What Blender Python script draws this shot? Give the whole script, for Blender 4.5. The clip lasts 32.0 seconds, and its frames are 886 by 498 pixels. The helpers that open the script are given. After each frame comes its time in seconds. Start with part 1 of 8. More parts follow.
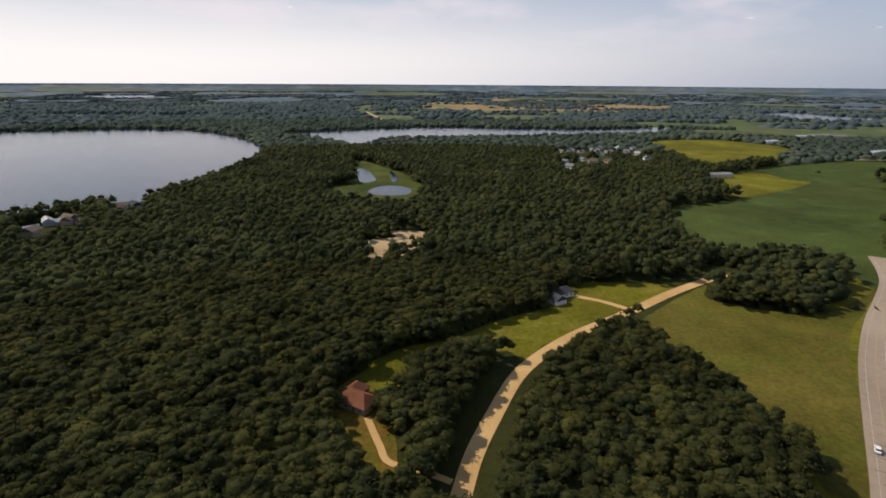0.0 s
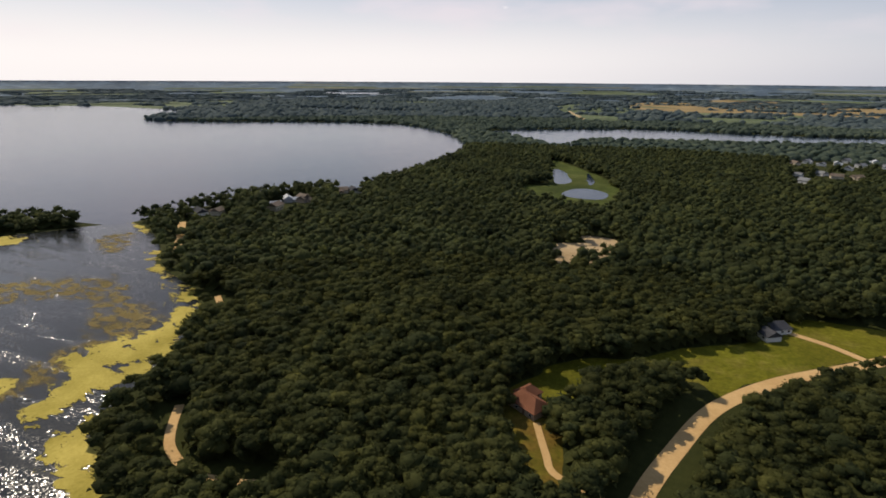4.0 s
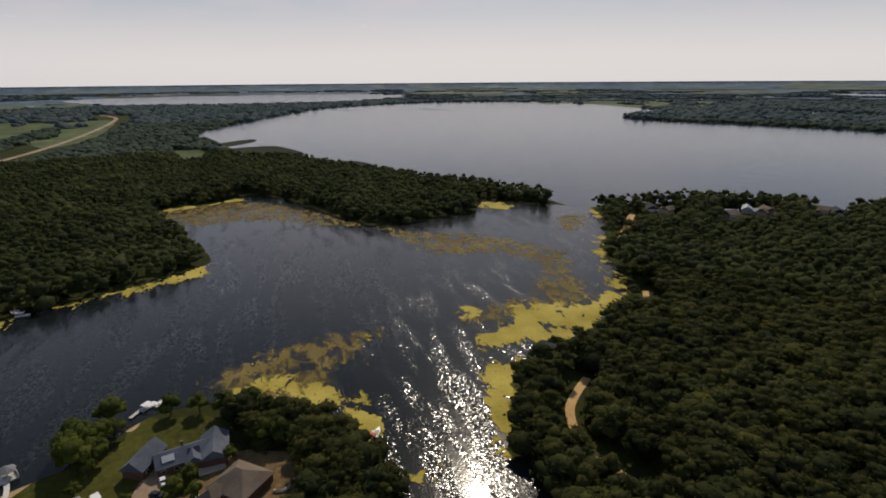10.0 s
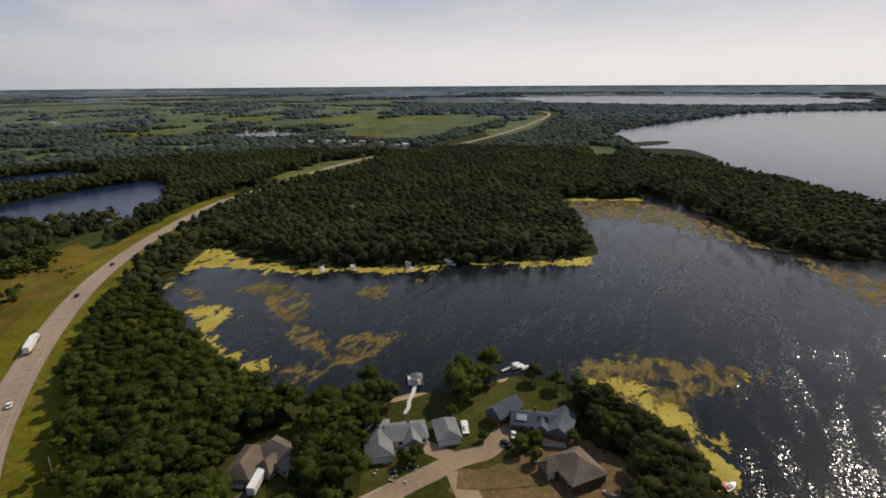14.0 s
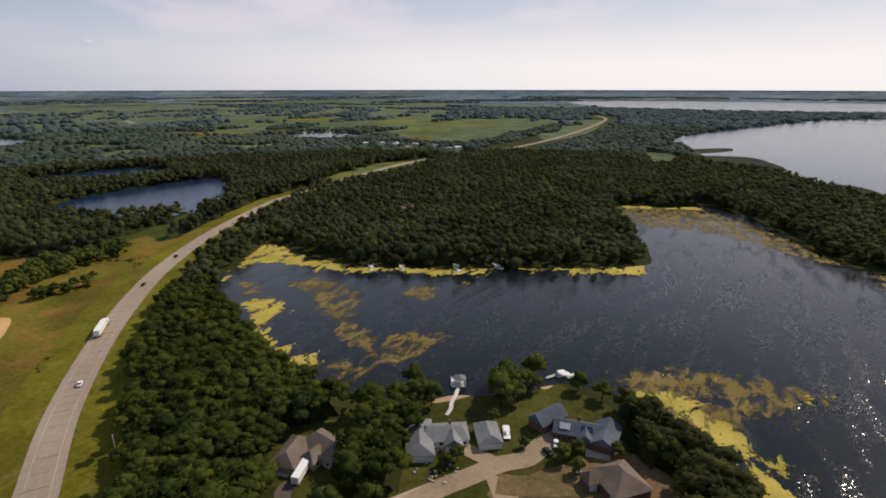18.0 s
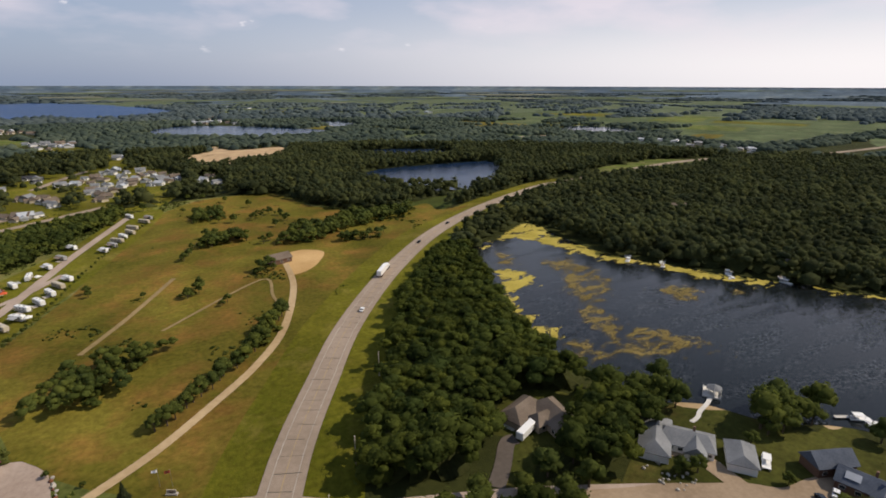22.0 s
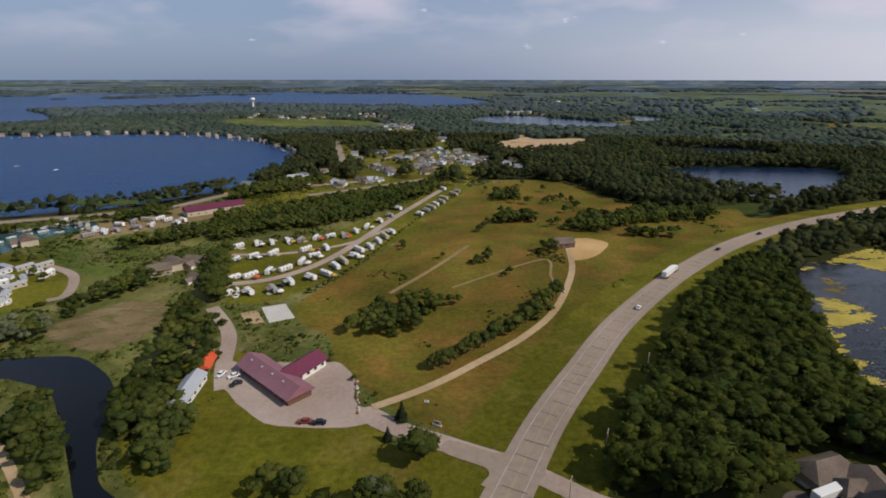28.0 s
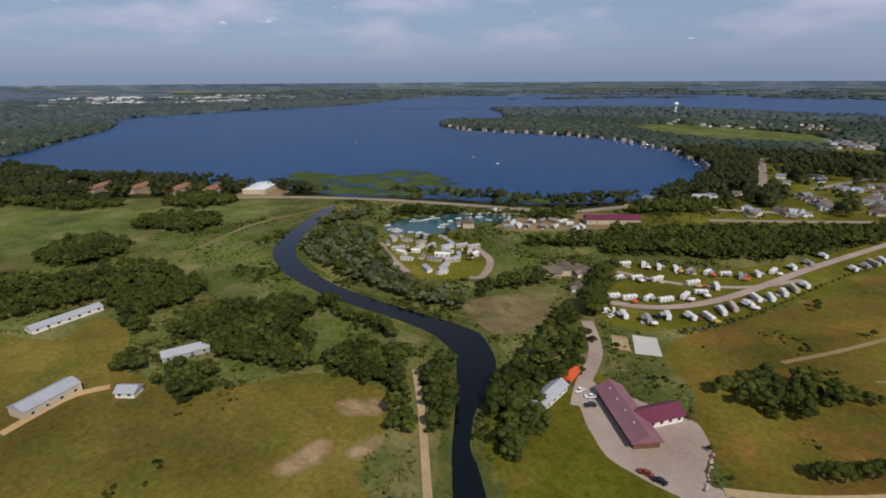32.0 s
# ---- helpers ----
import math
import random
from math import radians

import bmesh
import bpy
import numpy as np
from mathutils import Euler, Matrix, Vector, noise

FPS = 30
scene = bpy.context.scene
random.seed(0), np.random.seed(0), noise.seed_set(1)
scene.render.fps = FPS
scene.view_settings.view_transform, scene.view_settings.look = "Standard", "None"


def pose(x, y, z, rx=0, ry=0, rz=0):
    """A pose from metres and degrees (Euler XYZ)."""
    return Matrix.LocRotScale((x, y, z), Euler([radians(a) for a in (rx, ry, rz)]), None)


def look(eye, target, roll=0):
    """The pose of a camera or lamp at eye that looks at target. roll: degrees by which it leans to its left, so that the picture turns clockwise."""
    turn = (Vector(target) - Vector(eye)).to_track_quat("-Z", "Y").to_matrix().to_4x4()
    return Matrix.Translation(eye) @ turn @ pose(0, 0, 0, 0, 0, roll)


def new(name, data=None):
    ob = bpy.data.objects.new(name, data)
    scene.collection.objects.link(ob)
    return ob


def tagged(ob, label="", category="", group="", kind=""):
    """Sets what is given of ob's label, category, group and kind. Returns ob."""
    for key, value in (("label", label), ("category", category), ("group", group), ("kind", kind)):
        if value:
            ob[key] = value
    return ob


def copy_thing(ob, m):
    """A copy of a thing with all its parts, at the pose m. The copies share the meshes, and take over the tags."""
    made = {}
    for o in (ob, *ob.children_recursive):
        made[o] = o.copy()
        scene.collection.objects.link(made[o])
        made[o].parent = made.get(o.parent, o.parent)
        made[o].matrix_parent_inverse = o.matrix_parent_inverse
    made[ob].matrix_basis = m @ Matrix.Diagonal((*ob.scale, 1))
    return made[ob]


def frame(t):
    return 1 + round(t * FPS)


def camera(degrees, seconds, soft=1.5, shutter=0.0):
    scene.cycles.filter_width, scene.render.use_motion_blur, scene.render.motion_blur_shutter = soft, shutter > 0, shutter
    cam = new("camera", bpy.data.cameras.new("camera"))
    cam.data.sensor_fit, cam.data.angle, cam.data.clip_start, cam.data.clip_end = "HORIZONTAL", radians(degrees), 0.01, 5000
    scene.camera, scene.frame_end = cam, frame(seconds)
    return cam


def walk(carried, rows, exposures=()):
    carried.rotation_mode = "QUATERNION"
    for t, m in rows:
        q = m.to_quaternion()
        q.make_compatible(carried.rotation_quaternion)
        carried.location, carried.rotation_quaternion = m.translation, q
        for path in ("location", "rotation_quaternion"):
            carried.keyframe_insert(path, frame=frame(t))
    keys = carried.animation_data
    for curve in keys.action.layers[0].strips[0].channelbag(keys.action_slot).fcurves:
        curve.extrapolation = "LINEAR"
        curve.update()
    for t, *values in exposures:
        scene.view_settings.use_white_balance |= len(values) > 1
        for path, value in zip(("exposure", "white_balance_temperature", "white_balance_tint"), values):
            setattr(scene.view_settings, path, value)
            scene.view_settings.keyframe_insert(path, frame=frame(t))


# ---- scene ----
# camera: a drone that hovers, turns to its left, sinks and climbs again
cam = camera(79.8, 32.0, soft=1.8)

PATH = [
    (0, (0.6, 1.2, 118.2), (-5.65, 96.33, 87.90), 0.37),
    (0.5, (1.3, 1.2, 118.7), (-9.41, 95.83, 88.38), 0.26),
    (1, (1.1, 1.2, 118.6), (-14.37, 95.27, 88.29), 0.29),
    (1.5, (1.1, 1.2, 118.6), (-19.21, 94.24, 88.19), 0.21),
    (2, (0.9, 1.4, 118.7), (-24.38, 93.21, 88.16), 0.24),
    (2.5, (1.1, 1.2, 119.2), (-29.01, 91.57, 88.69), 0.26),
    (4.5, (-0.5, 2.2, 119.5), (-42.83, 87.42, 88.80), 0.36),
    (5, (-0.2, 1.7, 119.4), (-45.85, 85.25, 88.82), 0.27),
    (5.5, (-0.6, 1.9, 118.9), (-51.95, 82.06, 88.27), 0.26),
    (6, (-0.3, 2.2, 118.4), (-57.10, 78.55, 87.79), 0.16),
    (6.5, (0.3, 3.1, 118.3), (-62.13, 74.87, 87.51), -0.32),
    (7, (0.1, 3.1, 117.9), (-67.69, 69.94, 87.21), -0.35),
    (7.5, (0.1, 3.2, 117.5), (-72.43, 64.88, 86.92), -0.26),
    (8, (-0.3, 2.9, 117.5), (-77.09, 59.15, 86.85), -0.07),
    (8.5, (-1.1, 3.2, 116.8), (-81.78, 53.70, 86.30), -0.10),
    (9, (-1.1, 3.1, 116.9), (-85.47, 47.26, 86.40), -0.12),
    (9.5, (-0.4, 3.2, 117.4), (-88.08, 40.27, 86.84), -0.38),
    (10, (-0.1, 3.1, 117.8), (-90.60, 32.49, 87.22), -0.45),
    (10.5, (-0.4, 3.1, 117.5), (-93.17, 24.66, 86.90), -0.41),
    (11, (-0.4, 3.2, 117.4), (-94.71, 16.27, 86.86), -0.45),
    (11.5, (-0.3, 3.1, 117.8), (-95.44, 7.79, 87.33), -0.35),
    (12, (-0.5, 3.2, 117.6), (-95.72, -0.35, 87.24), -0.42),
    (12.5, (-1.1, 3.7, 117.2), (-95.55, -8.67, 86.89), -0.53),
    (13, (-1.4, 3.8, 116.8), (-94.46, -17.03, 86.64), -0.57),
    (13.5, (-1.2, 4.0, 117.4), (-92.16, -24.66, 87.27), -0.54),
    (14, (-1.5, 3.4, 117.5), (-88.66, -35.44, 87.46), -0.36),
    (14.5, (-1.5, 3.3, 117.6), (-85.48, -41.98, 87.61), -0.33),
    (16.5, (-1.3, 4.0, 118.1), (-83.58, -44.30, 88.27), -0.20),
    (17, (-1.2, 3.9, 118.0), (-83.77, -43.97, 88.21), -0.09),
    (17.5, (-1.2, 4.1, 117.8), (-83.98, -43.53, 88.15), -0.06),
    (18, (-1.2, 4.1, 117.4), (-84.31, -43.05, 87.98), -0.01),
    (18.5, (-1.1, 4.1, 116.9), (-84.78, -42.25, 87.62), 0.05),
    (19, (-0.9, 4.2, 115.9), (-84.87, -41.52, 86.54), 0.05),
    (19.5, (-0.9, 4.3, 114.4), (-84.73, -41.53, 84.87), 0.01),
    (20, (-0.6, 4.8, 113.9), (-79.34, -49.12, 83.88), -0.23),
    (20.5, (-0.7, 5.0, 112.9), (-72.54, -57.69, 82.90), -0.20),
    (21, (-0.6, 4.8, 111.3), (-65.29, -65.29, 81.41), 0.00),
    (21.5, (0.2, 4.8, 109.6), (-56.80, -71.74, 79.77), 0.14),
    (22, (-0.3, 4.8, 107.1), (-51.05, -76.10, 77.24), 0.14),
    (22.5, (-0.6, 4.9, 105.5), (-47.70, -78.08, 75.50), -0.05),
    (23, (-0.9, 4.8, 104.4), (-42.77, -80.88, 74.23), -0.17),
    (23.5, (-1.0, 4.7, 103.3), (-38.33, -83.04, 73.21), -0.02),
    (24, (-0.9, 4.9, 102.4), (-39.06, -82.62, 72.53), 0.19),
    (24.5, (-0.9, 5.0, 102.0), (-40.11, -82.01, 72.17), 0.18),
    (26.5, (-0.8, 4.6, 102.6), (-42.03, -81.29, 72.24), 0.57),
    (27, (-0.5, 4.9, 102.9), (-27.60, -86.36, 72.19), 0.56),
    (27.5, (-0.3, 4.7, 102.7), (-9.31, -89.98, 71.74), 0.25),
    (28, (-0.5, 4.6, 102.1), (-1.72, -90.50, 71.32), 0.06),
    (28.5, (-0.6, 4.2, 102.1), (16.27, -89.36, 71.14), -0.40),
    (29, (-0.5, 4.3, 102.6), (27.63, -86.54, 71.74), -0.69),
    (29.5, (-0.8, 4.1, 104.5), (35.18, -83.94, 73.58), -0.38),
    (30, (-1.7, 4.6, 107.1), (40.93, -80.46, 76.24), -0.32),
    (30.5, (-1.5, 4.0, 109.0), (46.99, -77.88, 78.27), -0.48),
    (31, (-1.5, 4.2, 111.9), (53.24, -73.57, 81.21), -0.47),
    (31.5, (-1.4, 4.6, 113.5), (56.72, -70.73, 82.79), -0.28),
    (32, (-1.6, 4.3, 115.5), (61.50, -66.96, 84.87), -0.34),
]

walk(cam, [(t, look(eye, target, roll)) for t, eye, target, roll in PATH],
     exposures=[(0, 0.2, 6450, 12), (5, 0.12, 6450, 12), (8, -0.19, 6450, 12), (12, -0.31, 6450, 12), (14, -0.1, 6450, 12), (18, 0.1, 6400, 13), (24, 0.2, 6300, 13), (26, 0.02, 6150, 13), (28, -0.1, 5990, 13), (32, -0.08, 5940, 13)])

# daylight: hazy sun over the bay, pale sky with thin cloud
SUN_YAW, SUN_EL = 67.0, 44.0
sun_dir = Vector((-math.sin(radians(SUN_YAW)) * math.cos(radians(SUN_EL)),
                  math.cos(radians(SUN_YAW)) * math.cos(radians(SUN_EL)), math.sin(radians(SUN_EL))))
sun = new("sun", bpy.data.lights.new("sun", "SUN"))
sun.data.energy, sun.data.angle, sun.data.color = 3.9, radians(0.6), (1.0, 0.885, 0.71)
sun.matrix_world = look(sun_dir * 500, (0, 0, 0))

world = bpy.data.worlds.new("sky")
scene.world = world
world.use_nodes = True
wn, wl = world.node_tree.nodes, world.node_tree.links
wn.clear()
w_out, w_bg, w_sky = wn.new("ShaderNodeOutputWorld"), wn.new("ShaderNodeBackground"), wn.new("ShaderNodeTexSky")
w_sky.sky_type, w_sky.sun_disc = "NISHITA", False
w_sky.sun_elevation, w_sky.sun_rotation = radians(SUN_EL), radians(-SUN_YAW)
w_sky.altitude, w_sky.air_density, w_sky.dust_density, w_sky.ozone_density = 300, 1.1, 2.5, 1.0
w_bg.inputs["Strength"].default_value = 0.1
# the clear sky is drawn towards blue-grey haze away from the sun and pale haze round it, with thin streaks of cloud
SKY_BLUE, SKY_PALE, CLOUD, SKY_DEEP = (2.9, 3.6, 5.0, 1), (10.0, 9.4, 8.9, 1), (8.3, 7.2, 7.4, 1), (1.8, 2.4, 3.6, 1)


def w_node(kind, **given):
    nd = wn.new(kind)
    for key, value in given.items():
        if key == "operation":
            nd.operation = value
        elif key == "data_type":
            nd.data_type = value
        elif key == "clamp":
            nd.use_clamp = value
    return nd


def w_mix(a, b, factor):
    nd = w_node("ShaderNodeMix", data_type="RGBA")
    wl.new(a, nd.inputs["A"])
    nd.inputs["B"].default_value = b
    if isinstance(factor, float):
        nd.inputs["Factor"].default_value = factor
    else:
        wl.new(factor, nd.inputs["Factor"])
    return nd.outputs["Result"]


w_co, w_sep = wn.new("ShaderNodeTexCoord"), wn.new("ShaderNodeSeparateXYZ")
wl.new(w_co.outputs["Generated"], w_sep.inputs[0])
w_dot = w_node("ShaderNodeVectorMath", operation="DOT_PRODUCT")
wl.new(w_co.outputs["Generated"], w_dot.inputs[0])
w_dot.inputs[1].default_value = sun_dir
w_near = wn.new("ShaderNodeMapRange")
w_near.interpolation_type = "SMOOTHSTEP"
w_near.inputs["From Min"].default_value, w_near.inputs["From Max"].default_value = -0.42, 0.66
w_near.inputs["To Max"].default_value = 0.8
wl.new(w_dot.outputs["Value"], w_near.inputs["Value"])
w_add = w_node("ShaderNodeMath", operation="ADD")
w_add.inputs[1].default_value = 0.22
wl.new(w_sep.outputs["Z"], w_add.inputs[0])
w_dx, w_dy, w_cmb = w_node("ShaderNodeMath", operation="DIVIDE"), w_node("ShaderNodeMath", operation="DIVIDE"), wn.new("ShaderNodeCombineXYZ")
wl.new(w_sep.outputs["X"], w_dx.inputs[0]), wl.new(w_add.outputs[0], w_dx.inputs[1])
wl.new(w_sep.outputs["Y"], w_dy.inputs[0]), wl.new(w_add.outputs[0], w_dy.inputs[1])
wl.new(w_dx.outputs[0], w_cmb.inputs[0]), wl.new(w_dy.outputs[0], w_cmb.inputs[1])
w_noise, w_ramp = wn.new("ShaderNodeTexNoise"), wn.new("ShaderNodeValToRGB")
w_noise.inputs["Scale"].default_value, w_noise.inputs["Detail"].default_value = 1.3, 5
w_ramp.color_ramp.elements[0].position, w_ramp.color_ramp.elements[1].position = 0.47, 0.66
w_ramp.color_ramp.elements[1].color = (0.55, 0.55, 0.55, 1)
wl.new(w_cmb.outputs[0], w_noise.inputs["Vector"]), wl.new(w_noise.outputs[0], w_ramp.inputs[0])
w_high = wn.new("ShaderNodeMapRange")
w_high.inputs["From Min"].default_value, w_high.inputs["From Max"].default_value = 0.03, 0.12
wl.new(w_sep.outputs["Z"], w_high.inputs["Value"])
w_fac = w_node("ShaderNodeMath", operation="MULTIPLY")
wl.new(w_ramp.outputs[0], w_fac.inputs[0]), wl.new(w_high.outputs[0], w_fac.inputs[1])
w_low = wn.new("ShaderNodeMapRange")
w_low.interpolation_type = "SMOOTHSTEP"
w_low.inputs["From Min"].default_value, w_low.inputs["From Max"].default_value = 0.02, 0.15
w_low.inputs["To Min"].default_value, w_low.inputs["To Max"].default_value = 1.0, 0.3
wl.new(w_sep.outputs["Z"], w_low.inputs["Value"])
w_pale = w_node("ShaderNodeMath", operation="MULTIPLY")
wl.new(w_near.outputs[0], w_pale.inputs[0]), wl.new(w_low.outputs[0], w_pale.inputs[1])
# the haze thins and the sky deepens overhead
w_up = wn.new("ShaderNodeMapRange")
w_up.interpolation_type = "SMOOTHSTEP"
w_up.inputs["From Min"].default_value, w_up.inputs["From Max"].default_value = 0.2, 0.62
w_up.inputs["To Max"].default_value = 0.9
wl.new(w_sep.outputs["Z"], w_up.inputs["Value"])
# small round clouds low in the sky
w_puff, w_pr, w_band = wn.new("ShaderNodeTexNoise"), wn.new("ShaderNodeValToRGB"), wn.new("ShaderNodeMapRange")
w_sq = w_node("ShaderNodeVectorMath", operation="MULTIPLY")
w_sq.inputs[1].default_value = (1, 1, 2.6)
w_puff.inputs["Scale"].default_value, w_puff.inputs["Detail"].default_value = 15.0, 5
w_pr.color_ramp.elements[0].position, w_pr.color_ramp.elements[1].position = 0.69, 0.76
w_band.inputs["From Min"].default_value, w_band.inputs["From Max"].default_value = 0.045, 0.06
wl.new(w_co.outputs["Generated"], w_sq.inputs[0]), wl.new(w_sq.outputs[0], w_puff.inputs["Vector"])
wl.new(w_puff.outputs[0], w_pr.inputs[0]), wl.new(w_sep.outputs["Z"], w_band.inputs["Value"])
w_small = w_node("ShaderNodeMath", operation="MULTIPLY")
wl.new(w_pr.outputs[0], w_small.inputs[0]), wl.new(w_band.outputs[0], w_small.inputs[1])
w_col = w_mix(w_sky.outputs[0], SKY_BLUE, 0.7)
w_col = w_mix(w_col, SKY_PALE, w_pale.outputs[0])
w_col = w_mix(w_col, CLOUD, w_fac.outputs[0])
w_col = w_mix(w_col, (8.2, 7.9, 8.0, 1), w_small.outputs[0])
w_col = w_mix(w_col, SKY_DEEP, w_up.outputs[0])
wl.new(w_col, w_bg.inputs["Color"]), wl.new(w_bg.outputs[0], w_out.inputs[0])



# ---- materials ----
def surface(name, dark, light, size=1.0, rough=0.85, bump=0.3, metal=0.0, fine=8.0, island=0.0, coarse=0.06, patch_col=None, thr=0.6, tone=0.0):
    """A surface whose colour runs from dark to light by noise at two scales, with fine relief. size: metres of its grain."""
    m = bpy.data.materials.new(name)
    m.use_nodes = True
    n, l = m.node_tree.nodes, m.node_tree.links
    p = n["Principled BSDF"]
    p.inputs["Roughness"].default_value, p.inputs["Metallic"].default_value = rough, metal
    p.inputs["Specular IOR Level"].default_value = 0.06 if rough > 0.78 else 0.5
    co = n.new("ShaderNodeTexCoord")
    a, b, mix, ramp = n.new("ShaderNodeTexNoise"), n.new("ShaderNodeTexNoise"), n.new("ShaderNodeMath"), n.new("ShaderNodeValToRGB")
    a.inputs["Scale"].default_value, a.inputs["Detail"].default_value, a.inputs["Roughness"].default_value = 1 / size, 7, 0.7
    b.inputs["Scale"].default_value, b.inputs["Detail"].default_value = coarse / size, 3
    l.new(co.outputs["Object"], a.inputs["Vector"]), l.new(co.outputs["Object"], b.inputs["Vector"])
    mix.operation, mix.use_clamp = "MULTIPLY_ADD", True
    mix.inputs[1].default_value = 0.55
    half = n.new("ShaderNodeMath")
    half.operation = "MULTIPLY_ADD"
    half.inputs[1].default_value, half.inputs[2].default_value = 0.75, -0.15
    l.new(b.outputs[0], half.inputs[0])
    l.new(a.outputs[0], mix.inputs[0]), l.new(half.outputs[0], mix.inputs[2])
    fac = mix.outputs[0]
    if island:
        geo, add = n.new("ShaderNodeNewGeometry"), n.new("ShaderNodeMath")
        add.operation, add.use_clamp, add.inputs[1].default_value = "MULTIPLY_ADD", True, island
        l.new(geo.outputs["Random Per Island"], add.inputs[0])
        sub = n.new("ShaderNodeMath")
        sub.operation, sub.inputs[1].default_value = "SUBTRACT", island / 2
        l.new(fac, sub.inputs[0]), l.new(sub.outputs[0], add.inputs[2])
        fac = add.outputs[0]
    ramp.color_ramp.elements[0].position, ramp.color_ramp.elements[1].position = 0.32, 0.68
    ramp.color_ramp.elements[0].color, ramp.color_ramp.elements[1].color = (*dark, 1), (*light, 1)
    l.new(fac, ramp.inputs[0])
    col = ramp.outputs[0]
    if patch_col:
        c, cr, cm = n.new("ShaderNodeTexNoise"), n.new("ShaderNodeValToRGB"), n.new("ShaderNodeMix")
        c.inputs["Scale"].default_value, c.inputs["Detail"].default_value, c.inputs["Roughness"].default_value = 0.035, 9, 0.65
        cr.color_ramp.elements[0].position, cr.color_ramp.elements[1].position = thr - 0.08, thr + 0.1
        cm.data_type = "RGBA"
        l.new(co.outputs["Object"], c.inputs["Vector"]), l.new(c.outputs[0], cr.inputs[0]), l.new(cr.outputs[0], cm.inputs["Factor"])
        l.new(col, cm.inputs["A"])
        cm.inputs["B"].default_value = (*patch_col, 1)
        col = cm.outputs["Result"]
        # broad drier and greener stretches, and the grain of blades and weeds
        for scale, detail, low, high, amount in ((0.011, 4, 0.42, 0.62, 0.45), (0.45, 8, 0.3, 0.72, 0.75)):
            w, wr, wm = n.new("ShaderNodeTexNoise"), n.new("ShaderNodeMapRange"), n.new("ShaderNodeMix")
            w.inputs["Scale"].default_value, w.inputs["Detail"].default_value, w.inputs["Roughness"].default_value = scale, detail, 0.72
            wr.inputs["From Min"].default_value, wr.inputs["From Max"].default_value = low, high
            wr.inputs["To Min"].default_value, wr.inputs["To Max"].default_value = 1 - amount / 2, 1 + amount / 2
            wm.data_type, wm.blend_type = "RGBA", "MULTIPLY"
            wm.inputs["Factor"].default_value = 1.0
            l.new(co.outputs["Object"], w.inputs["Vector"]), l.new(w.outputs[0], wr.inputs["Value"]), l.new(wr.outputs[0], wm.inputs["B"])
            l.new(col, wm.inputs["A"])
            col = wm.outputs["Result"]
    if tone:
        # each tree has a tone of its own, from blue-green to yellow-green
        own, shade, blend = n.new("ShaderNodeAttribute"), n.new("ShaderNodeValToRGB"), n.new("ShaderNodeMix")
        own.attribute_name = "tone"
        shade.color_ramp.elements[0].color = (1 - 0.45 * tone, 1 - 0.3 * tone, 1 - 0.1 * tone, 1)
        shade.color_ramp.elements[1].color = (1 + 0.5 * tone, 1 + 0.42 * tone, 1 + 0.1 * tone, 1)
        blend.data_type, blend.blend_type = "RGBA", "MULTIPLY"
        blend.inputs["Factor"].default_value = 1.0
        l.new(own.outputs["Fac"], shade.inputs[0]), l.new(col, blend.inputs["A"]), l.new(shade.outputs[0], blend.inputs["B"])
        col = blend.outputs["Result"]
    l.new(col, p.inputs["Base Color"])
    if bump:
        f, bp = n.new("ShaderNodeTexNoise"), n.new("ShaderNodeBump")
        f.inputs["Scale"].default_value, f.inputs["Detail"].default_value = fine / size, 3
        bp.inputs["Strength"].default_value, bp.inputs["Distance"].default_value = bump, 0.2 * size
        l.new(co.outputs["Object"], f.inputs["Vector"]), l.new(f.outputs[0], bp.inputs["Height"]), l.new(bp.outputs[0], p.inputs["Normal"])
    return m


def leafy(m, share=0.55):
    """Leaves let part of the light through."""
    n, l = m.node_tree.nodes, m.node_tree.links
    p, out = n["Principled BSDF"], n["Material Output"]
    thin, mix = n.new("ShaderNodeBsdfTranslucent"), n.new("ShaderNodeMixShader")
    mix.inputs[0].default_value = share
    l.new(p.inputs["Base Color"].links[0].from_socket, thin.inputs["Color"])
    l.new(p.outputs[0], mix.inputs[1]), l.new(thin.outputs[0], mix.inputs[2]), l.new(mix.outputs[0], out.inputs["Surface"])


def water(name, deep, wave, strength, rough, detail=3):
    m = surface(name, deep, tuple(1.5 * c for c in deep), 30, rough, 0)
    n, l = m.node_tree.nodes, m.node_tree.links
    p, co = n["Principled BSDF"], n.new("ShaderNodeTexCoord")
    a, b, add, bp = n.new("ShaderNodeTexNoise"), n.new("ShaderNodeTexNoise"), n.new("ShaderNodeMath"), n.new("ShaderNodeBump")
    a.inputs["Scale"].default_value, a.inputs["Detail"].default_value = 1 / wave, detail
    b.inputs["Scale"].default_value, b.inputs["Detail"].default_value = 0.16 / wave, 2
    add.operation = "ADD"
    l.new(co.outputs["Object"], a.inputs["Vector"]), l.new(co.outputs["Object"], b.inputs["Vector"])
    l.new(a.outputs[0], add.inputs[0]), l.new(b.outputs[0], add.inputs[1])
    bp.inputs["Strength"].default_value, bp.inputs["Distance"].default_value = strength, 0.5 * wave
    l.new(add.outputs[0], bp.inputs["Height"]), l.new(bp.outputs[0], p.inputs["Normal"])
    p.inputs["IOR"].default_value = 1.33
    return m


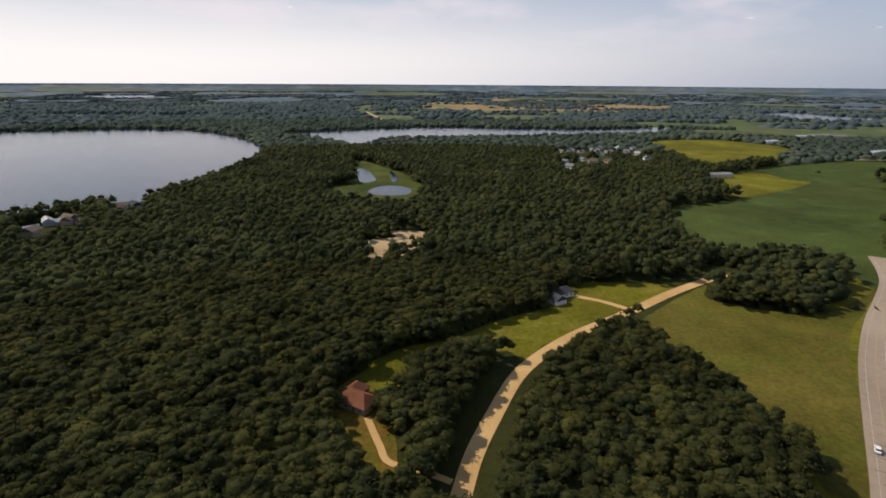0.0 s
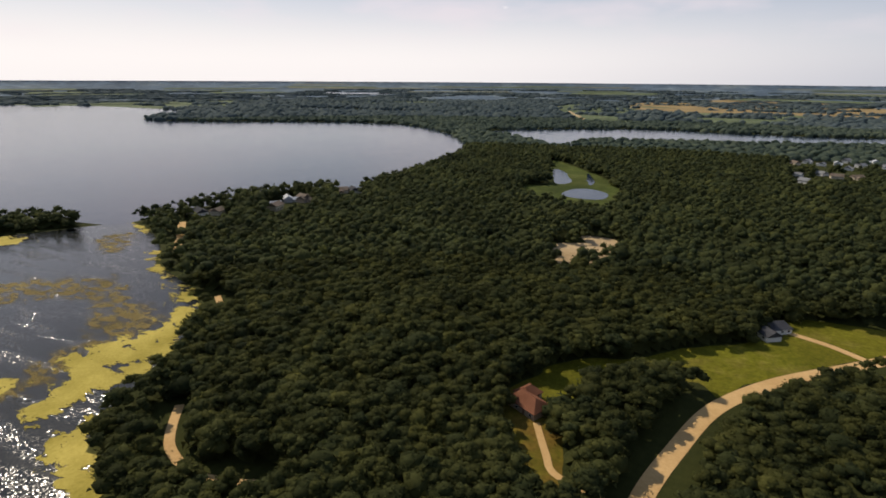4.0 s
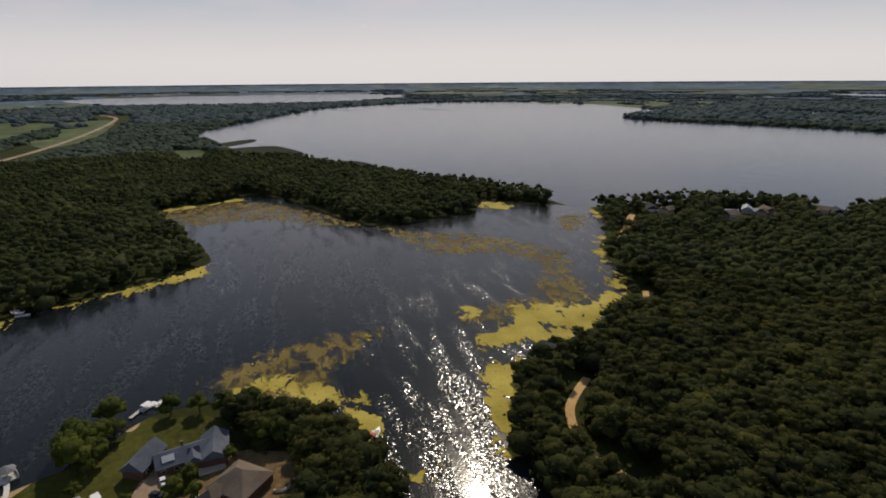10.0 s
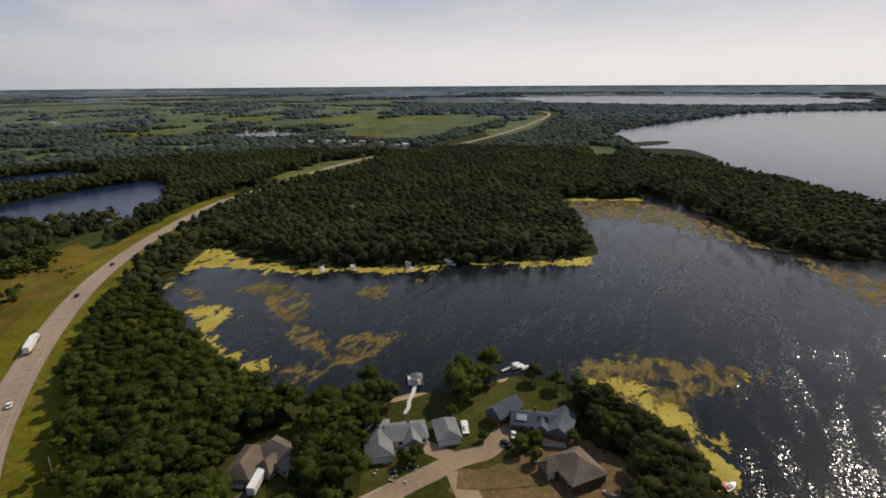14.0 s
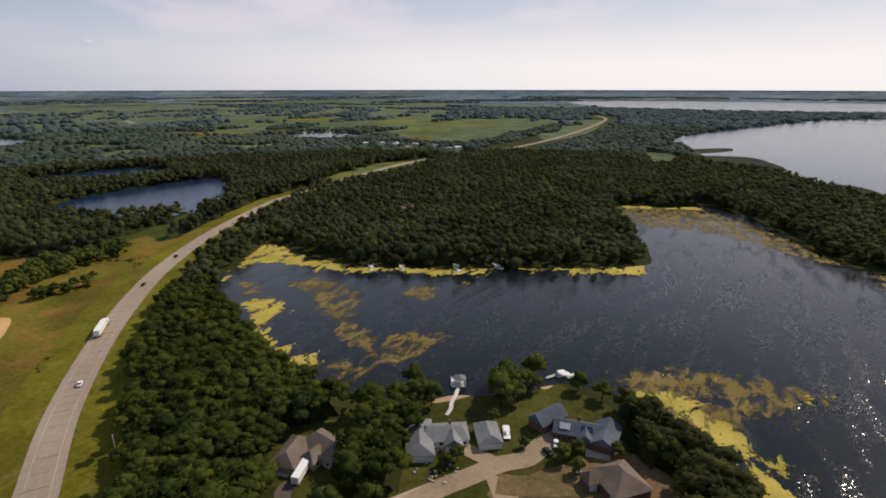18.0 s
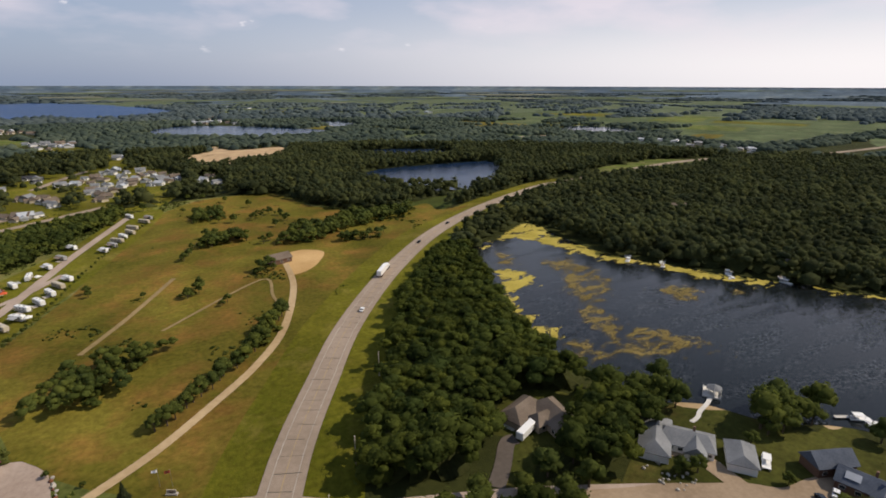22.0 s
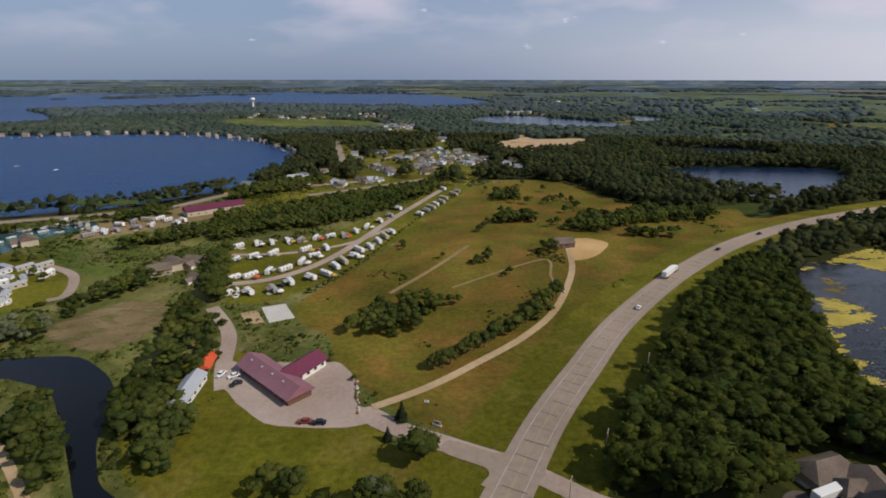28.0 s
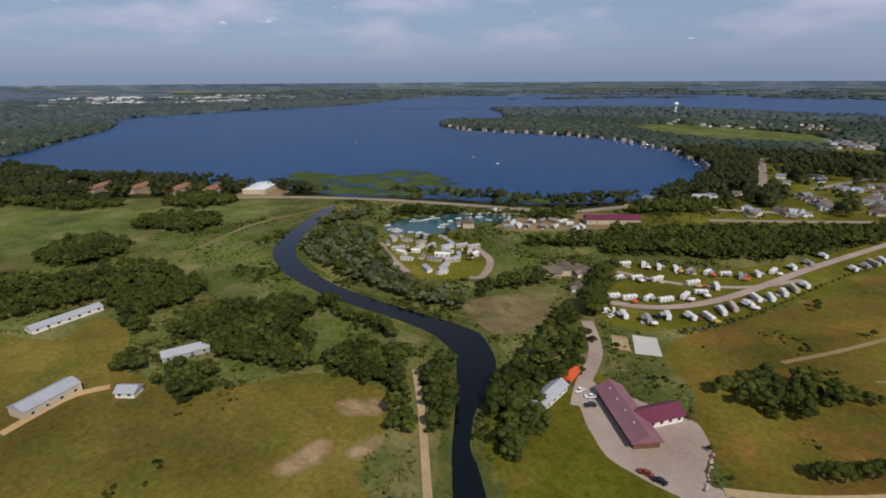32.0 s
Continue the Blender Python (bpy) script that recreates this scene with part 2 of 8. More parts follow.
M_FLOOR = surface("woodland_floor", (0.020, 0.024, 0.007), (0.048, 0.052, 0.014), 3, 0.95, 0.8)
M_MARSH = surface("rough_marsh", (0.058, 0.074, 0.016), (0.142, 0.148, 0.038), 3, 0.95, patch_col=(0.185, 0.16, 0.06), thr=0.55)
M_GRASS = surface("mown_grass", (0.078, 0.082, 0.006), (0.148, 0.132, 0.014), 4, 0.95, patch_col=(0.175, 0.140, 0.030), thr=0.6)
M_LUSH = surface("lush_grass", (0.056, 0.086, 0.014), (0.128, 0.150, 0.031), 4, 0.95, patch_col=(0.165, 0.155, 0.06), thr=0.54)
M_DRY = surface("dry_meadow", (0.076, 0.072, 0.008), (0.152, 0.124, 0.019), 3, 0.95, patch_col=(0.175, 0.10, 0.022), thr=0.54)
M_CROP = surface("green_crop", (0.040, 0.058, 0.013), (0.058, 0.078, 0.019), 8, 0.9, patch_col=(0.062, 0.088, 0.022), thr=0.6)
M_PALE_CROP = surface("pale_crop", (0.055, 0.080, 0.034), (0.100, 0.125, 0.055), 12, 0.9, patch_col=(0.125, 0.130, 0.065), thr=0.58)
M_SAND = surface("sand", (0.30, 0.21, 0.11), (0.48, 0.36, 0.21), 3, 0.95)
M_SCAR = surface("sandy_scar", (0.17, 0.125, 0.055), (0.30, 0.22, 0.11), 5, 0.95)
M_GRAVEL = surface("gravel", (0.38, 0.235, 0.095), (0.54, 0.36, 0.165), 1.5, 0.95)
M_ASPHALT = surface("pale_asphalt", (0.23, 0.18, 0.135), (0.34, 0.27, 0.21), 2.5, 0.9, coarse=0.04)
M_DRIVE = surface("worn_drive", (0.27, 0.205, 0.16), (0.41, 0.33, 0.27), 1.5, 0.9)
M_DARK_DRIVE = surface("dark_drive", (0.075, 0.062, 0.052), (0.13, 0.108, 0.09), 1.5, 0.9)
M_EARTH = surface("brown_earth", (0.13, 0.085, 0.04), (0.24, 0.16, 0.08), 2.5, 0.95, patch_col=(0.10, 0.095, 0.03), thr=0.6)
M_HAY = surface("hay_stubble", (0.068, 0.062, 0.010), (0.110, 0.092, 0.018), 2.5, 0.95, patch_col=(0.075, 0.082, 0.012), thr=0.56)
M_TAN_DRIVE = surface("tan_drive", (0.22, 0.16, 0.105), (0.35, 0.265, 0.18), 1.5, 0.9)
# yard grass: the shade round houses and trees is put into its darker green
M_LAWN = surface("shaded_lawn", (0.036, 0.043, 0.008), (0.076, 0.074, 0.016), 3, 0.95, patch_col=(0.11, 0.08, 0.025), thr=0.62)
M_ISLE = surface("dark_reeds", (0.014, 0.018, 0.010), (0.032, 0.037, 0.020), 5, 0.95)
# crop and hay for the far fields, with haze put into their greyed colours
M_HAZED_CROP = surface("hazed_crop", (0.070, 0.095, 0.048), (0.115, 0.140, 0.075), 14, 0.9, patch_col=(0.13, 0.14, 0.08), thr=0.58)
M_HAZED_HAY = surface("hazed_hay", (0.11, 0.12, 0.085), (0.17, 0.17, 0.115), 14, 0.9)
M_REED = surface("marsh_reed", (0.035, 0.05, 0.011), (0.075, 0.088, 0.020), 5, 0.95, patch_col=(0.095, 0.105, 0.028))
M_BANK = surface("river_reeds", (0.05, 0.065, 0.014), (0.12, 0.125, 0.032), 2, 0.95, patch_col=(0.21, 0.17, 0.04), thr=0.6)
M_CANOPY = surface("leaf_canopy", (0.034, 0.038, 0.013), (0.096, 0.099, 0.032), 1.1, 0.8, 1.0, fine=2.6, island=0.2, coarse=0.05, tone=0.75)
# near leaf colour, lifted a little and bluer to paint in light haze
M_CANOPY_MID = surface("hazed_mid_canopy", (0.040, 0.047, 0.019), (0.110, 0.120, 0.045), 1.6, 0.8, 1.0, fine=3.0, island=0.2, coarse=0.04, tone=0.7)
M_CANOPY_WEST = surface("west_canopy", (0.036, 0.046, 0.009), (0.118, 0.135, 0.026), 1.1, 0.8, 1.0, fine=2.6, island=0.2, coarse=0.05, tone=0.9)
# far leaves: air haze is put into the colour, paler and bluer with distance
M_CANOPY_FAR_HAZE = surface("hazed_far_canopy", (0.076, 0.102, 0.080), (0.145, 0.176, 0.126), 3.0, 0.85, 0.6, fine=2.0, island=0.3, coarse=0.01, tone=0.5)
M_CANOPY_RIM_HAZE = surface("hazed_rim_canopy", (0.100, 0.132, 0.136), (0.165, 0.200, 0.196), 4.0, 0.85, 0.6, fine=2.0, island=0.3, coarse=0.01, tone=0.4)
M_OLIVE = surface("olive_field", (0.100, 0.084, 0.012), (0.180, 0.138, 0.028), 2.5, 0.95, patch_col=(0.10, 0.105, 0.016), thr=0.58)
M_CANOPY_GREEN = surface("green_leaves", (0.046, 0.060, 0.013), (0.150, 0.168, 0.038), 1.1, 0.8, 1.0, fine=2.6, island=0.2, coarse=0.05, tone=0.8)
M_SHRUB = surface("shrub_leaves", (0.04, 0.055, 0.010), (0.12, 0.13, 0.03), 1.2, 0.8, 0.9, fine=2.0, island=0.6, coarse=0.05)
M_WILLOW = surface("silvery_leaves", (0.085, 0.10, 0.045), (0.23, 0.25, 0.13), 1.1, 0.8, 0.9, fine=2.0, island=0.3, tone=0.5)
for leaves in (M_CANOPY, M_CANOPY_MID, M_CANOPY_WEST, M_CANOPY_FAR_HAZE, M_CANOPY_RIM_HAZE, M_CANOPY_GREEN, M_SHRUB, M_WILLOW):
    leafy(leaves)
M_BARK = surface("bark", (0.06, 0.045, 0.03), (0.14, 0.11, 0.08), 0.4, 0.95, 0.8)
M_BAY = water("dark_bay_water", (0.007, 0.009, 0.010), 0.8, 0.05, 0.05, 1.0)


def ruffle(m, slope, rough):
    """Wavelets: small facets of water, each tipped its own way, that lie down in long wind lanes."""
    n, l = m.node_tree.nodes, m.node_tree.links
    p, bp, co = n["Principled BSDF"], [nd for nd in n if nd.type == "BUMP"][-1], n.new("ShaderNodeTexCoord")
    p.inputs["Roughness"].default_value = rough
    lane, lane_map, lane_range = n.new("ShaderNodeTexNoise"), n.new("ShaderNodeMapping"), n.new("ShaderNodeMapRange")
    lane_map.inputs["Rotation"].default_value, lane_map.inputs["Scale"].default_value = (0, 0, radians(SUN_YAW - 8)), (0.2, 1.0, 1.0)
    lane.inputs["Scale"].default_value, lane.inputs["Detail"].default_value, lane.inputs["Distortion"].default_value = 0.12, 5, 0.6
    lane_range.inputs["From Min"].default_value, lane_range.inputs["From Max"].default_value = 0.42, 0.62
    lane_range.inputs["To Min"].default_value = 0.06
    l.new(co.outputs["Object"], lane_map.inputs["Vector"]), l.new(lane_map.outputs[0], lane.inputs["Vector"]), l.new(lane.outputs[0], lane_range.inputs["Value"])
    # the gloss grows towards grazing view
    graze, gloss = n.new("ShaderNodeLayerWeight"), n.new("ShaderNodeMapRange")
    graze.inputs["Blend"].default_value = 0.5
    gloss.inputs["From Min"].default_value, gloss.inputs["From Max"].default_value = 0.3, 0.8
    gloss.inputs["To Min"].default_value, gloss.inputs["To Max"].default_value = 0.09, 0.85
    l.new(graze.outputs["Facing"], gloss.inputs["Value"]), l.new(gloss.outputs[0], p.inputs["Specular IOR Level"])
    total = None
    for size, share in ((0.7, 0.5), (0.32, 0.5)):
        turn, cells, tip = n.new("ShaderNodeMapping"), n.new("ShaderNodeTexVoronoi"), n.new("ShaderNodeVectorMath")
        turn.inputs["Rotation"].default_value, turn.inputs["Scale"].default_value = (0, 0, radians(SUN_YAW)), (0.75, 1.0, 1.0)
        cells.inputs["Scale"].default_value = 1 / size
        tip.operation = "MULTIPLY_ADD"
        tip.inputs[1].default_value, tip.inputs[2].default_value = (2 * slope * share, 2 * slope * share, 0), (-slope * share, -slope * share, 0)
        l.new(co.outputs["Object"], turn.inputs["Vector"]), l.new(turn.outputs[0], cells.inputs["Vector"]), l.new(cells.outputs["Color"], tip.inputs[0])
        if total is None:
            total = tip.outputs[0]
        else:
            both = n.new("ShaderNodeVectorMath")
            both.operation = "ADD"
            l.new(total, both.inputs[0]), l.new(tip.outputs[0], both.inputs[1])
            total = both.outputs[0]
    weigh, up, unit = n.new("ShaderNodeVectorMath"), n.new("ShaderNodeVectorMath"), n.new("ShaderNodeVectorMath")
    weigh.operation, up.operation, unit.operation = "SCALE", "ADD", "NORMALIZE"
    up.inputs[1].default_value = (0, 0, 1)
    l.new(total, weigh.inputs[0]), l.new(lane_range.outputs[0], weigh.inputs["Scale"])
    l.new(weigh.outputs[0], up.inputs[0]), l.new(up.outputs[0], unit.inputs[0]), l.new(unit.outputs[0], bp.inputs["Normal"])


ruffle(M_BAY, 0.2, 0.14)
M_LAKE = water("lake_water", (0.008, 0.014, 0.026), 3.0, 0.12, 0.12)
# the mirrored blue sky is put into the base colour; gloss is turned down
M_BLUE_LAKE = water("blue_lake_water", (0.004, 0.033, 0.105), 3.0, 0.8, 0.33)
M_BLUE_LAKE.node_tree.nodes["Principled BSDF"].inputs["Specular IOR Level"].default_value = 0.17
M_POND = water("pond_water", (0.007, 0.018, 0.045), 2.0, 0.3, 0.15)
M_HARBOR = water("harbour_water", (0.012, 0.05, 0.045), 1.5, 0.2, 0.1)
M_RIVER = water("river_water", (0.004, 0.005, 0.006), 2.0, 0.06, 0.06)
M_RIVER.node_tree.nodes["Principled BSDF"].inputs["Specular IOR Level"].default_value = 0.28


def mat_of_algae(name, dark, light, lo, soft=0.07, most=1.0, grain=0.12, gain=1.7):
    """Floating algae: opaque where cover and noise together are high, open water between."""
    m = surface(name, dark, light, 1.2, 0.8, 0.3)
    n, l = m.node_tree.nodes, m.node_tree.links
    p, out = n["Principled BSDF"], n["Material Output"]
    at, co, a, add, mr = n.new("ShaderNodeAttribute"), n.new("ShaderNodeTexCoord"), n.new("ShaderNodeTexNoise"), n.new("ShaderNodeMath"), n.new("ShaderNodeMapRange")
    at.attribute_name = "cover"
    a.inputs["Scale"].default_value, a.inputs["Detail"].default_value, a.inputs["Roughness"].default_value = grain, 12, 0.7
    a.inputs["Distortion"].default_value = 0.5
    stretch = n.new("ShaderNodeMapping")
    stretch.inputs["Rotation"].default_value = (0, 0, radians(-20))
    stretch.inputs["Scale"].default_value = (0.75, 1.3, 1)
    l.new(co.outputs["Object"], stretch.inputs["Vector"]), l.new(stretch.outputs[0], a.inputs["Vector"])
    add.operation = "MULTIPLY_ADD"
    add.inputs[1].default_value = gain
    off = n.new("ShaderNodeMath")
    off.operation, off.inputs[1].default_value = "SUBTRACT", gain / 2
    l.new(a.outputs[0], add.inputs[0]), l.new(at.outputs["Fac"], off.inputs[0]), l.new(off.outputs[0], add.inputs[2])
    mr.inputs["From Min"].default_value, mr.inputs["From Max"].default_value = lo, lo + soft
    mr.inputs["To Max"].default_value = most
    l.new(add.outputs[0], mr.inputs["Value"])
    clear, mix = n.new("ShaderNodeBsdfTransparent"), n.new("ShaderNodeMixShader")
    l.new(mr.outputs[0], mix.inputs[0]), l.new(clear.outputs[0], mix.inputs[1]), l.new(p.outputs[0], mix.inputs[2])
    l.new(mix.outputs[0], out.inputs["Surface"])
    return m


M_MAT = mat_of_algae("yellow_algae", (0.24, 0.195, 0.03), (0.46, 0.37, 0.085), 0.58, 0.10, 1.0, 0.085, 4.6)
M_THIN_MAT = mat_of_algae("brown_algae", (0.12, 0.09, 0.028), (0.25, 0.19, 0.065), 0.68, 0.45, 0.75, 0.13, 5.2)
M_SOFT_SCAR = mat_of_algae("bare_sandy_soil", (0.34, 0.235, 0.12), (0.50, 0.365, 0.20), 0.42, 0.75, 0.85, 0.09, 2.4)
M_DRY_REED = mat_of_algae("dry_reed", (0.15, 0.112, 0.05), (0.28, 0.21, 0.11), 0.5, 0.5, 0.85, 0.11, 3.6)
M_SOFT_REED = mat_of_algae("lake_reeds", (0.03, 0.05, 0.014), (0.085, 0.115, 0.028), 0.72, 0.2, 1.0, 0.03, 4.2)

M_SOFT_SAND = mat_of_algae("ragged_sand", (0.32, 0.215, 0.12), (0.52, 0.38, 0.22), 0.5, 0.25, 1.0, 0.03, 2.2)
M_SCRAP = mat_of_algae("algae_scraps", (0.20, 0.17, 0.03), (0.38, 0.30, 0.075), 1.75, 0.2, 0.9, 0.11, 6.0)

BAY_LAKE = [(-102, 27), (-122, 29), (-150, 22), (-168, 17), (-174, 10), (-183, -1), (-190, -15), (-194, -26), (-195, -44), (-187, -54), (-172, -65), (-163, -83), (-151, -93), (-144, -109), (-143, -127), (-147, -154), (-154, -181), (-190, -248), (-220, -279), (-278, -310), (-272, -267), (-269, -223), (-293, -165), (-321, -119), (-339, -86), (-364, -50), (-393, -46), (-526, -99), (-537, -109), (-562, -88), (-567, -55), (-598, -23), (-560, 16), (-497, 45), (-430, 80), (-433, 128), (-444, 175), (-488, 204), (-462, 236), (-439, 274), (-423, 287), (-359, 262), (-314, 225), (-282, 214), (-240, 194), (-214, 168), (-194, 137), (-189, 113), (-176, 95), (-155, 78), (-139, 73), (-115, 72), (-107, 72), (-84, 61)]
BIG_LAKE = [(-339, 816), (-325, 637), (-328, 505), (-368, 472), (-410, 394), (-424, 298), (-430, 275), (-513, 255), (-593, 192), (-690, 134), (-781, 77), (-852, 31), (-903, -42), (-1117, -92), (-1340, -151), (-1494, -128), (-1771, -39), (-2123, 114), (-2375, 255), (-2603, 527), (-2737, 898), (-2621, 1231), (-2288, 1409), (-1807, 1413), (-1588, 1321), (-1471, 1082), (-1268, 1079), (-1093, 1173), (-872, 1271), (-692, 1268), (-534, 1151), (-411, 986)]
WEST_LAKE = [(-4094, -1208), (-4666, -699), (-4689, 233), (-4565, 942), (-3740, 940), (-3045, 385), (-2911, 8), (-3081, -623)]
NORTH_LAKE = [(-452, 1199), (-342, 1114), (-218, 989), (-176, 1130), (64, 1186), (259, 1251), (435, 1331), (501, 1501), (222, 1427), (-73, 1455), (-176, 1422), (-345, 1315)]
THIN_LAKE = [(-1495, 1702), (-1354, 1788), (-977, 1853), (-913, 1712), (-1171, 1670)]
FAR_THIN_LAKE = [(-2873, 3717), (-2649, 3943), (-2132, 3654), (-2327, 3348)]
EAST_LAKE = [(1068, 2207), (1288, 2362), (1337, 2148), (1414, 2005), (1291, 1827), (1059, 1866)]
POND_UPPER = [(-167, 728), (-154, 724), (-129, 660), (-130, 632), (-145, 638)]
POND_LOWER = [(-121, 568), (-116, 601), (-96, 613), (-76, 595), (-75, 566), (-94, 556)]
POND_SMALL = [(-119, 709), (-113, 705), (-100, 654), (-103, 638)]
ROAD_POND = [(-246, -583), (-304, -624), (-387, -623), (-464, -610), (-445, -556), (-366, -464), (-309, -455), (-253, -495)]
BACK_POND = [(-327, -809), (-374, -821), (-480, -772), (-444, -676), (-383, -677), (-323, -748)]
FLATS_LAKE = [(-77, -1360), (-149, -1522), (-295, -1466), (-441, -1253), (-382, -1122), (-228, -1154), (-86, -1259)]
FAR_SLOUGH = [(-478, -1483), (-564, -1552), (-608, -1440), (-526, -1326)]
MEADOW_SLOUGH = [(-952, -992), (-1098, -1011), (-1093, -815), (-989, -785), (-923, -866)]
BLUE_LAKE = [(812, -85), (935, -150), (764, -174), (694, -232), (579, -280), (523, -317), (463, -319), (413, -346), (356, -380), (303, -404), (260, -427), (221, -466), (193, -506), (183, -589), (199, -732), (233, -813), (359, -967), (495, -1019), (691, -1002), (877, -1003), (1008, -1178), (962, -1394), (1813, -2212), (2356, -2339), (2015, -1696), (1962, -1108), (1913, -643), (1555, -478), (1317, -327), (1094, -173), (1054, -106)]
MARSH_ISLE_A = [(-1127, -92), (-1193, -31), (-1145, -19), (-1078, -68)]
MARSH_ISLE_B = [(-1030, -70), (-1051, 14), (-915, 60), (-862, 24), (-935, -28)]
MARSH_ISLE_C = [(-804, 64), (-807, 126), (-744, 145), (-702, 129), (-754, 88)]
MARSH_ISLE_D = [(-692, 138), (-688, 190), (-670, 179), (-675, 152)]
BLUE_LAKE_ARM = [(1288, -1785), (1062, -1925), (815, -2150), (497, -2096), (241, -2022), (83, -2044), (138, -1863), (-170, -2095), (-208, -2568), (258, -3524), (1573, -3272), (1741, -2542), (642, -3986), (1246, -3760), (1875, -3388), (2327, -2839), (2356, -2339), (1695, -1984)]
HARBOR = [(311, -278), (316, -307), (296, -345), (258, -377), (243, -359), (265, -330), (262, -298), (276, -280), (296, -269)]
RIVER = [(62, -73), (74, -85), (92, -105), (105, -122), (125, -147), (136, -156), (155, -162), (178, -162), (209, -159), (241, -158), (283, -164), (319, -179), (345, -201), (371, -236), (405, -287), (409, -302), (391, -287), (356, -240), (326, -204), (295, -184), (254, -173), (219, -171), (186, -174), (157, -177), (136, -177), (115, -161), (106, -145), (99, -127), (89, -111), (79, -103), (65, -90), (52, -78)]
OPEN_VALLEY = [(-36, -118), (-60, -168), (-95, -215), (-140, -265), (-205, -322), (-228, -348), (-196, -372), (-190, -395), (-172, -432), (-149, -471), (-135, -535), (-64, -545), (-10, -530), (70, -548), (160, -505), (200, -450), (297, -394), (377, -359), (449, -316), (512, -266), (640, -125), (640, -70), (470, -30), (330, 5), (215, 15), (120, -25), (90, -60), (40, -92), (0, -95), (-20, -98)]
FIELD_HILL = [(60, -243), (26, -324), (-15, -460), (-63, -535), (-133, -534), (-148, -466), (-169, -426), (-185, -385), (-196, -356), (-167, -310), (-112, -253), (-66, -195), (-36, -150), (-21, -124), (-3, -130), (11, -140), (36, -169), (44, -192), (64, -213)]
HAY_FIELD = [(85, 257), (141, 314), (134, 291), (170, 275), (203, 285), (252, 323), (188, 253), (154, 195), (120, 138), (112, 138), (109, 142), (114, 166), (111, 186), (105, 202), (93, 227), (87, 253)]
CORN_FIELD = [(184, 516), (270, 568), (407, 679), (519, 710), (263, 339), (247, 350), (250, 369), (229, 388), (188, 385), (171, 414)]
MEADOW_NORTH = [(351, 1135), (501, 1198), (584, 1066), (530, 955), (370, 796), (312, 793), (321, 876)]
MEADOW_LOW = [(319, 718), (378, 761), (421, 692), (283, 583), (286, 648)]
CORN_STRIP = [(314, 738), (494, 847), (637, 881), (545, 746), (414, 691), (381, 766)]
CLEARING_LAWN = [(-54, 183), (-45, 199), (-44, 206), (-30, 221), (-10, 230), (9, 250), (38, 271), (55, 306), (77, 313), (117, 312), (119, 303), (76, 267), (51, 243), (33, 227), (24, 211), (16, 221), (3, 214), (-14, 205), (-26, 187), (-35, 174), (-43, 180)]
YARD_BROWN = [(-50, 164), (-53, 183), (-44, 184), (-31, 173), (-23, 143), (-25, 137), (-34, 140), (-45, 154)]
PIT = [(-85, 383), (-63, 400), (-71, 416), (-43, 417), (-35, 368), (-55, 346), (-56, 327), (-67, 318)]
MARSH_PONDS = [(-192, 807), (-156, 782), (-74, 649), (-60, 508), (-84, 500), (-115, 516), (-150, 527), (-174, 602), (-149, 623)]
YARD_TAN = [(-91, -110), (-105, -123), (-116, -124), (-130, -109), (-123, -100), (-105, -91), (-93, -91), (-85, -85), (-79, -88), (-84, -97), (-93, -105)]
YARD_GREY = [(-110, -72), (-134, -83), (-149, -89), (-164, -84), (-172, -78), (-179, -63), (-161, -54), (-148, -51), (-143, -38), (-137, -34), (-90, -77), (-98, -80), (-108, -75)]
YARD_SOLAR = [(-168, -58), (-169, -54), (-195, -55), (-194, -51), (-189, -43), (-186, -27), (-162, -17), (-146, -25), (-136, -35), (-131, -46), (-148, -51)]
COVE_END = [(-198, -276), (-211, -285), (-222, -283), (-237, -280), (-223, -254), (-198, -235), (-179, -211), (-174, -215), (-183, -236), (-189, -256)]
YARD_FRONT = [(-89, -68), (-106, -71), (-124, -80), (-150, -86), (-162, -80), (-161, -67), (-173, -60), (-183, -50), (-180, -31), (-175, -22), (-162, -16), (-148, -29), (-145, -22), (-151, 0), (-142, 4), (-126, -1), (-101, -31)]
YARD_LODGE = [(-125, -48), (-150, -29), (-162, -17), (-157, -3), (-151, 3), (-138, 1), (-128, -9), (-120, -38), (-120, -46)]
BEACH_STRIP = [(-159, -89), (-175, -77), (-170, -75), (-156, -86)]
BEACH_SOLAR = [(-187, -57), (-194, -54), (-190, -51), (-185, -53)]
DRY_MARSH = [(164, -197), (163, -213), (147, -233), (128, -229), (120, -208), (120, -192), (132, -181), (147, -185)]
LAWN_MOTEL = [(81, -170), (73, -180), (24, -141), (12, -125), (0, -128), (-15, -115), (-9, -104), (48, -102), (74, -110), (78, -139), (74, -151)]
PARKING_LOT = [(81, -168), (76, -158), (68, -150), (53, -136), (31, -133), (19, -136), (12, -131), (10, -135), (20, -144), (24, -144), (27, -151), (30, -164), (39, -173), (58, -173), (72, -172), (77, -174)]
RV_PARK = [(103, -233), (120, -282), (129, -325), (81, -340), (33, -417), (-5, -506), (-33, -500), (26, -327), (62, -251), (81, -229)]
RIVER_MEADOW = [(440, -173), (403, -229), (381, -243), (344, -192), (301, -163), (240, -151), (251, -133), (260, -115), (290, -121), (362, -142), (418, -130)]
WEST_MEADOW = [(597, -78), (579, -129), (534, -158), (518, -192), (448, -269), (428, -268), (433, -204), (451, -164), (440, -130), (486, -112), (463, -73), (465, -54)]
SOUTH_FIELD = [(209, -3), (210, -34), (203, -49), (182, -75), (166, -105), (135, -115), (120, -104), (107, -78), (100, -66), (185, 8)]
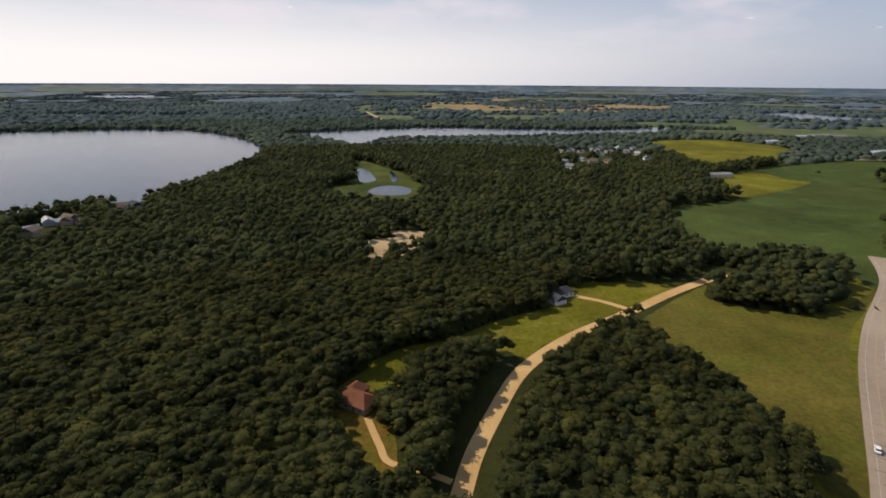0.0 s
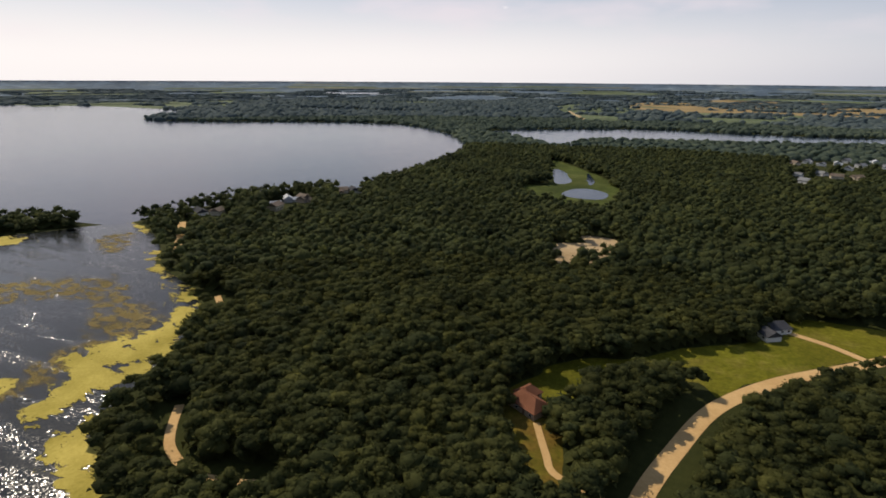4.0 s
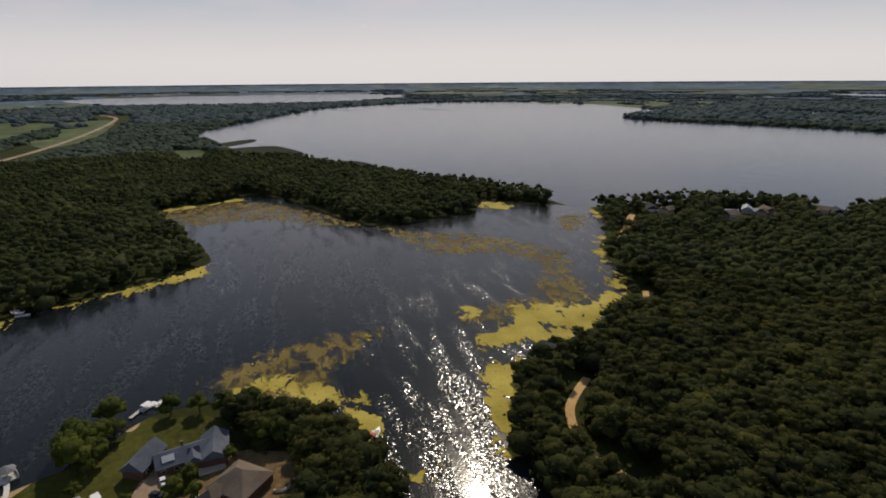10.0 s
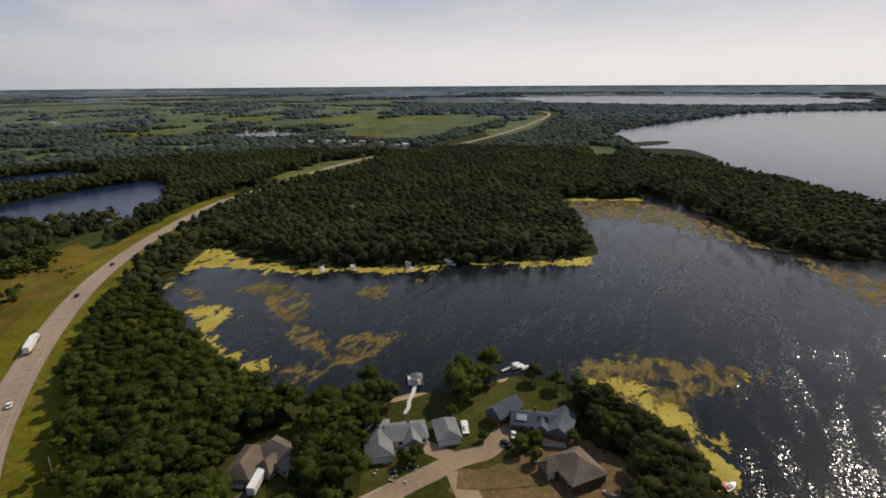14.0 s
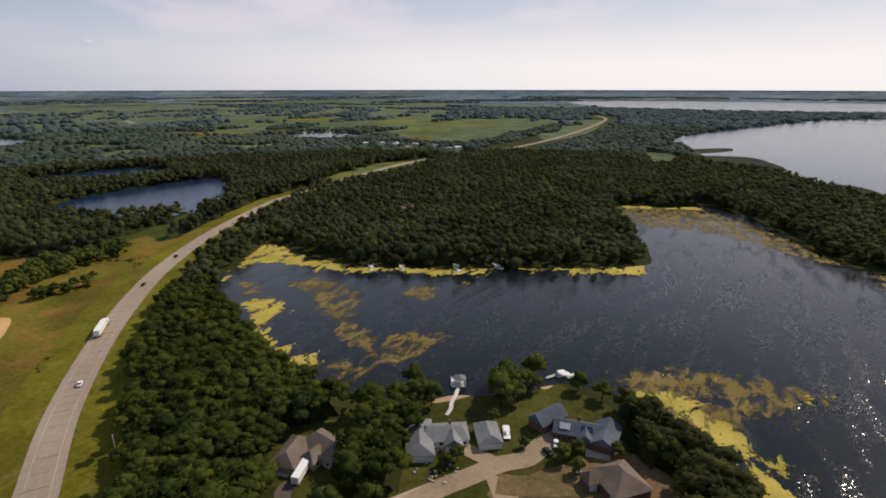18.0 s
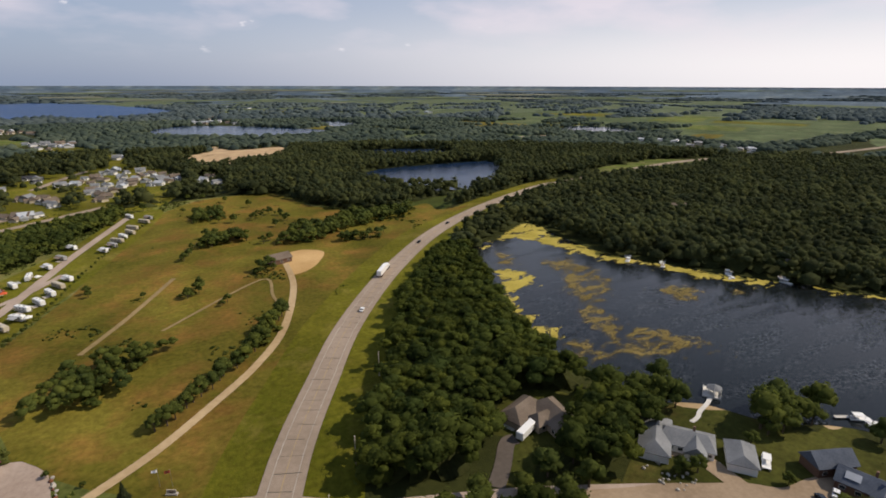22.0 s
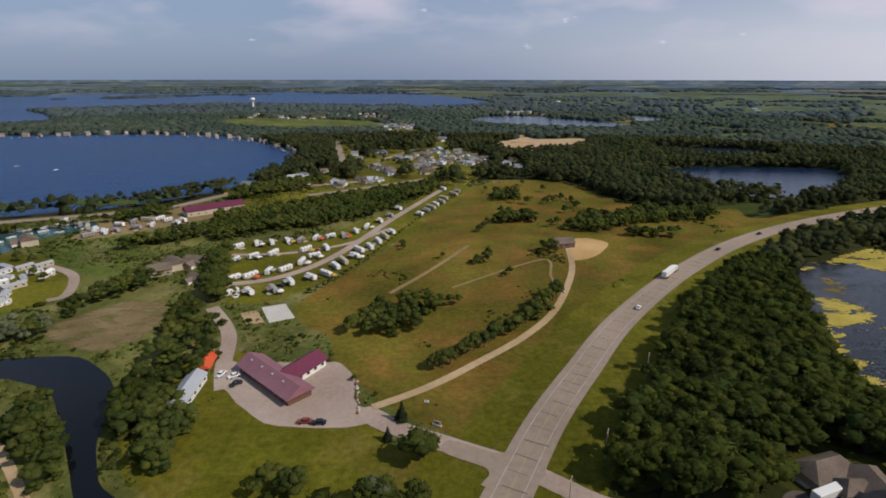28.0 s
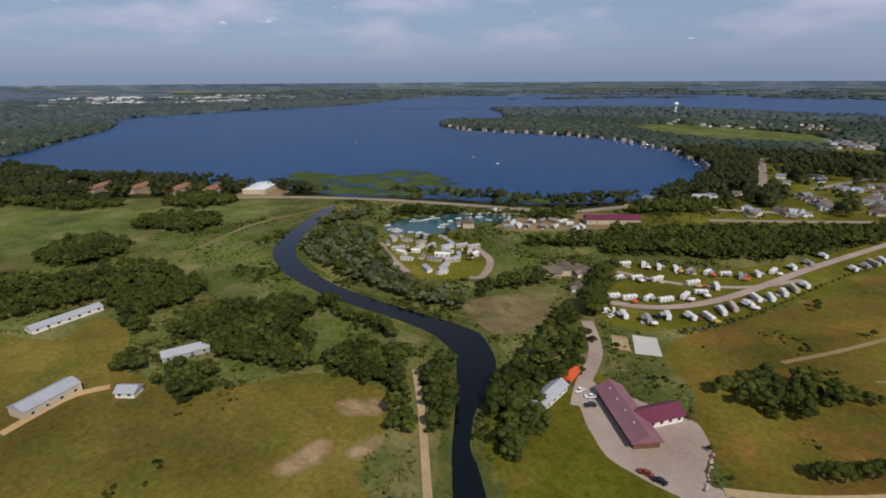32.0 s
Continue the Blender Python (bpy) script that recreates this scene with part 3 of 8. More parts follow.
SAND_SCAR_A = [(141, -98), (134, -108), (127, -110), (125, -103), (132, -96)]
SAND_SCAR_B = [(128, -63), (129, -79), (123, -81), (121, -73), (122, -65)]
SAND_SCAR_C = [(117, -83), (119, -90), (114, -95), (111, -88), (113, -82)]
BANK_MEADOW = [(212, -90), (212, -113), (211, -138), (195, -147), (163, -147), (142, -138), (168, -132), (173, -111), (182, -91), (192, -82)]
FARM_YARD = [(308, -22), (283, -43), (295, -66), (257, -66), (240, -53), (196, -57), (208, -30), (221, -8)]
BANK_EAST = [(70, -97), (84, -112), (95, -131), (107, -156), (105, -169), (88, -172), (78, -159), (56, -136), (37, -130), (40, -118)]
PARK_HOMES = [(271, -237), (292, -266), (261, -303), (225, -293), (196, -268), (180, -240), (200, -216), (220, -212)]
VILLAGE_FIELD = [(247, -314), (228, -358), (174, -381), (183, -311), (162, -305), (147, -325), (134, -299), (156, -273), (193, -270)]
STORAGE_YARD = [(245, -343), (237, -400), (165, -450), (154, -411), (194, -363), (229, -335)]
VILLAGE_GROUND = [(180, -486), (168, -517), (143, -527), (119, -614), (163, -902), (144, -1046), (61, -1130), (-20, -993), (-65, -679), (-44, -548), (-5, -512), (42, -472), (81, -428), (119, -366), (148, -391)]
RESORT_GROUND = [(848, -100), (763, -161), (654, -216), (601, -305), (553, -336), (485, -296), (515, -246), (643, -184), (781, -110)]
LAKE_REEDS = [(566, -344), (597, -398), (527, -417), (505, -475), (470, -503), (327, -425), (360, -384), (458, -316)]
LAKE_REEDS_B = [(318, -448), (279, -469), (227, -471), (255, -429), (291, -415)]
PENINSULA_MEADOW = [(537, -1285), (469, -1443), (160, -1326), (129, -1162), (252, -1098), (391, -1143)]
SAND_PIT = [(-88, -885), (-130, -918), (-159, -1013), (-177, -936), (-266, -935), (-216, -786), (-142, -747), (-101, -735)]
BOG = [(-190, -397), (-265, -435), (-339, -457), (-221, -371)]
ROAD_MEADOW = [(-184, -383), (-221, -406), (-245, -415), (-243, -388), (-273, -387), (-223, -360), (-189, -349)]
DYKE_MEADOW = [(-533, -475), (-593, -491), (-704, -498), (-722, -428), (-606, -409), (-510, -418)]
PASTURE = [(-152, -427), (-170, -407), (-176, -371), (-170, -347), (-141, -322), (-120, -336)]
CROP_A = [(-1007, -2471), (-1453, -2918), (-1645, -2516), (-1904, -2074), (-2315, -1601), (-2279, -1299), (-1719, -988), (-1570, -1334), (-1259, -1621), (-911, -1833)]
CROP_B = [(-1470, -515), (-1832, -581), (-1977, -483), (-1754, -406), (-1307, -354), (-1183, -400)]
CROP_C = [(-1147, -812), (-1440, -909), (-1614, -818), (-1520, -621), (-1148, -501), (-971, -595)]
CROP_D = [(-1165, -1267), (-1477, -1363), (-1630, -1222), (-1410, -970), (-1096, -928), (-973, -1014)]
CROP_E = [(-978, -2106), (-1317, -2252), (-1464, -1992), (-1110, -1460), (-910, -1563), (-789, -1645)]
CROP_F = [(-557, 2381), (-427, 2756), (313, 2356), (199, 1753), (-87, 1706), (-258, 1554)]
CROP_G = [(-315, 2780), (-0, 3626), (630, 4161), (713, 3074), (982, 2799), (548, 2164), (238, 2327), (-115, 2257)]
CROP_H = [(-650, -2339), (-1155, -3037), (-1477, -2461), (-1350, -2063), (-840, -1686), (-608, -1783)]
CROP_I = [(-1866, -2341), (-2287, -2334), (-2409, -1814), (-2364, -1294), (-1764, -1077), (-1581, -1502), (-1398, -1758)]
CROP_J = [(-1176, -1487), (-1525, -1633), (-1686, -1366), (-1806, -946), (-1952, -742), (-1830, -571), (-1345, -512), (-1109, -753), (-1016, -973), (-929, -1179)]
CROP_K = [(-2680, 1385), (-2723, 1735), (-2215, 2093), (-1740, 1582), (-2107, 1228)]
CROP_L = [(-1021, -174), (-1045, -126), (-959, -85), (-851, -110)]
CROP_M = [(445, 1745), (852, 1887), (1157, 1633), (895, 1256), (720, 1259), (535, 1318)]
HIGHWAY = [(285.7, 379.9), (257.7, 326.9), (208.7, 265.9), (177.6, 222.7), (150.6, 178.9), (129.3, 143), (110.5, 113), (90, 80.4), (67.3, 42.3), (44.5, 4.3), (21.7, -33.8), (3.5, -64.2), (-11.7, -89.6), (-22.5, -110.6), (-36.0, -136.2), (-54.4, -164.9), (-85, -209.4), (-137, -268), (-204, -327), (-288, -378), (-394, -423), (-446, -431), (-733, -462), (-986, -398), (-1401, -394), (-2018, -457), (-2272, -563)]
JUNCTION = [(-4.2, -126.8), (-13.4, -122.8), (-16.9, -121.1), (-20.9, -122.2), (-24.7, -129.0), (-32.9, -121.1), (-29.7, -115.3), (-28.7, -110.8), (-12.7, -108.1), (-14.5, -112.3), (-13.8, -115.1), (-10.9, -116.7), (-1.9, -122.0)]
GRAVEL_ROAD = [(-2.1, 129), (1.8, 148.6), (8.9, 171), (19, 198.2), (31.8, 218.5), (50.5, 239.7), (82.1, 267.5), (121, 303), (164, 336)]
ROW_TRACK = [(0.6, -166.8), (-17.7, -182.3), (-36.6, -203.7), (-49.8, -221.4), (-61.7, -241.9)]
ROW_HILL = [(-49, -455), (-71, -484), (-73, -455)]
ROW_HILL_B = [(-31, -350), (-51, -384), (-75, -377)]
ROW_HILL_C = [(-92, -441), (-110, -454), (-114, -412)]
ROW_AVENUE = [(103.8, -230.6), (116, -259.4), (129, -297)]
ROW_ENTRY = [(141, -347), (126, -374), (101, -381), (80, -383)]
RV_LANE_B = [(123, -300), (87, -304), (55, -324), (33, -358)]
HOUSE_DRIVE = [(84.1, 272.8), (70.5, 283.4), (49.7, 292.5)]
SIDE_ROAD = [(-27, -113), (-34, -107.5), (-45, -100), (-79.3, -84), (-106.3, -69), (-119.2, -61), (-130.9, -53)]
CUL_DRIVE = [(-88.9, -75.9), (-105.2, -67.3), (-115.5, -62.8), (-125.9, -56.5), (-135.1, -50.9), (-142.6, -44), (-153.2, -41.8), (-160.7, -39.2)]
CUL_SPUR = [(-129.9, -49.4), (-123.2, -43.8), (-117.2, -38.7), (-111.4, -34.7)]
VILLAGE_LANE = [(73, -679), (52, -737), (27, -798)]
VILLAGE_ROW = [(117, -470), (67, -506), (11, -551)]
SHORE_ROW = [(195, -478), (171, -491), (150, -502)]
GREY_DRIVE = [(-134.2, -48.5), (-135.4, -56.1), (-136.5, -66.1), (-134.5, -72.7), (-130.9, -74.4)]
LODGE_DRIVE = [(-126.9, -48.1), (-128.8, -42.5), (-133.8, -33.3), (-140.5, -22)]
SHED_TRACK = [(20.3, -143.6), (2.1, -155.6), (-16.9, -172.7), (-37.3, -193.2), (-56.4, -221.3), (-75.6, -270.4), (-83, -311)]
MOTEL_ROAD = [(-22.6, -116), (-17.4, -118.3), (-4.9, -124.4), (12.2, -133), (19.7, -138.1)]
RV_ROAD = [(104.1, -223), (86.7, -197), (78.6, -169.6), (72.9, -154.6)]
RV_LANE = [(108.2, -251.3), (82.4, -263.2), (59, -301), (31, -390), (-7, -498)]
TRAIL = [(136.3, -133.6), (116.6, -116.4), (102.6, -103.1), (84.1, -85.2), (80.8, -82.2), (70.3, -73.4)]
CAUSEWAY = [(511, -257), (449, -309), (377, -352), (297, -387), (225, -419), (183, -483), (132, -511), (70, -541)]
VILLAGE_STREET = [(168, -902), (125, -705), (113, -614)]
SHORE_LANE = [(-163.8, 118.1), (-153.4, 105.7), (-144.3, 98.5), (-129.8, 93.9), (-117.3, 95.5), (-106.2, 99.4)]
TRACK_GAP = [(-234, 202), (-206.4, 182)]
TAN_DRIVE = [(-77, -89.4), (-84.3, -95.6), (-91.5, -102.7), (-95.3, -102.9)]
BROWN_DRIVE = [(-37.7, 165.7), (-30.3, 150.4), (-25.5, 142.4), (-12.2, 138.2), (-5, 135.1)]
LAKE_ROAD = [(-388, 308), (-345, 269), (-320, 245)]
FOOT_PATH = [(22.7, -239.1), (3.4, -271.2), (-21, -318)]
LEVEE_PATH = [(404, -297), (404, -259), (400, -207), (371, -151)]
GOLF_PATH = [(-8.4, -246.2), (-62.9, -289.7), (-62.1, -261.8), (-61.7, -245.7)]
HIGHWAY_SPUR = [(-647, -892), (-722, -874), (-828, -861)]
LOOP_ROAD = [(282, -245), (252, -228), (222, -214)]
LOOP_EAST = [(226, -284), (197, -267), (182, -240), (186.4, -231.7)]
FARM_LANE = [(214.3, -9.9), (222.4, -31.9), (218.7, -45.3)]
FAR_TRACK = [(-710, 2907), (-306, 1703)]
CORN_ROAD = [(323, 817), (500, 890), (656, 908)]
# clumps of trees in the open valley
COPSES = []
COPSES.append([(416, -65), (429, -69), (465, -92), (457, -113), (419, -121), (397, -112), (386, -84)])
COPSES.append([(374, -38), (383, -41), (380, -57), (363, -85), (360, -113), (337, -118), (292, -120), (286, -119), (274, -103), (277, -81), (280, -74), (320, -73), (322, -43), (327, -30)])
COPSES.append([(243, -78), (249, -83), (251, -99), (233, -114), (229, -123), (208, -109), (197, -90), (205, -84), (235, -85)])
COPSES.append([(239, -119), (236, -125), (229, -141), (214, -138), (209, -131), (208, -116)])
COPSES.append([(200, -54), (207, -57), (211, -71), (194, -79), (190, -79), (183, -61)])
COPSES.append([(273, -68), (276, -71), (266, -80), (257, -77), (254, -69)])
COPSES.append([(229, -48), (235, -51), (230, -62), (220, -58)])
COPSES.append([(191, -96), (193, -99), (179, -110), (174, -110), (173, -99)])
COPSES.append([(167, -110), (166, -112), (163, -128), (144, -137), (136, -131), (134, -117), (153, -113)])
COPSES.append([(115, -98), (117, -102), (114, -112), (104, -116), (98, -111), (102, -101), (109, -96)])
COPSES.append([(218, -143), (205, -148), (165, -149), (144, -142), (143, -137), (163, -144), (200, -144)])
COPSES.append([(315, -199), (336, -228), (336, -262), (300, -258), (251, -225), (222, -205), (190, -201), (160, -199), (165, -191), (175, -184), (199, -182), (239, -183), (276, -185)])
COPSES.append([(370, -244), (369, -258), (359, -293), (350, -305), (343, -255)])
COPSES.append([(168, -209), (162, -217), (166, -244), (156, -265), (142, -260), (142, -243), (156, -230)])
COPSES.append([(107, -228), (125, -264), (123, -284), (124, -301), (103, -236)])
COPSES.append([(111, -192), (119, -210), (119, -228), (106, -219), (104, -221), (88, -198), (85, -187), (93, -181), (98, -167), (106, -169), (110, -182)])
COPSES.append([(104, -143), (105, -150), (103, -158), (96, -155), (79, -140), (73, -135), (71, -114), (77, -111), (86, -125), (96, -130)])
COPSES.append([(196, -309), (198, -319), (163, -348), (141, -357), (138, -350), (171, -322)])
COPSES.append([(135, -344), (139, -351), (109, -367), (83, -407), (48, -402), (24, -477), (4, -515), (2, -502), (26, -445), (46, -396), (84, -360)])
COPSES.append([(663, -89), (720, -101), (692, -145), (584, -160), (555, -170), (571, -127)])
COPSES.append([(530, -191), (554, -202), (556, -237), (497, -250), (485, -245), (493, -202)])
COPSES.append([(467, -139), (486, -154), (487, -180), (442, -204), (417, -193), (415, -162)])
COPSES.append([(336, -306), (345, -322), (301, -350), (269, -358), (208, -388), (210, -423), (254, -372)])
COPSES.append([(178, -444), (187, -476), (163, -529), (122, -547), (111, -523), (144, -473)])
COPSES.append([(167, -386), (168, -390), (104, -436), (4, -528), (-9, -500), (41, -421), (74, -392), (102, -363), (133, -333), (142, -323)])
COPSES.append([(-92, -357), (-115, -354), (-163, -410), (-224, -411), (-206, -376), (-173, -376), (-138, -361)])
COPSES.append([(36, -196), (36, -202), (24, -220), (3, -224), (-12, -227), (-10, -222), (3, -213), (7, -199), (21, -191)])
COPSES.append([(1, -166), (0, -166), (-17, -176), (-30, -194), (-59, -237), (-61, -233), (-43, -204), (-20, -180), (-4, -167)])
COPSES.append([(-90, -350), (-95, -361), (-117, -392), (-144, -386), (-137, -364), (-113, -347)])
COPSES.append([(55, -202), (54, -206), (47, -208), (47, -204)])
COPSES.append([(49, -105), (50, -109), (45, -113), (32, -115), (29, -115), (31, -107), (41, -103)])
COPSES.append([(125, -123), (133, -135), (125, -138), (115, -134), (99, -112), (102, -106), (111, -106)])
COPSES.append([(-48, -442), (-52, -473), (-74, -473), (-72, -448)])
COPSES.append([(-45, -373), (-50, -396), (-77, -387), (-75, -372)])
COPSES.append([(-129, -336), (-133, -342), (-162, -338), (-161, -335)])
COPSES.append([(-62, -302), (-64, -308), (-77, -310), (-78, -303)])
COPSES.append([(-22, -280), (-24, -287), (-33, -289), (-31, -280)])
COPSES.append([(236, -82), (266, -97), (253, -113), (246, -127), (236, -142), (217, -141), (215, -136), (213, -125), (184, -117), (169, -103), (193, -89), (217, -84)])
COPSES.append([(167, -108), (175, -118), (170, -131), (152, -138), (132, -132), (128, -129), (129, -116), (145, -111)])
COPSES.append([(226, -149), (220, -152), (195, -149), (171, -151), (148, -144), (151, -143), (172, -145), (195, -143)])
COPSES.append([(122, -103), (124, -106), (118, -117), (103, -117), (99, -112), (100, -107), (110, -102)])
COPSES.append([(124, -123), (131, -135), (130, -151), (111, -129), (114, -124)])
COPSES.append([(96, -132), (104, -144), (102, -160), (85, -177), (85, -181), (85, -160), (91, -152), (81, -140), (72, -132), (75, -124), (71, -113), (76, -112), (86, -122)])
# places of houses, campers and boats
CAMPERS_UPPER = [(124, -313), (114, -319), (105, -321), (96, -325), (88, -326), (79, -331), (70, -335), (62, -337), (55, -347), (49, -359), (116, -287), (108, -294), (98, -300), (80, -307), (68, -310), (72, -295)]
CAMPERS_LOWER = [(107, -258), (99, -262), (91, -268), (83, -272), (77, -284), (101, -238), (92, -239), (81, -242), (75, -252), (66, -259), (59, -264), (56, -276), (53, -285), (48, -294)]
CAMPERS_LANE = [(47, -306), (41, -312), (37, -324), (34, -335), (30, -345), (30, -414), (35, -391), (41, -375), (12, -396), (7, -407), (4, -418), (0, -428), (-5, -438), (-7, -452), (-16, -469), (-20, -481), (-7, -493)]
PARK_UNITS = [(275, -247), (280, -257), (260, -243), (251, -238), (239, -231), (247, -246), (259, -265), (215, -225), (204, -227), (224, -242), (229, -261), (218, -260), (220, -271), (240, -277), (230, -277), (234, -241), (210, -236), (261, -250), (210, -266), (238, -213), (318, -249)]
HARBOR_BOATS = [(305, -304), (302, -309), (300, -314), (299, -321), (297, -325), (312, -281), (295, -274), (283, -279), (277, -282), (275, -306), (278, -315), (281, -324), (288, -351), (282, -356), (277, -361), (270, -364), (259, -349), (247, -358), (291, -274), (301, -274)]
STORED_UNITS = [(233, -339), (225, -346), (221, -351), (211, -358), (203, -365), (207, -383), (188, -371), (187, -378), (227, -366), (221, -374), (214, -380), (199, -379), (234, -349)]
VALLEY_HOUSES = [(146, -277), (150, -268), (137, -283), (126, -258), (260, -322)]
VILLAGE_HOUSES = [(81, -759), (73, -730), (17, -730), (-4, -783), (-19, -678), (-41, -724), (-48, -666), (-62, -683), (7, -667), (12, -604), (52, -594), (72, -624), (65, -535), (94, -514), (49, -691), (35, -691), (-10, -918), (68, -1126), (52, -1159), (198, -1560), (179, -1560), (-87, -644), (112, -730), (99, -691), (-97, -623), (108, -1193), (83, -1095), (-31, -758), (20, -644), (-11, -716), (4, -758), (-42, -644)]
VILLAGE_HOUSES_B = [(74, -752), (68, -537), (71, -621), (93, -508), (100, -1220), (72, -1146), (44, -1131), (191, -1474), (132, -519), (127, -594), (-8, -655), (-22, -702), (-47, -690)]
NORTH_HOUSES = [(144, 939), (163, 965), (179, 943), (200, 962), (204, 916), (228, 949), (256, 1002), (258, 953), (269, 924), (267, 868), (175, 827), (161, 844), (197, 829), (131, 766), (219, 997), (282, 1005), (132, 822)]
NORTH_FARMS = [(593, 1138), (720, 1257), (778, 1290), (802, 1268), (684, 972), (311, 713)]
SHORE_HOUSES = [(-348, 420), (-356, 388), (-361, 411), (-336, 471), (-328, 479), (-397, 335), (-382, 342), (-348, 379), (-346, 418)]
WORKS = [(-904, -694), (-930, -670), (-942, -643), (-933, -590), (-944, -550), (-912, -499), (-926, -486), (-884, -577)]
FAR_BARNS = [(-1052, -1780), (-3110, -1058), (-495, -1719), (-227, -1610), (-269, -1643), (-422, -1787), (-537, -2420), (-491, -2582)]
LAKE_HOUSES = [(313, -882), (265, -834), (222, -762), (197, -727), (422, -988), (495, -996), (565, -983), (637, -988), (719, -956), (368, -938), (822, -1002), (149, -542), (182, -507), (142, -565), (232, -693), (199, -666)]
LAKE_BOATS = [(795, -649), (502, -636), (437, -608), (314, -899), (260, -840), (220, -773), (362, -961), (1564, -488), (1168, -190), (1256, -246)]
WEST_DOCKS = [(-270, -204), (-279, -185), (-296, -152), (-314, -131), (-536, -110)]
TOWN_GROUND = [(2434, -402), (4431, -1060), (4408, -1473), (4266, -1861), (4066, -2314), (3282, -2162), (2332, -1500), (2233, -1132), (2177, -875), (1923, -613)]
WEST_SHORE = [(867, -995), (766, -952), (686, -962), (612, -981), (532, -990), (439, -968), (356, -927), (283, -865), (206, -760), (188, -719)]
EAST_SHORE = [(1239, -190), (1567, -340), (1923, -590), (2177, -850), (2233, -1132)]
ARM_GROUND = [(126, -1285), (64, -1143), (256, -1583), (424, -1710), (572, -1701), (400, -1480), (210, -1400)]
WOODLAND_HOUSES = [(-395, -199), (-350, -179), (-413, -268), (-342, -139), (-343, -156)]
VILLAGE_MORE = [(32, -705), (27, -727), (21, -695), (15, -737), (10, -705), (17, -666), (5, -666), (0, -754), (-6, -791), (-8, -720), (-11, -683), (-15, -754), (-17, -660), (-22, -695), (-28, -720), (-30, -674), (-35, -720), (-35, -647), (-42, -704), (-45, -674), (-52, -720), (-52, -660), (-60, -689), (-62, -666), (11, -634), (16, -610), (22, -629), (7, -598), (12, -582), (1, -629), (-7, -647), (72, -635), (66, -610), (75, -622), (59, -598), (53, -587), (59, -622), (48, -576), (65, -537), (71, -528), (58, -537), (79, -542), (151, -537), (148, -547), (139, -528), (135, -532), (150, -519), (142, -514), (94, -519), (101, -528), (144, -556), (-97, -674), (-88, -647), (-9, -901), (-15, -927)]
VILLAGE_FAR = [(92, -1183), (79, -1142), (71, -1183), (57, -1119), (96, -1104), (109, -1167), (122, -1201), (52, -1167), (197, -1533), (172, -1479), (157, -1506), (133, -1441), (221, -1577), (410, -1440), (383, -1404), (352, -1381), (350, -1440), (316, -1404), (298, -1440), (500, -1505), (492, -1440), (514, -1575), (-270, -1743), (-301, -1839), (-287, -1657), (-257, -1838), (-293, -1579), (-235, -1578), (-304, -1535), (-221, -1690)]
HILL_TREES = [(-46, -490), (-51, -447), (-60, -454), (-68, -440), (-79, -434), (-84, -514), (-67, -547), (-71, -532), (-57, -547), (-20, -515), (-35, -515), (-38, -374), (-33, -352), (-50, -370), (-59, -384), (-72, -374), (-68, -384), (-94, -434), (-101, -440), (-108, -447), (-116, -440), (-114, -416), (-101, -405), (-82, -360), (-90, -365), (-96, -360), (-106, -365), (-115, -369), (-126, -374), (-136, -378), (-133, -360), (-134, -339), (-141, -343), (-145, -335), (-153, -339), (-165, -342), (-65, -300), (-72, -303), (19, -314), (21, -311), (-28, -285), (-32, -294), (-24, -280), (-102, -482), (-121, -388), (-133, -388)]
YARD_TREES = [(-166, -65), (-179, -68), (-191, -60), (-126, -66), (-147, -34), (-143, -28), (-158, -19), (-191, -41), (-189, -31), (-185, -21), (-184, -12), (-175, -7), (-162, -8), (-162, -2), (-152, 2), (-152, -90), (-146, -94), (-161, -100), (-102, -85), (-92, -85), (-110, -84), (-99, -76), (-90, -76), (-82, -84), (-129, -99), (-122, -89), (-146, -98), (-149, -92), (-153, -87), (-70, -88), (-173, -67)]
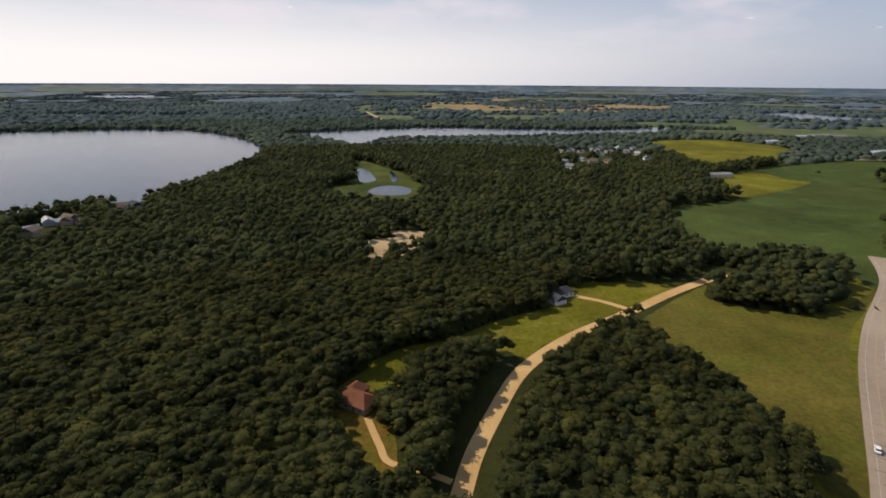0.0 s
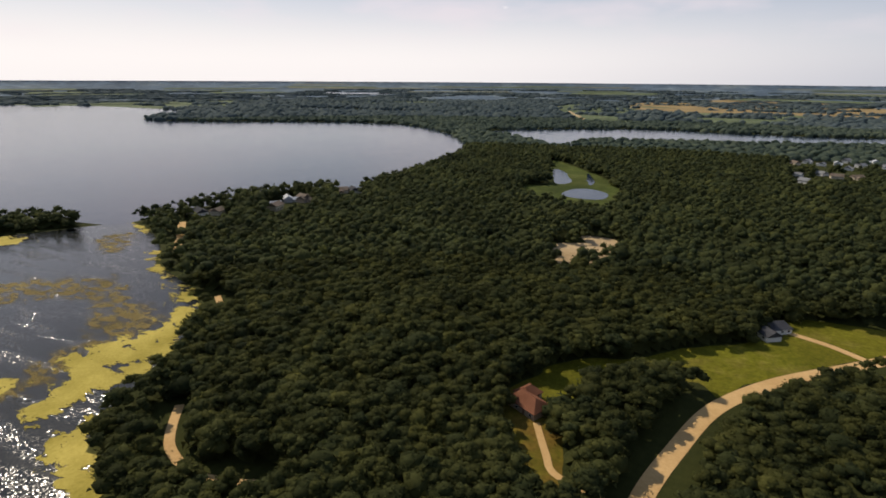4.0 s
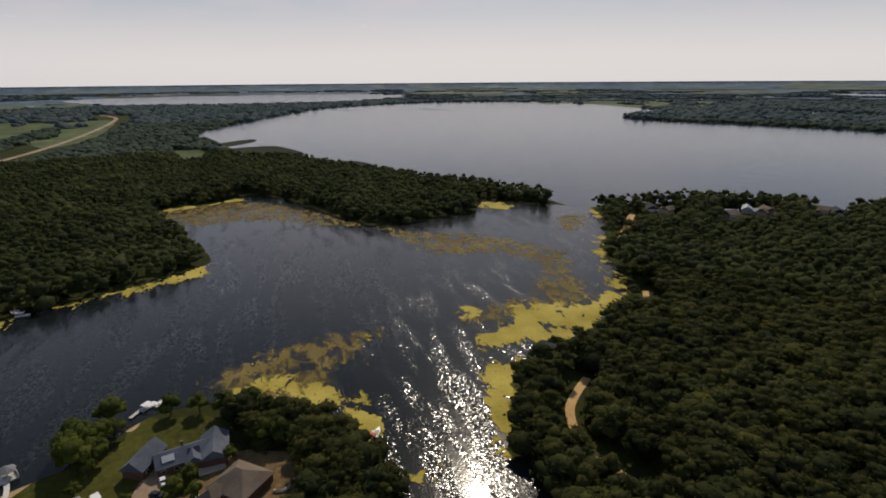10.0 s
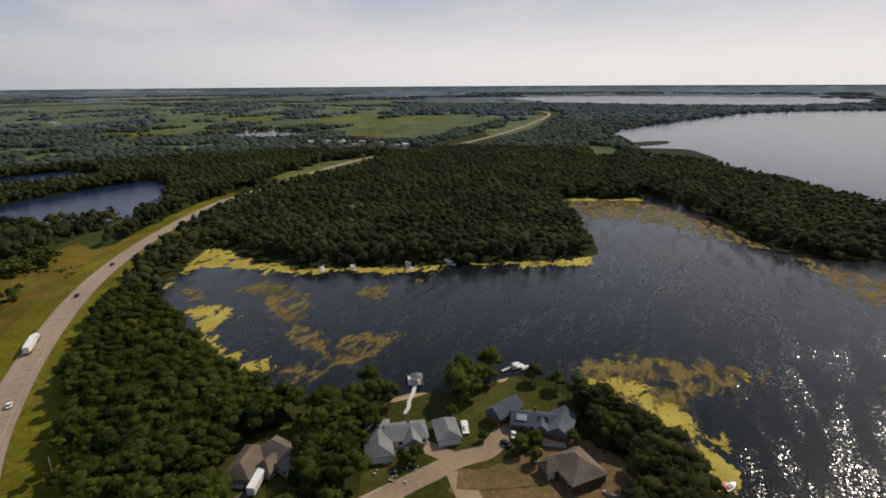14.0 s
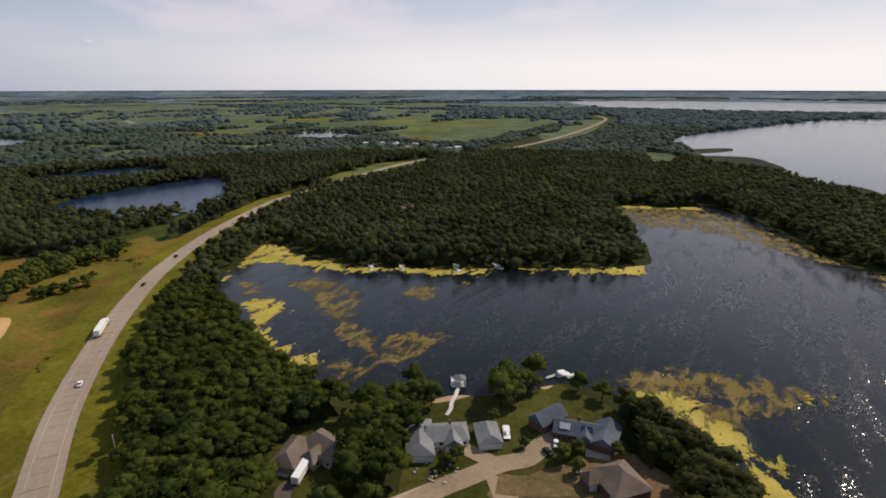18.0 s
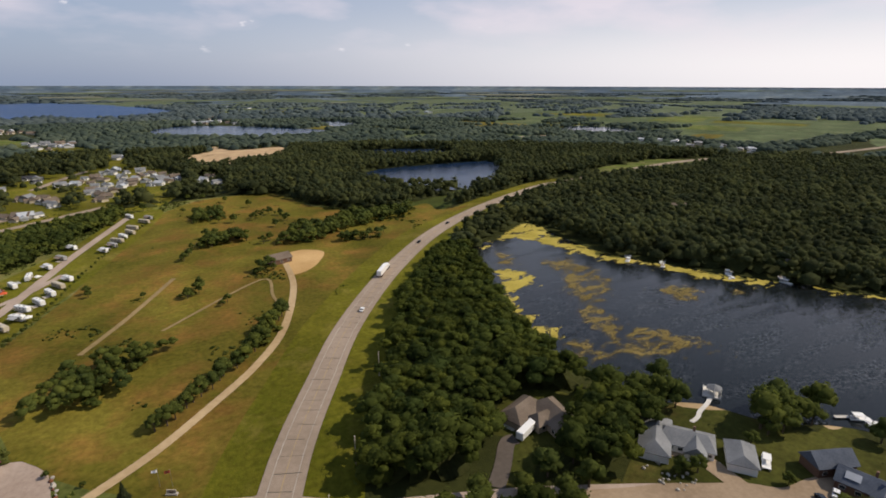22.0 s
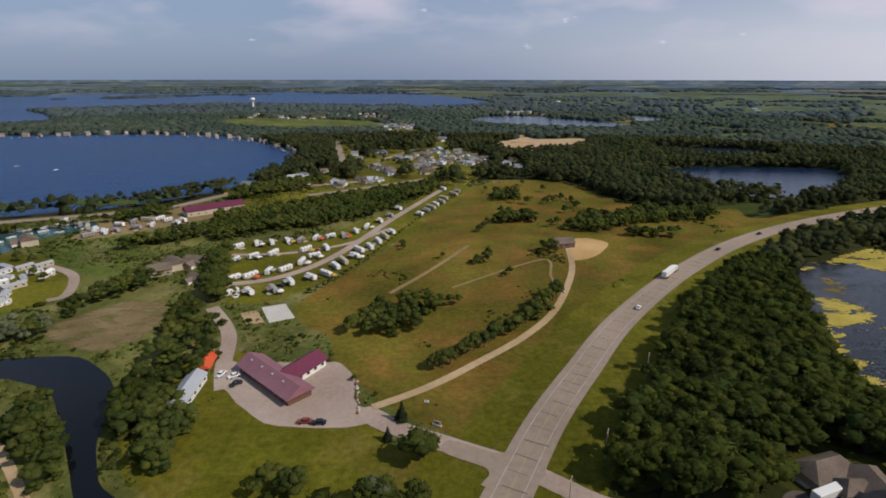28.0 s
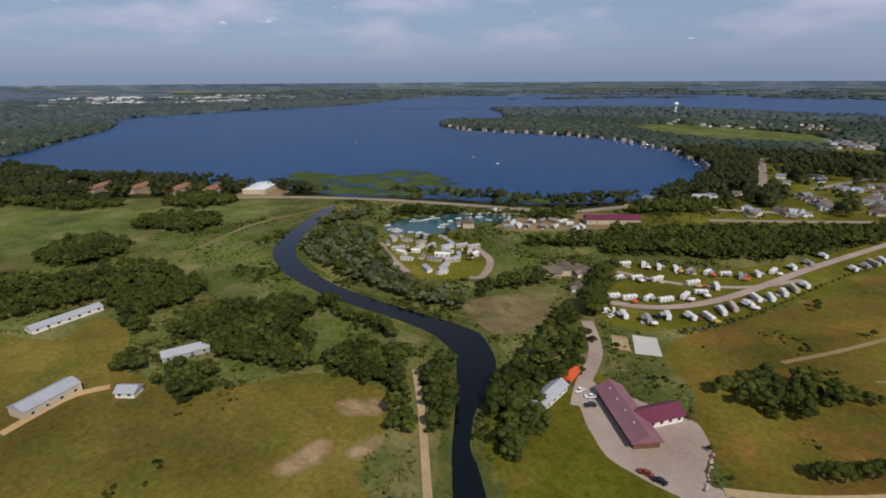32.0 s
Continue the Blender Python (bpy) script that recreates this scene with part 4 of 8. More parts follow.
# algae: dense yellow mats, then thin brown ones
MATS = [
    [(-214, -281), (-237, -295), (-266, -310), (-280, -302), (-273, -277), (-264, -247), (-274, -240), (-272, -213), (-285, -194), (-304, -161), (-316, -136), (-300, -133), (-285, -150), (-276, -171), (-272, -190), (-261, -205), (-252, -221), (-251, -245), (-247, -262), (-239, -281), (-224, -280), (-204, -267)],
    [(-187, -232), (-198, -225), (-199, -211), (-186, -203), (-178, -202), (-172, -192), (-161, -186), (-163, -176), (-157, -163), (-162, -154), (-155, -141), (-147, -145), (-150, -160), (-154, -174), (-163, -194), (-176, -212)],
    [(-201, -24), (-205, -9), (-201, 3), (-193, 15), (-186, 24), (-181, 30), (-181, 22), (-180, 15), (-177, 8), (-183, 3), (-191, -4), (-195, -14)],
    [(-177, 17), (-179, 23), (-170, 26), (-165, 32), (-158, 20), (-165, 17)],
    [(-325, -124), (-343, -93), (-375, -51), (-368, -44), (-346, -45), (-332, -75), (-322, -102), (-317, -120)],
    [(-565, -113), (-574, -75), (-585, -33), (-570, -29), (-552, -71), (-544, -106)],
    [(-175, 20), (-174, 25), (-165, 27), (-160, 33), (-155, 28), (-148, 30), (-144, 26), (-130, 32), (-128, 29), (-135, 26), (-148, 24), (-154, 20), (-163, 19)],
    [(-137, 38), (-136, 40), (-128, 41), (-128, 37)],
    [(-247, 94), (-248, 102), (-233, 97), (-231, 87)],
    [(-217, 91), (-215, 99), (-225, 111), (-240, 122), (-241, 137), (-233, 148), (-231, 168), (-218, 168), (-198, 142), (-196, 123), (-202, 112), (-202, 97), (-194, 86), (-204, 85)],
    [(-336, 237), (-338, 245), (-312, 229), (-266, 204), (-239, 194), (-222, 179), (-210, 161), (-227, 166), (-253, 189), (-288, 208)],
    [(-186, 79), (-186, 88), (-186, 98), (-189, 115), (-194, 130), (-185, 121), (-176, 101), (-163, 87), (-150, 77), (-148, 68), (-162, 72), (-175, 76)],
    [(-153, 75), (-149, 78), (-136, 74), (-120, 70), (-128, 65), (-140, 68)],
    [(-467, 189), (-482, 206), (-468, 224), (-445, 217), (-452, 196)],
    [(-234, 40), (-234, 47), (-225, 43), (-227, 38)],
    [(-184, 27), (-182, 32), (-172, 32), (-180, 26)],
    [(-485, 315), (-428, 301), (-381, 278), (-375, 268), (-423, 285)],
]
THIN_MATS = [
    [(-219, -231), (-240, -225), (-238, -196), (-217, -171), (-197, -162), (-197, -148), (-185, -137), (-173, -136), (-176, -153), (-192, -170), (-202, -190), (-216, -207)],
    [(-187, -140), (-197, -134), (-208, -115), (-206, -101), (-192, -108), (-181, -111), (-169, -118), (-168, -129), (-178, -132)],
    [(-245, -165), (-259, -160), (-263, -147), (-245, -139), (-237, -153)],
    [(-282, -145), (-280, -132), (-268, -131)],
    [(-158, -147), (-164, -136), (-167, -116), (-156, -123), (-149, -135)],
    [(-214, -32), (-226, -17), (-232, -2), (-238, 20), (-235, 28), (-240, 46), (-231, 46), (-219, 35), (-207, 36), (-210, 31), (-202, 20), (-198, 5), (-199, -11), (-200, -26)],
    [(-213, -272), (-213, -251), (-200, -227), (-196, -242)],
    [(-429, 84), (-401, 110), (-372, 160), (-336, 182), (-315, 197), (-279, 183), (-243, 152), (-249, 135), (-279, 158), (-305, 164), (-330, 144), (-352, 114), (-385, 89)],
    [(-402, 240), (-402, 270), (-360, 241), (-360, 221)],
    [(-552, -110), (-567, -32), (-515, 27), (-434, 76), (-439, 43), (-479, -6), (-479, -69)],
    [(-206, -28), (-225, -12), (-220, 12), (-207, 21), (-185, 15), (-184, 0), (-188, -14)],
    [(-236, 89), (-245, 106), (-249, 133), (-225, 114), (-224, 90)],
    [(-378, 94), (-402, 114), (-369, 154), (-346, 157), (-328, 138), (-341, 108)],
    [(-272, 163), (-266, 179), (-236, 169), (-230, 146), (-240, 118), (-246, 133)],
]


# ---- land ----
EYE_H, FLAT, EDGE = 112.0, 2600.0, 4850.0


def bowl(x, y):
    """Plan to world: level out to FLAT metres; the country beyond is drawn in towards EDGE and rises to the skyline."""
    x, y = np.asarray(x, float), np.asarray(y, float)
    d = np.maximum(np.hypot(x, y), 1e-6)
    r = np.where(d < FLAT, d, FLAT + (EDGE - FLAT) * (1 - np.exp(-np.maximum(d - FLAT, 0) / (EDGE - FLAT))))
    return x * r / d, y * r / d, np.where(d < FLAT, 0.0, EYE_H * (1 - r / d)), r / d


def smooth_line(points, closed=False, steps=5):
    p = [Vector((*q, 0)) for q in points]
    n, out = len(p), []
    for i in range(n if closed else n - 1):
        a, b, c, d = (p[(i + k) % n] if closed else p[min(max(i + k, 0), n - 1)] for k in (-1, 0, 1, 2))
        for s in range(steps):
            t = s / steps
            out.append(0.5 * (2 * b + (c - a) * t + (2 * a - 5 * b + 4 * c - d) * t * t + (3 * b - a - 3 * c + d) * t ** 3))
    if not closed:
        out.append(p[-1])
    return np.array([(v.x, v.y) for v in out])


def inside(poly, x, y):
    """Which of the points lie in the polygon."""
    hit = np.zeros(len(x), bool)
    px, py = poly[:, 0], poly[:, 1]
    box = (x > px.min()) & (x < px.max()) & (y > py.min()) & (y < py.max())
    xs, ys, h = x[box], y[box], np.zeros(box.sum(), bool)
    j = len(poly) - 1
    for i in range(len(poly)):
        if py[i] != py[j]:
            cross = ((py[i] > ys) != (py[j] > ys)) & (xs < (px[j] - px[i]) * (ys - py[i]) / (py[j] - py[i]) + px[i])
            h ^= cross
        j = i
    hit[box] = h
    return hit


def near_line(line, x, y, reach):
    """Which of the points lie within reach of the line."""
    near = np.zeros(len(x), bool)
    for (ax, ay), (bx, by) in zip(line[:-1], line[1:]):
        ux, uy = bx - ax, by - ay
        t = np.clip(((x - ax) * ux + (y - ay) * uy) / max(ux * ux + uy * uy, 1e-9), 0, 1)
        near |= (x - ax - t * ux) ** 2 + (y - ay - t * uy) ** 2 < reach * reach
    return near


def mesh_object(name, verts, faces, material, smooth=False):
    me = bpy.data.meshes.new(name)
    me.from_pydata(verts, [], faces)
    me.materials.append(material)
    if smooth:
        me.polygons.foreach_set("use_smooth", [True] * len(me.polygons))
    return new(name, me)


def rough_edge(poly, amount, step):
    """The outline with points every step metres, each pushed in or out by noise."""
    out = []
    for (ax, ay), (bx, by) in zip(poly, np.roll(poly, -1, 0)):
        d = math.hypot(bx - ax, by - ay)
        n = max(1, int(d / step))
        for k in range(n):
            x, y = ax + (bx - ax) * k / n, ay + (by - ay) * k / n
            f = noise.noise(Vector((x / (4 * step), y / (4 * step), 3.1))) + 0.5 * noise.noise(Vector((x / step, y / step, 7.7)))
            nx, ny = (by - ay) / max(d, 1e-6), -(bx - ax) / max(d, 1e-6)
            out.append((x + nx * f * amount, y + ny * f * amount))
    return np.array(out)


def patch(name, points, z, material, label, category, rough=1.0, longest=None):
    """A stretch of ground or water: a smoothed outline, filled, laid on the land."""
    line = smooth_line(points, True, 4)
    far = np.hypot(line[:, 0], line[:, 1]).mean()
    if rough:
        line = rough_edge(line, rough * max(1, far / 300), max(3, far / 80))
    bm = bmesh.new()
    face = bm.faces.new([bm.verts.new((x, y, 0)) for x, y in line])
    bmesh.ops.triangulate(bm, faces=[face])
    reach = np.hypot(line[:, 0], line[:, 1]).max()
    if reach > FLAT:
        for _ in range(4):
            long = [e for e in bm.edges if e.calc_length() > 180]
            if not long:
                break
            bmesh.ops.subdivide_edges(bm, edges=long, cuts=1)
            bmesh.ops.triangulate(bm, faces=[f for f in bm.faces if len(f.verts) > 3])
    for v in bm.verts:
        x, y, up, _ = bowl(v.co.x, v.co.y)
        d = math.hypot(v.co.x, v.co.y)
        v.co = (x, y, up + z + (1.5 if d > FLAT - 400 else 0))
    bmesh.ops.recalc_face_normals(bm, faces=bm.faces)
    if sum(f.normal.z * f.calc_area() for f in bm.faces) < 0:
        bmesh.ops.reverse_faces(bm, faces=bm.faces)
    me = bpy.data.meshes.new(name)
    bm.to_mesh(me), bm.free()
    me.materials.append(material)
    return tagged(new(name, me), label, category, kind="structure")


def strip(name, points, width, z, material, parent=None, shift=0.0, thick=0.0, steps=6):
    """A band along a line: a road, a path, a painted line. shift: metres to the line's right."""
    line = smooth_line(points, False, steps)
    way = np.gradient(line, axis=0)
    way /= np.linalg.norm(way, axis=1)[:, None]
    side = np.stack([way[:, 1], -way[:, 0]], 1)
    a, b = line + side * (shift - width / 2), line + side * (shift + width / 2)
    verts, faces = [], []
    for p, q in zip(a, b):
        for v in (p, q):
            x, y, up, _ = bowl(*v)
            verts.append((float(x), float(y), float(up) + z + (0.8 if math.hypot(*v) > FLAT else 0)))
    for i in range(len(a) - 1):
        faces.append((2 * i, 2 * i + 1, 2 * i + 3, 2 * i + 2))
    ob = mesh_object(name, verts, faces, material)
    if ob.data.polygons[0].normal.z < 0:
        ob.data.flip_normals()
    if parent:
        ob.parent = parent
    return ob


# ground: level sheet, and the far country that rises to the skyline
def ring_sheet(name, rings, spokes, material):
    verts, faces = [], []
    for d in rings:
        for k in range(spokes):
            a = 2 * math.pi * k / spokes
            x, y, z, _ = bowl(d * math.cos(a), d * math.sin(a))
            verts.append((float(x), float(y), float(z)))
    for i in range(len(rings) - 1):
        for k in range(spokes):
            a, b = i * spokes + k, i * spokes + (k + 1) % spokes
            faces.append((a, a + spokes, b + spokes, b))
    if rings[0] < 1:
        faces = faces[spokes:] + [tuple(range(spokes, 2 * spokes))]
    return mesh_object(name, verts, faces, material)


ground = tagged(ring_sheet("ground", [0.0, 30, 100, 300, 700, 1200, 1800, 2300, 2650, 3000], 180, M_FLOOR), "rolling woodland ground, dark olive undergrowth", "ground", kind="structure")

# the blue-grey of distant haze is painted into this land and its fields
M_HAZY_COUNTRY = surface("hazy_far_country", (0.058, 0.085, 0.115), (0.108, 0.145, 0.182), 60, 0.95, 0.4, patch_col=(0.155, 0.185, 0.185), thr=0.58)
for nd in M_HAZY_COUNTRY.node_tree.nodes:
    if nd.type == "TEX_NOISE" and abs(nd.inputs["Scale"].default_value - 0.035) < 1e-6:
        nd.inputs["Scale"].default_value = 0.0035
backdrop = tagged(ring_sheet("backdrop", [2990, 3200, 3500, 3900, 4400, 5000, 6000, 7500, 10000, 14000, 19000], 240, M_HAZY_COUNTRY),
                  "distant wooded country in painted blue haze, with pale fields towards the skyline", "landscape", kind="structure")

WATERS = [
    ("bay_lake", BAY_LAKE, M_BAY, "dark still bay with yellow algae mats"), ("big_lake", BIG_LAKE, M_LAKE, "wide pale lake under haze"),
    ("west_lake", WEST_LAKE, M_LAKE, "far pale lake"), ("north_lake", NORTH_LAKE, M_LAKE, "long narrow lake behind woods"),
    ("thin_lake", THIN_LAKE, M_LAKE, "thin far lake"), ("far_thin_lake", FAR_THIN_LAKE, M_LAKE, "thin far lake"),
    ("east_lake", EAST_LAKE, M_LAKE, "far lake among fields"), ("pond_upper", POND_UPPER, M_LAKE, "small pond in a marsh"),
    ("pond_lower", POND_LOWER, M_LAKE, "small oval pond in a marsh"), ("pond_small", POND_SMALL, M_LAKE, "tiny marsh pond"),
    ("road_pond", ROAD_POND, M_POND, "small blue lake beside the highway"), ("back_pond", BACK_POND, M_POND, "small blue lake behind a dyke"),
    ("flats_lake", FLATS_LAKE, M_POND, "shallow blue lake in flats"), 
    ("far_slough", FAR_SLOUGH, M_LAKE, "far slough"), ("meadow_slough", MEADOW_SLOUGH, M_LAKE, "pale slough in meadows"),
    ("blue_lake", BLUE_LAKE, M_BLUE_LAKE, "large deep blue lake"), ("blue_lake_arm", BLUE_LAKE_ARM, M_BLUE_LAKE, "far arm of the deep blue lake"),
    ("harbor", HARBOR, M_HARBOR, "small boat harbour basin"), ("river", RIVER, M_RIVER, "dark winding river"), ("cove", COVE_END, M_BAY, "shallow end of a dark cove"),
]
for i, (name, points, mat, label) in enumerate(WATERS):
    patch(name, points, 0.10 + 0.004 * i, mat, label, "water", rough=0.5 if name == "river" else 1.0)

# reedy banks along the river
bank_line = smooth_line(RIVER, True, 4)
bank_way = np.roll(bank_line, -1, 0) - np.roll(bank_line, 1, 0)
bank_way /= np.linalg.norm(bank_way, axis=1)[:, None] + 1e-9
bank_out = np.stack([bank_way[:, 1], -bank_way[:, 0]], 1)
if inside(bank_line, *(bank_line[:1] + bank_out[:1] * 1.5).T)[0]:
    bank_out = -bank_out
patch("river_bank", (bank_line + bank_out * 5.0)[::4].tolist(), 0.135, M_BANK, "reedy yellow-green fringe of the river", "bank", rough=2.2)

FIELDS = [
    ("open_valley", OPEN_VALLEY, M_MARSH, "rough marshy grassland in a valley"), ("field_hill", FIELD_HILL, M_DRY, "dry olive meadow with brown patches"),
    ("hay_field", HAY_FIELD, M_HAY, "mown hay field beside the highway"), ("corn_field", CORN_FIELD, M_CROP, "deep green crop field"),
    ("meadow_north", MEADOW_NORTH, M_GRASS, "pale green meadow"), ("meadow_low", MEADOW_LOW, M_GRASS, "pale green meadow"),
    ("corn_strip", CORN_STRIP, M_CROP, "green crop strip"), ("clearing_lawn", CLEARING_LAWN, M_GRASS, "bright grass clearing among trees"),
    ("yard", YARD_BROWN, M_DRY, "small yard in woods"), ("pit", PIT, M_SAND, "sandy cleared pit in woods"), ("marsh", MARSH_PONDS, M_REED, "reedy marsh round ponds"),
    ("yard", YARD_FRONT, M_LAWN, "lawns between houses beside the bay"), ("yard", YARD_TAN, M_LAWN, "lawn round a tan-roofed house"), ("yard", YARD_GREY, M_LAWN, "lawn round a grey-roofed house"),
    ("yard", YARD_SOLAR, M_LAWN, "lawn beside the bay"), ("yard", YARD_LODGE, M_EARTH, "bare earth yard beside the bay"),
    ("beach", BEACH_STRIP, M_SAND, "small sandy beach"), ("beach", BEACH_SOLAR, M_SAND, "small sandy beach"),
    ("lawn", LAWN_MOTEL, M_GRASS, "mown lawn by a maroon-roofed building"),
    ("parking_lot", PARKING_LOT, M_DRIVE, "worn pinkish gravel parking lot"),
    ("rv_park", RV_PARK, M_GRASS, "grass camping ground"), ("river_meadow", RIVER_MEADOW, M_LUSH, "marsh meadow beside the river"),
    ("west_meadow", WEST_MEADOW, M_LUSH, "green marsh meadow"), ("south_field", SOUTH_FIELD, M_OLIVE, "large olive field with sandy patches"),
    ("bank_meadow", BANK_MEADOW, M_LUSH, "bright green bank meadow"), ("farm_yard", FARM_YARD, M_OLIVE, "grass farmyard"),
    ("bank_east", BANK_EAST, M_GRASS, "grassy river bank"), ("park_homes", PARK_HOMES, M_GRASS, "mobile home park ground"),
    ("village_field", VILLAGE_FIELD, M_LUSH, "bright green village field"), ("storage_yard", STORAGE_YARD, M_SCAR, "sandy boat storage yard"),
    ("village_ground", VILLAGE_GROUND, M_GRASS, "village gardens"), ("resort_ground", RESORT_GROUND, M_SCAR, "sandy lakeside ground"),
    ("reeds", MARSH_ISLE_A, M_ISLE, "dark reed island in the lake"), ("reeds", MARSH_ISLE_B, M_ISLE, "dark reed island in the lake"), ("reeds", MARSH_ISLE_C, M_ISLE, "dark reed island in the lake"), ("reeds", MARSH_ISLE_D, M_ISLE, "dark reed island in the lake"),
    ("peninsula_meadow", PENINSULA_MEADOW, M_LUSH, "meadow on a peninsula"), ("sand_pit", SAND_PIT, M_DRY, "pale sand pit"), ("bog", BOG, M_REED, "reedy bog"),
    ("road_meadow", ROAD_MEADOW, M_DRY, "meadow beside the highway"), ("dyke_meadow", DYKE_MEADOW, M_LUSH, "bright grass bank in woods"), ("pasture", PASTURE, M_DRY, "dry pasture"),
    ("crop_field", CROP_A, M_HAZED_CROP, "far pale green crop"), ("crop_field", CROP_B, M_PALE_CROP, "far pale green crop"), ("crop_field", CROP_C, M_PALE_CROP, "far pale green crop"),
    ("crop_field", CROP_D, M_PALE_CROP, "far pale green crop"), ("crop_field", CROP_E, M_PALE_CROP, "far pale green crop"), ("crop_field", CROP_F, M_HAZED_CROP, "far pale green crop"),
    ("crop_field", CROP_G, M_SCAR, "far stubble field"), ("crop_field", CROP_H, M_HAZED_CROP, "far pale green crop"), ("crop_field", CROP_I, M_HAZED_CROP, "far pale green crop"),
    ("crop_field", CROP_J, M_PALE_CROP, "far meadows"), ("crop_field", CROP_K, M_HAZED_CROP, "far pale green crop"), ("crop_field", CROP_L, M_PALE_CROP, "small pale meadow"), ("crop_field", CROP_M, M_PALE_CROP, "far pale meadow"),
]
for i, (name, points, mat, label) in enumerate(FIELDS):
    on_water = name == "reeds"
    patch(name, points, (0.2 if on_water else 0.01) + 0.0015 * i, mat, label, "field")

# farmland towards the skyline: long strips of crops, hay and stubble between hedges
rnd_farm = random.Random(12)
STRIPS = []
for k in range(100):
    yaw, d = radians(rnd_farm.uniform(117, 179)), rnd_farm.uniform(1050, 4300)
    cx, cy = -d * math.sin(yaw), d * math.cos(yaw)
    turn, a, b = radians(rnd_farm.choice((20, 22, 112, 110))), rnd_farm.uniform(80, 190) * d / 2000, rnd_farm.uniform(40, 90) * d / 2000
    ca, sa = math.cos(turn), math.sin(turn)
    box = [(cx + ca * u * a - sa * v * b, cy + sa * u * a + ca * v * b) for u, v in ((-1, -1), (0, -1.05), (1, -1), (1.03, 0), (1, 1), (0, 0.96), (-1, 1), (-1, 0))]
    if any(inside(np.array(p, float), np.array([q[0] for q in box]), np.array([q[1] for q in box])).any() for _, p, *_ in WATERS):
        continue
    STRIPS.append(box)
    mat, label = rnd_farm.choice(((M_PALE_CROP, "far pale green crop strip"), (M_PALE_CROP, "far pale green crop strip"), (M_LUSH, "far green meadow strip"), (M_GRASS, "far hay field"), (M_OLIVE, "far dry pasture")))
    # beyond 2200 m every strip takes the crop colour paled for haze
    mat = M_HAZED_CROP if d > 2200 else mat
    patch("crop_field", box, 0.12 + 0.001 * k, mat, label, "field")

# fields and hay land far out, all round, in colours paled for haze
for k in range(130):
    yaw, d = radians(rnd_farm.uniform(0, 360)), 2700 * math.exp(rnd_farm.uniform(0, 1.35))
    cx, cy = -d * math.sin(yaw), d * math.cos(yaw)
    turn, a, b = yaw + rnd_farm.uniform(-0.25, 0.25), rnd_farm.uniform(110, 320) * d / 3500, rnd_farm.uniform(60, 190) * d / 3500
    ca, sa = math.cos(turn), math.sin(turn)
    box = [(cx + ca * u * a - sa * v * b, cy + sa * u * a + ca * v * b) for u, v in ((-1, -1), (0, -1.05), (1, -1), (1.03, 0), (1, 1), (0, 0.96), (-1, 1), (-1, 0))]
    if any(inside(np.array(p, float), np.array([q[0] for q in box]), np.array([q[1] for q in box])).any() for _, p, *_ in WATERS):
        continue
    STRIPS.append(box)
    patch("crop_field", box, 1.2 + 0.01 * k, rnd_farm.choice((M_HAZED_CROP, M_HAZED_CROP, M_HAZED_HAY)), "far field in haze-paled colour towards the skyline", "field")

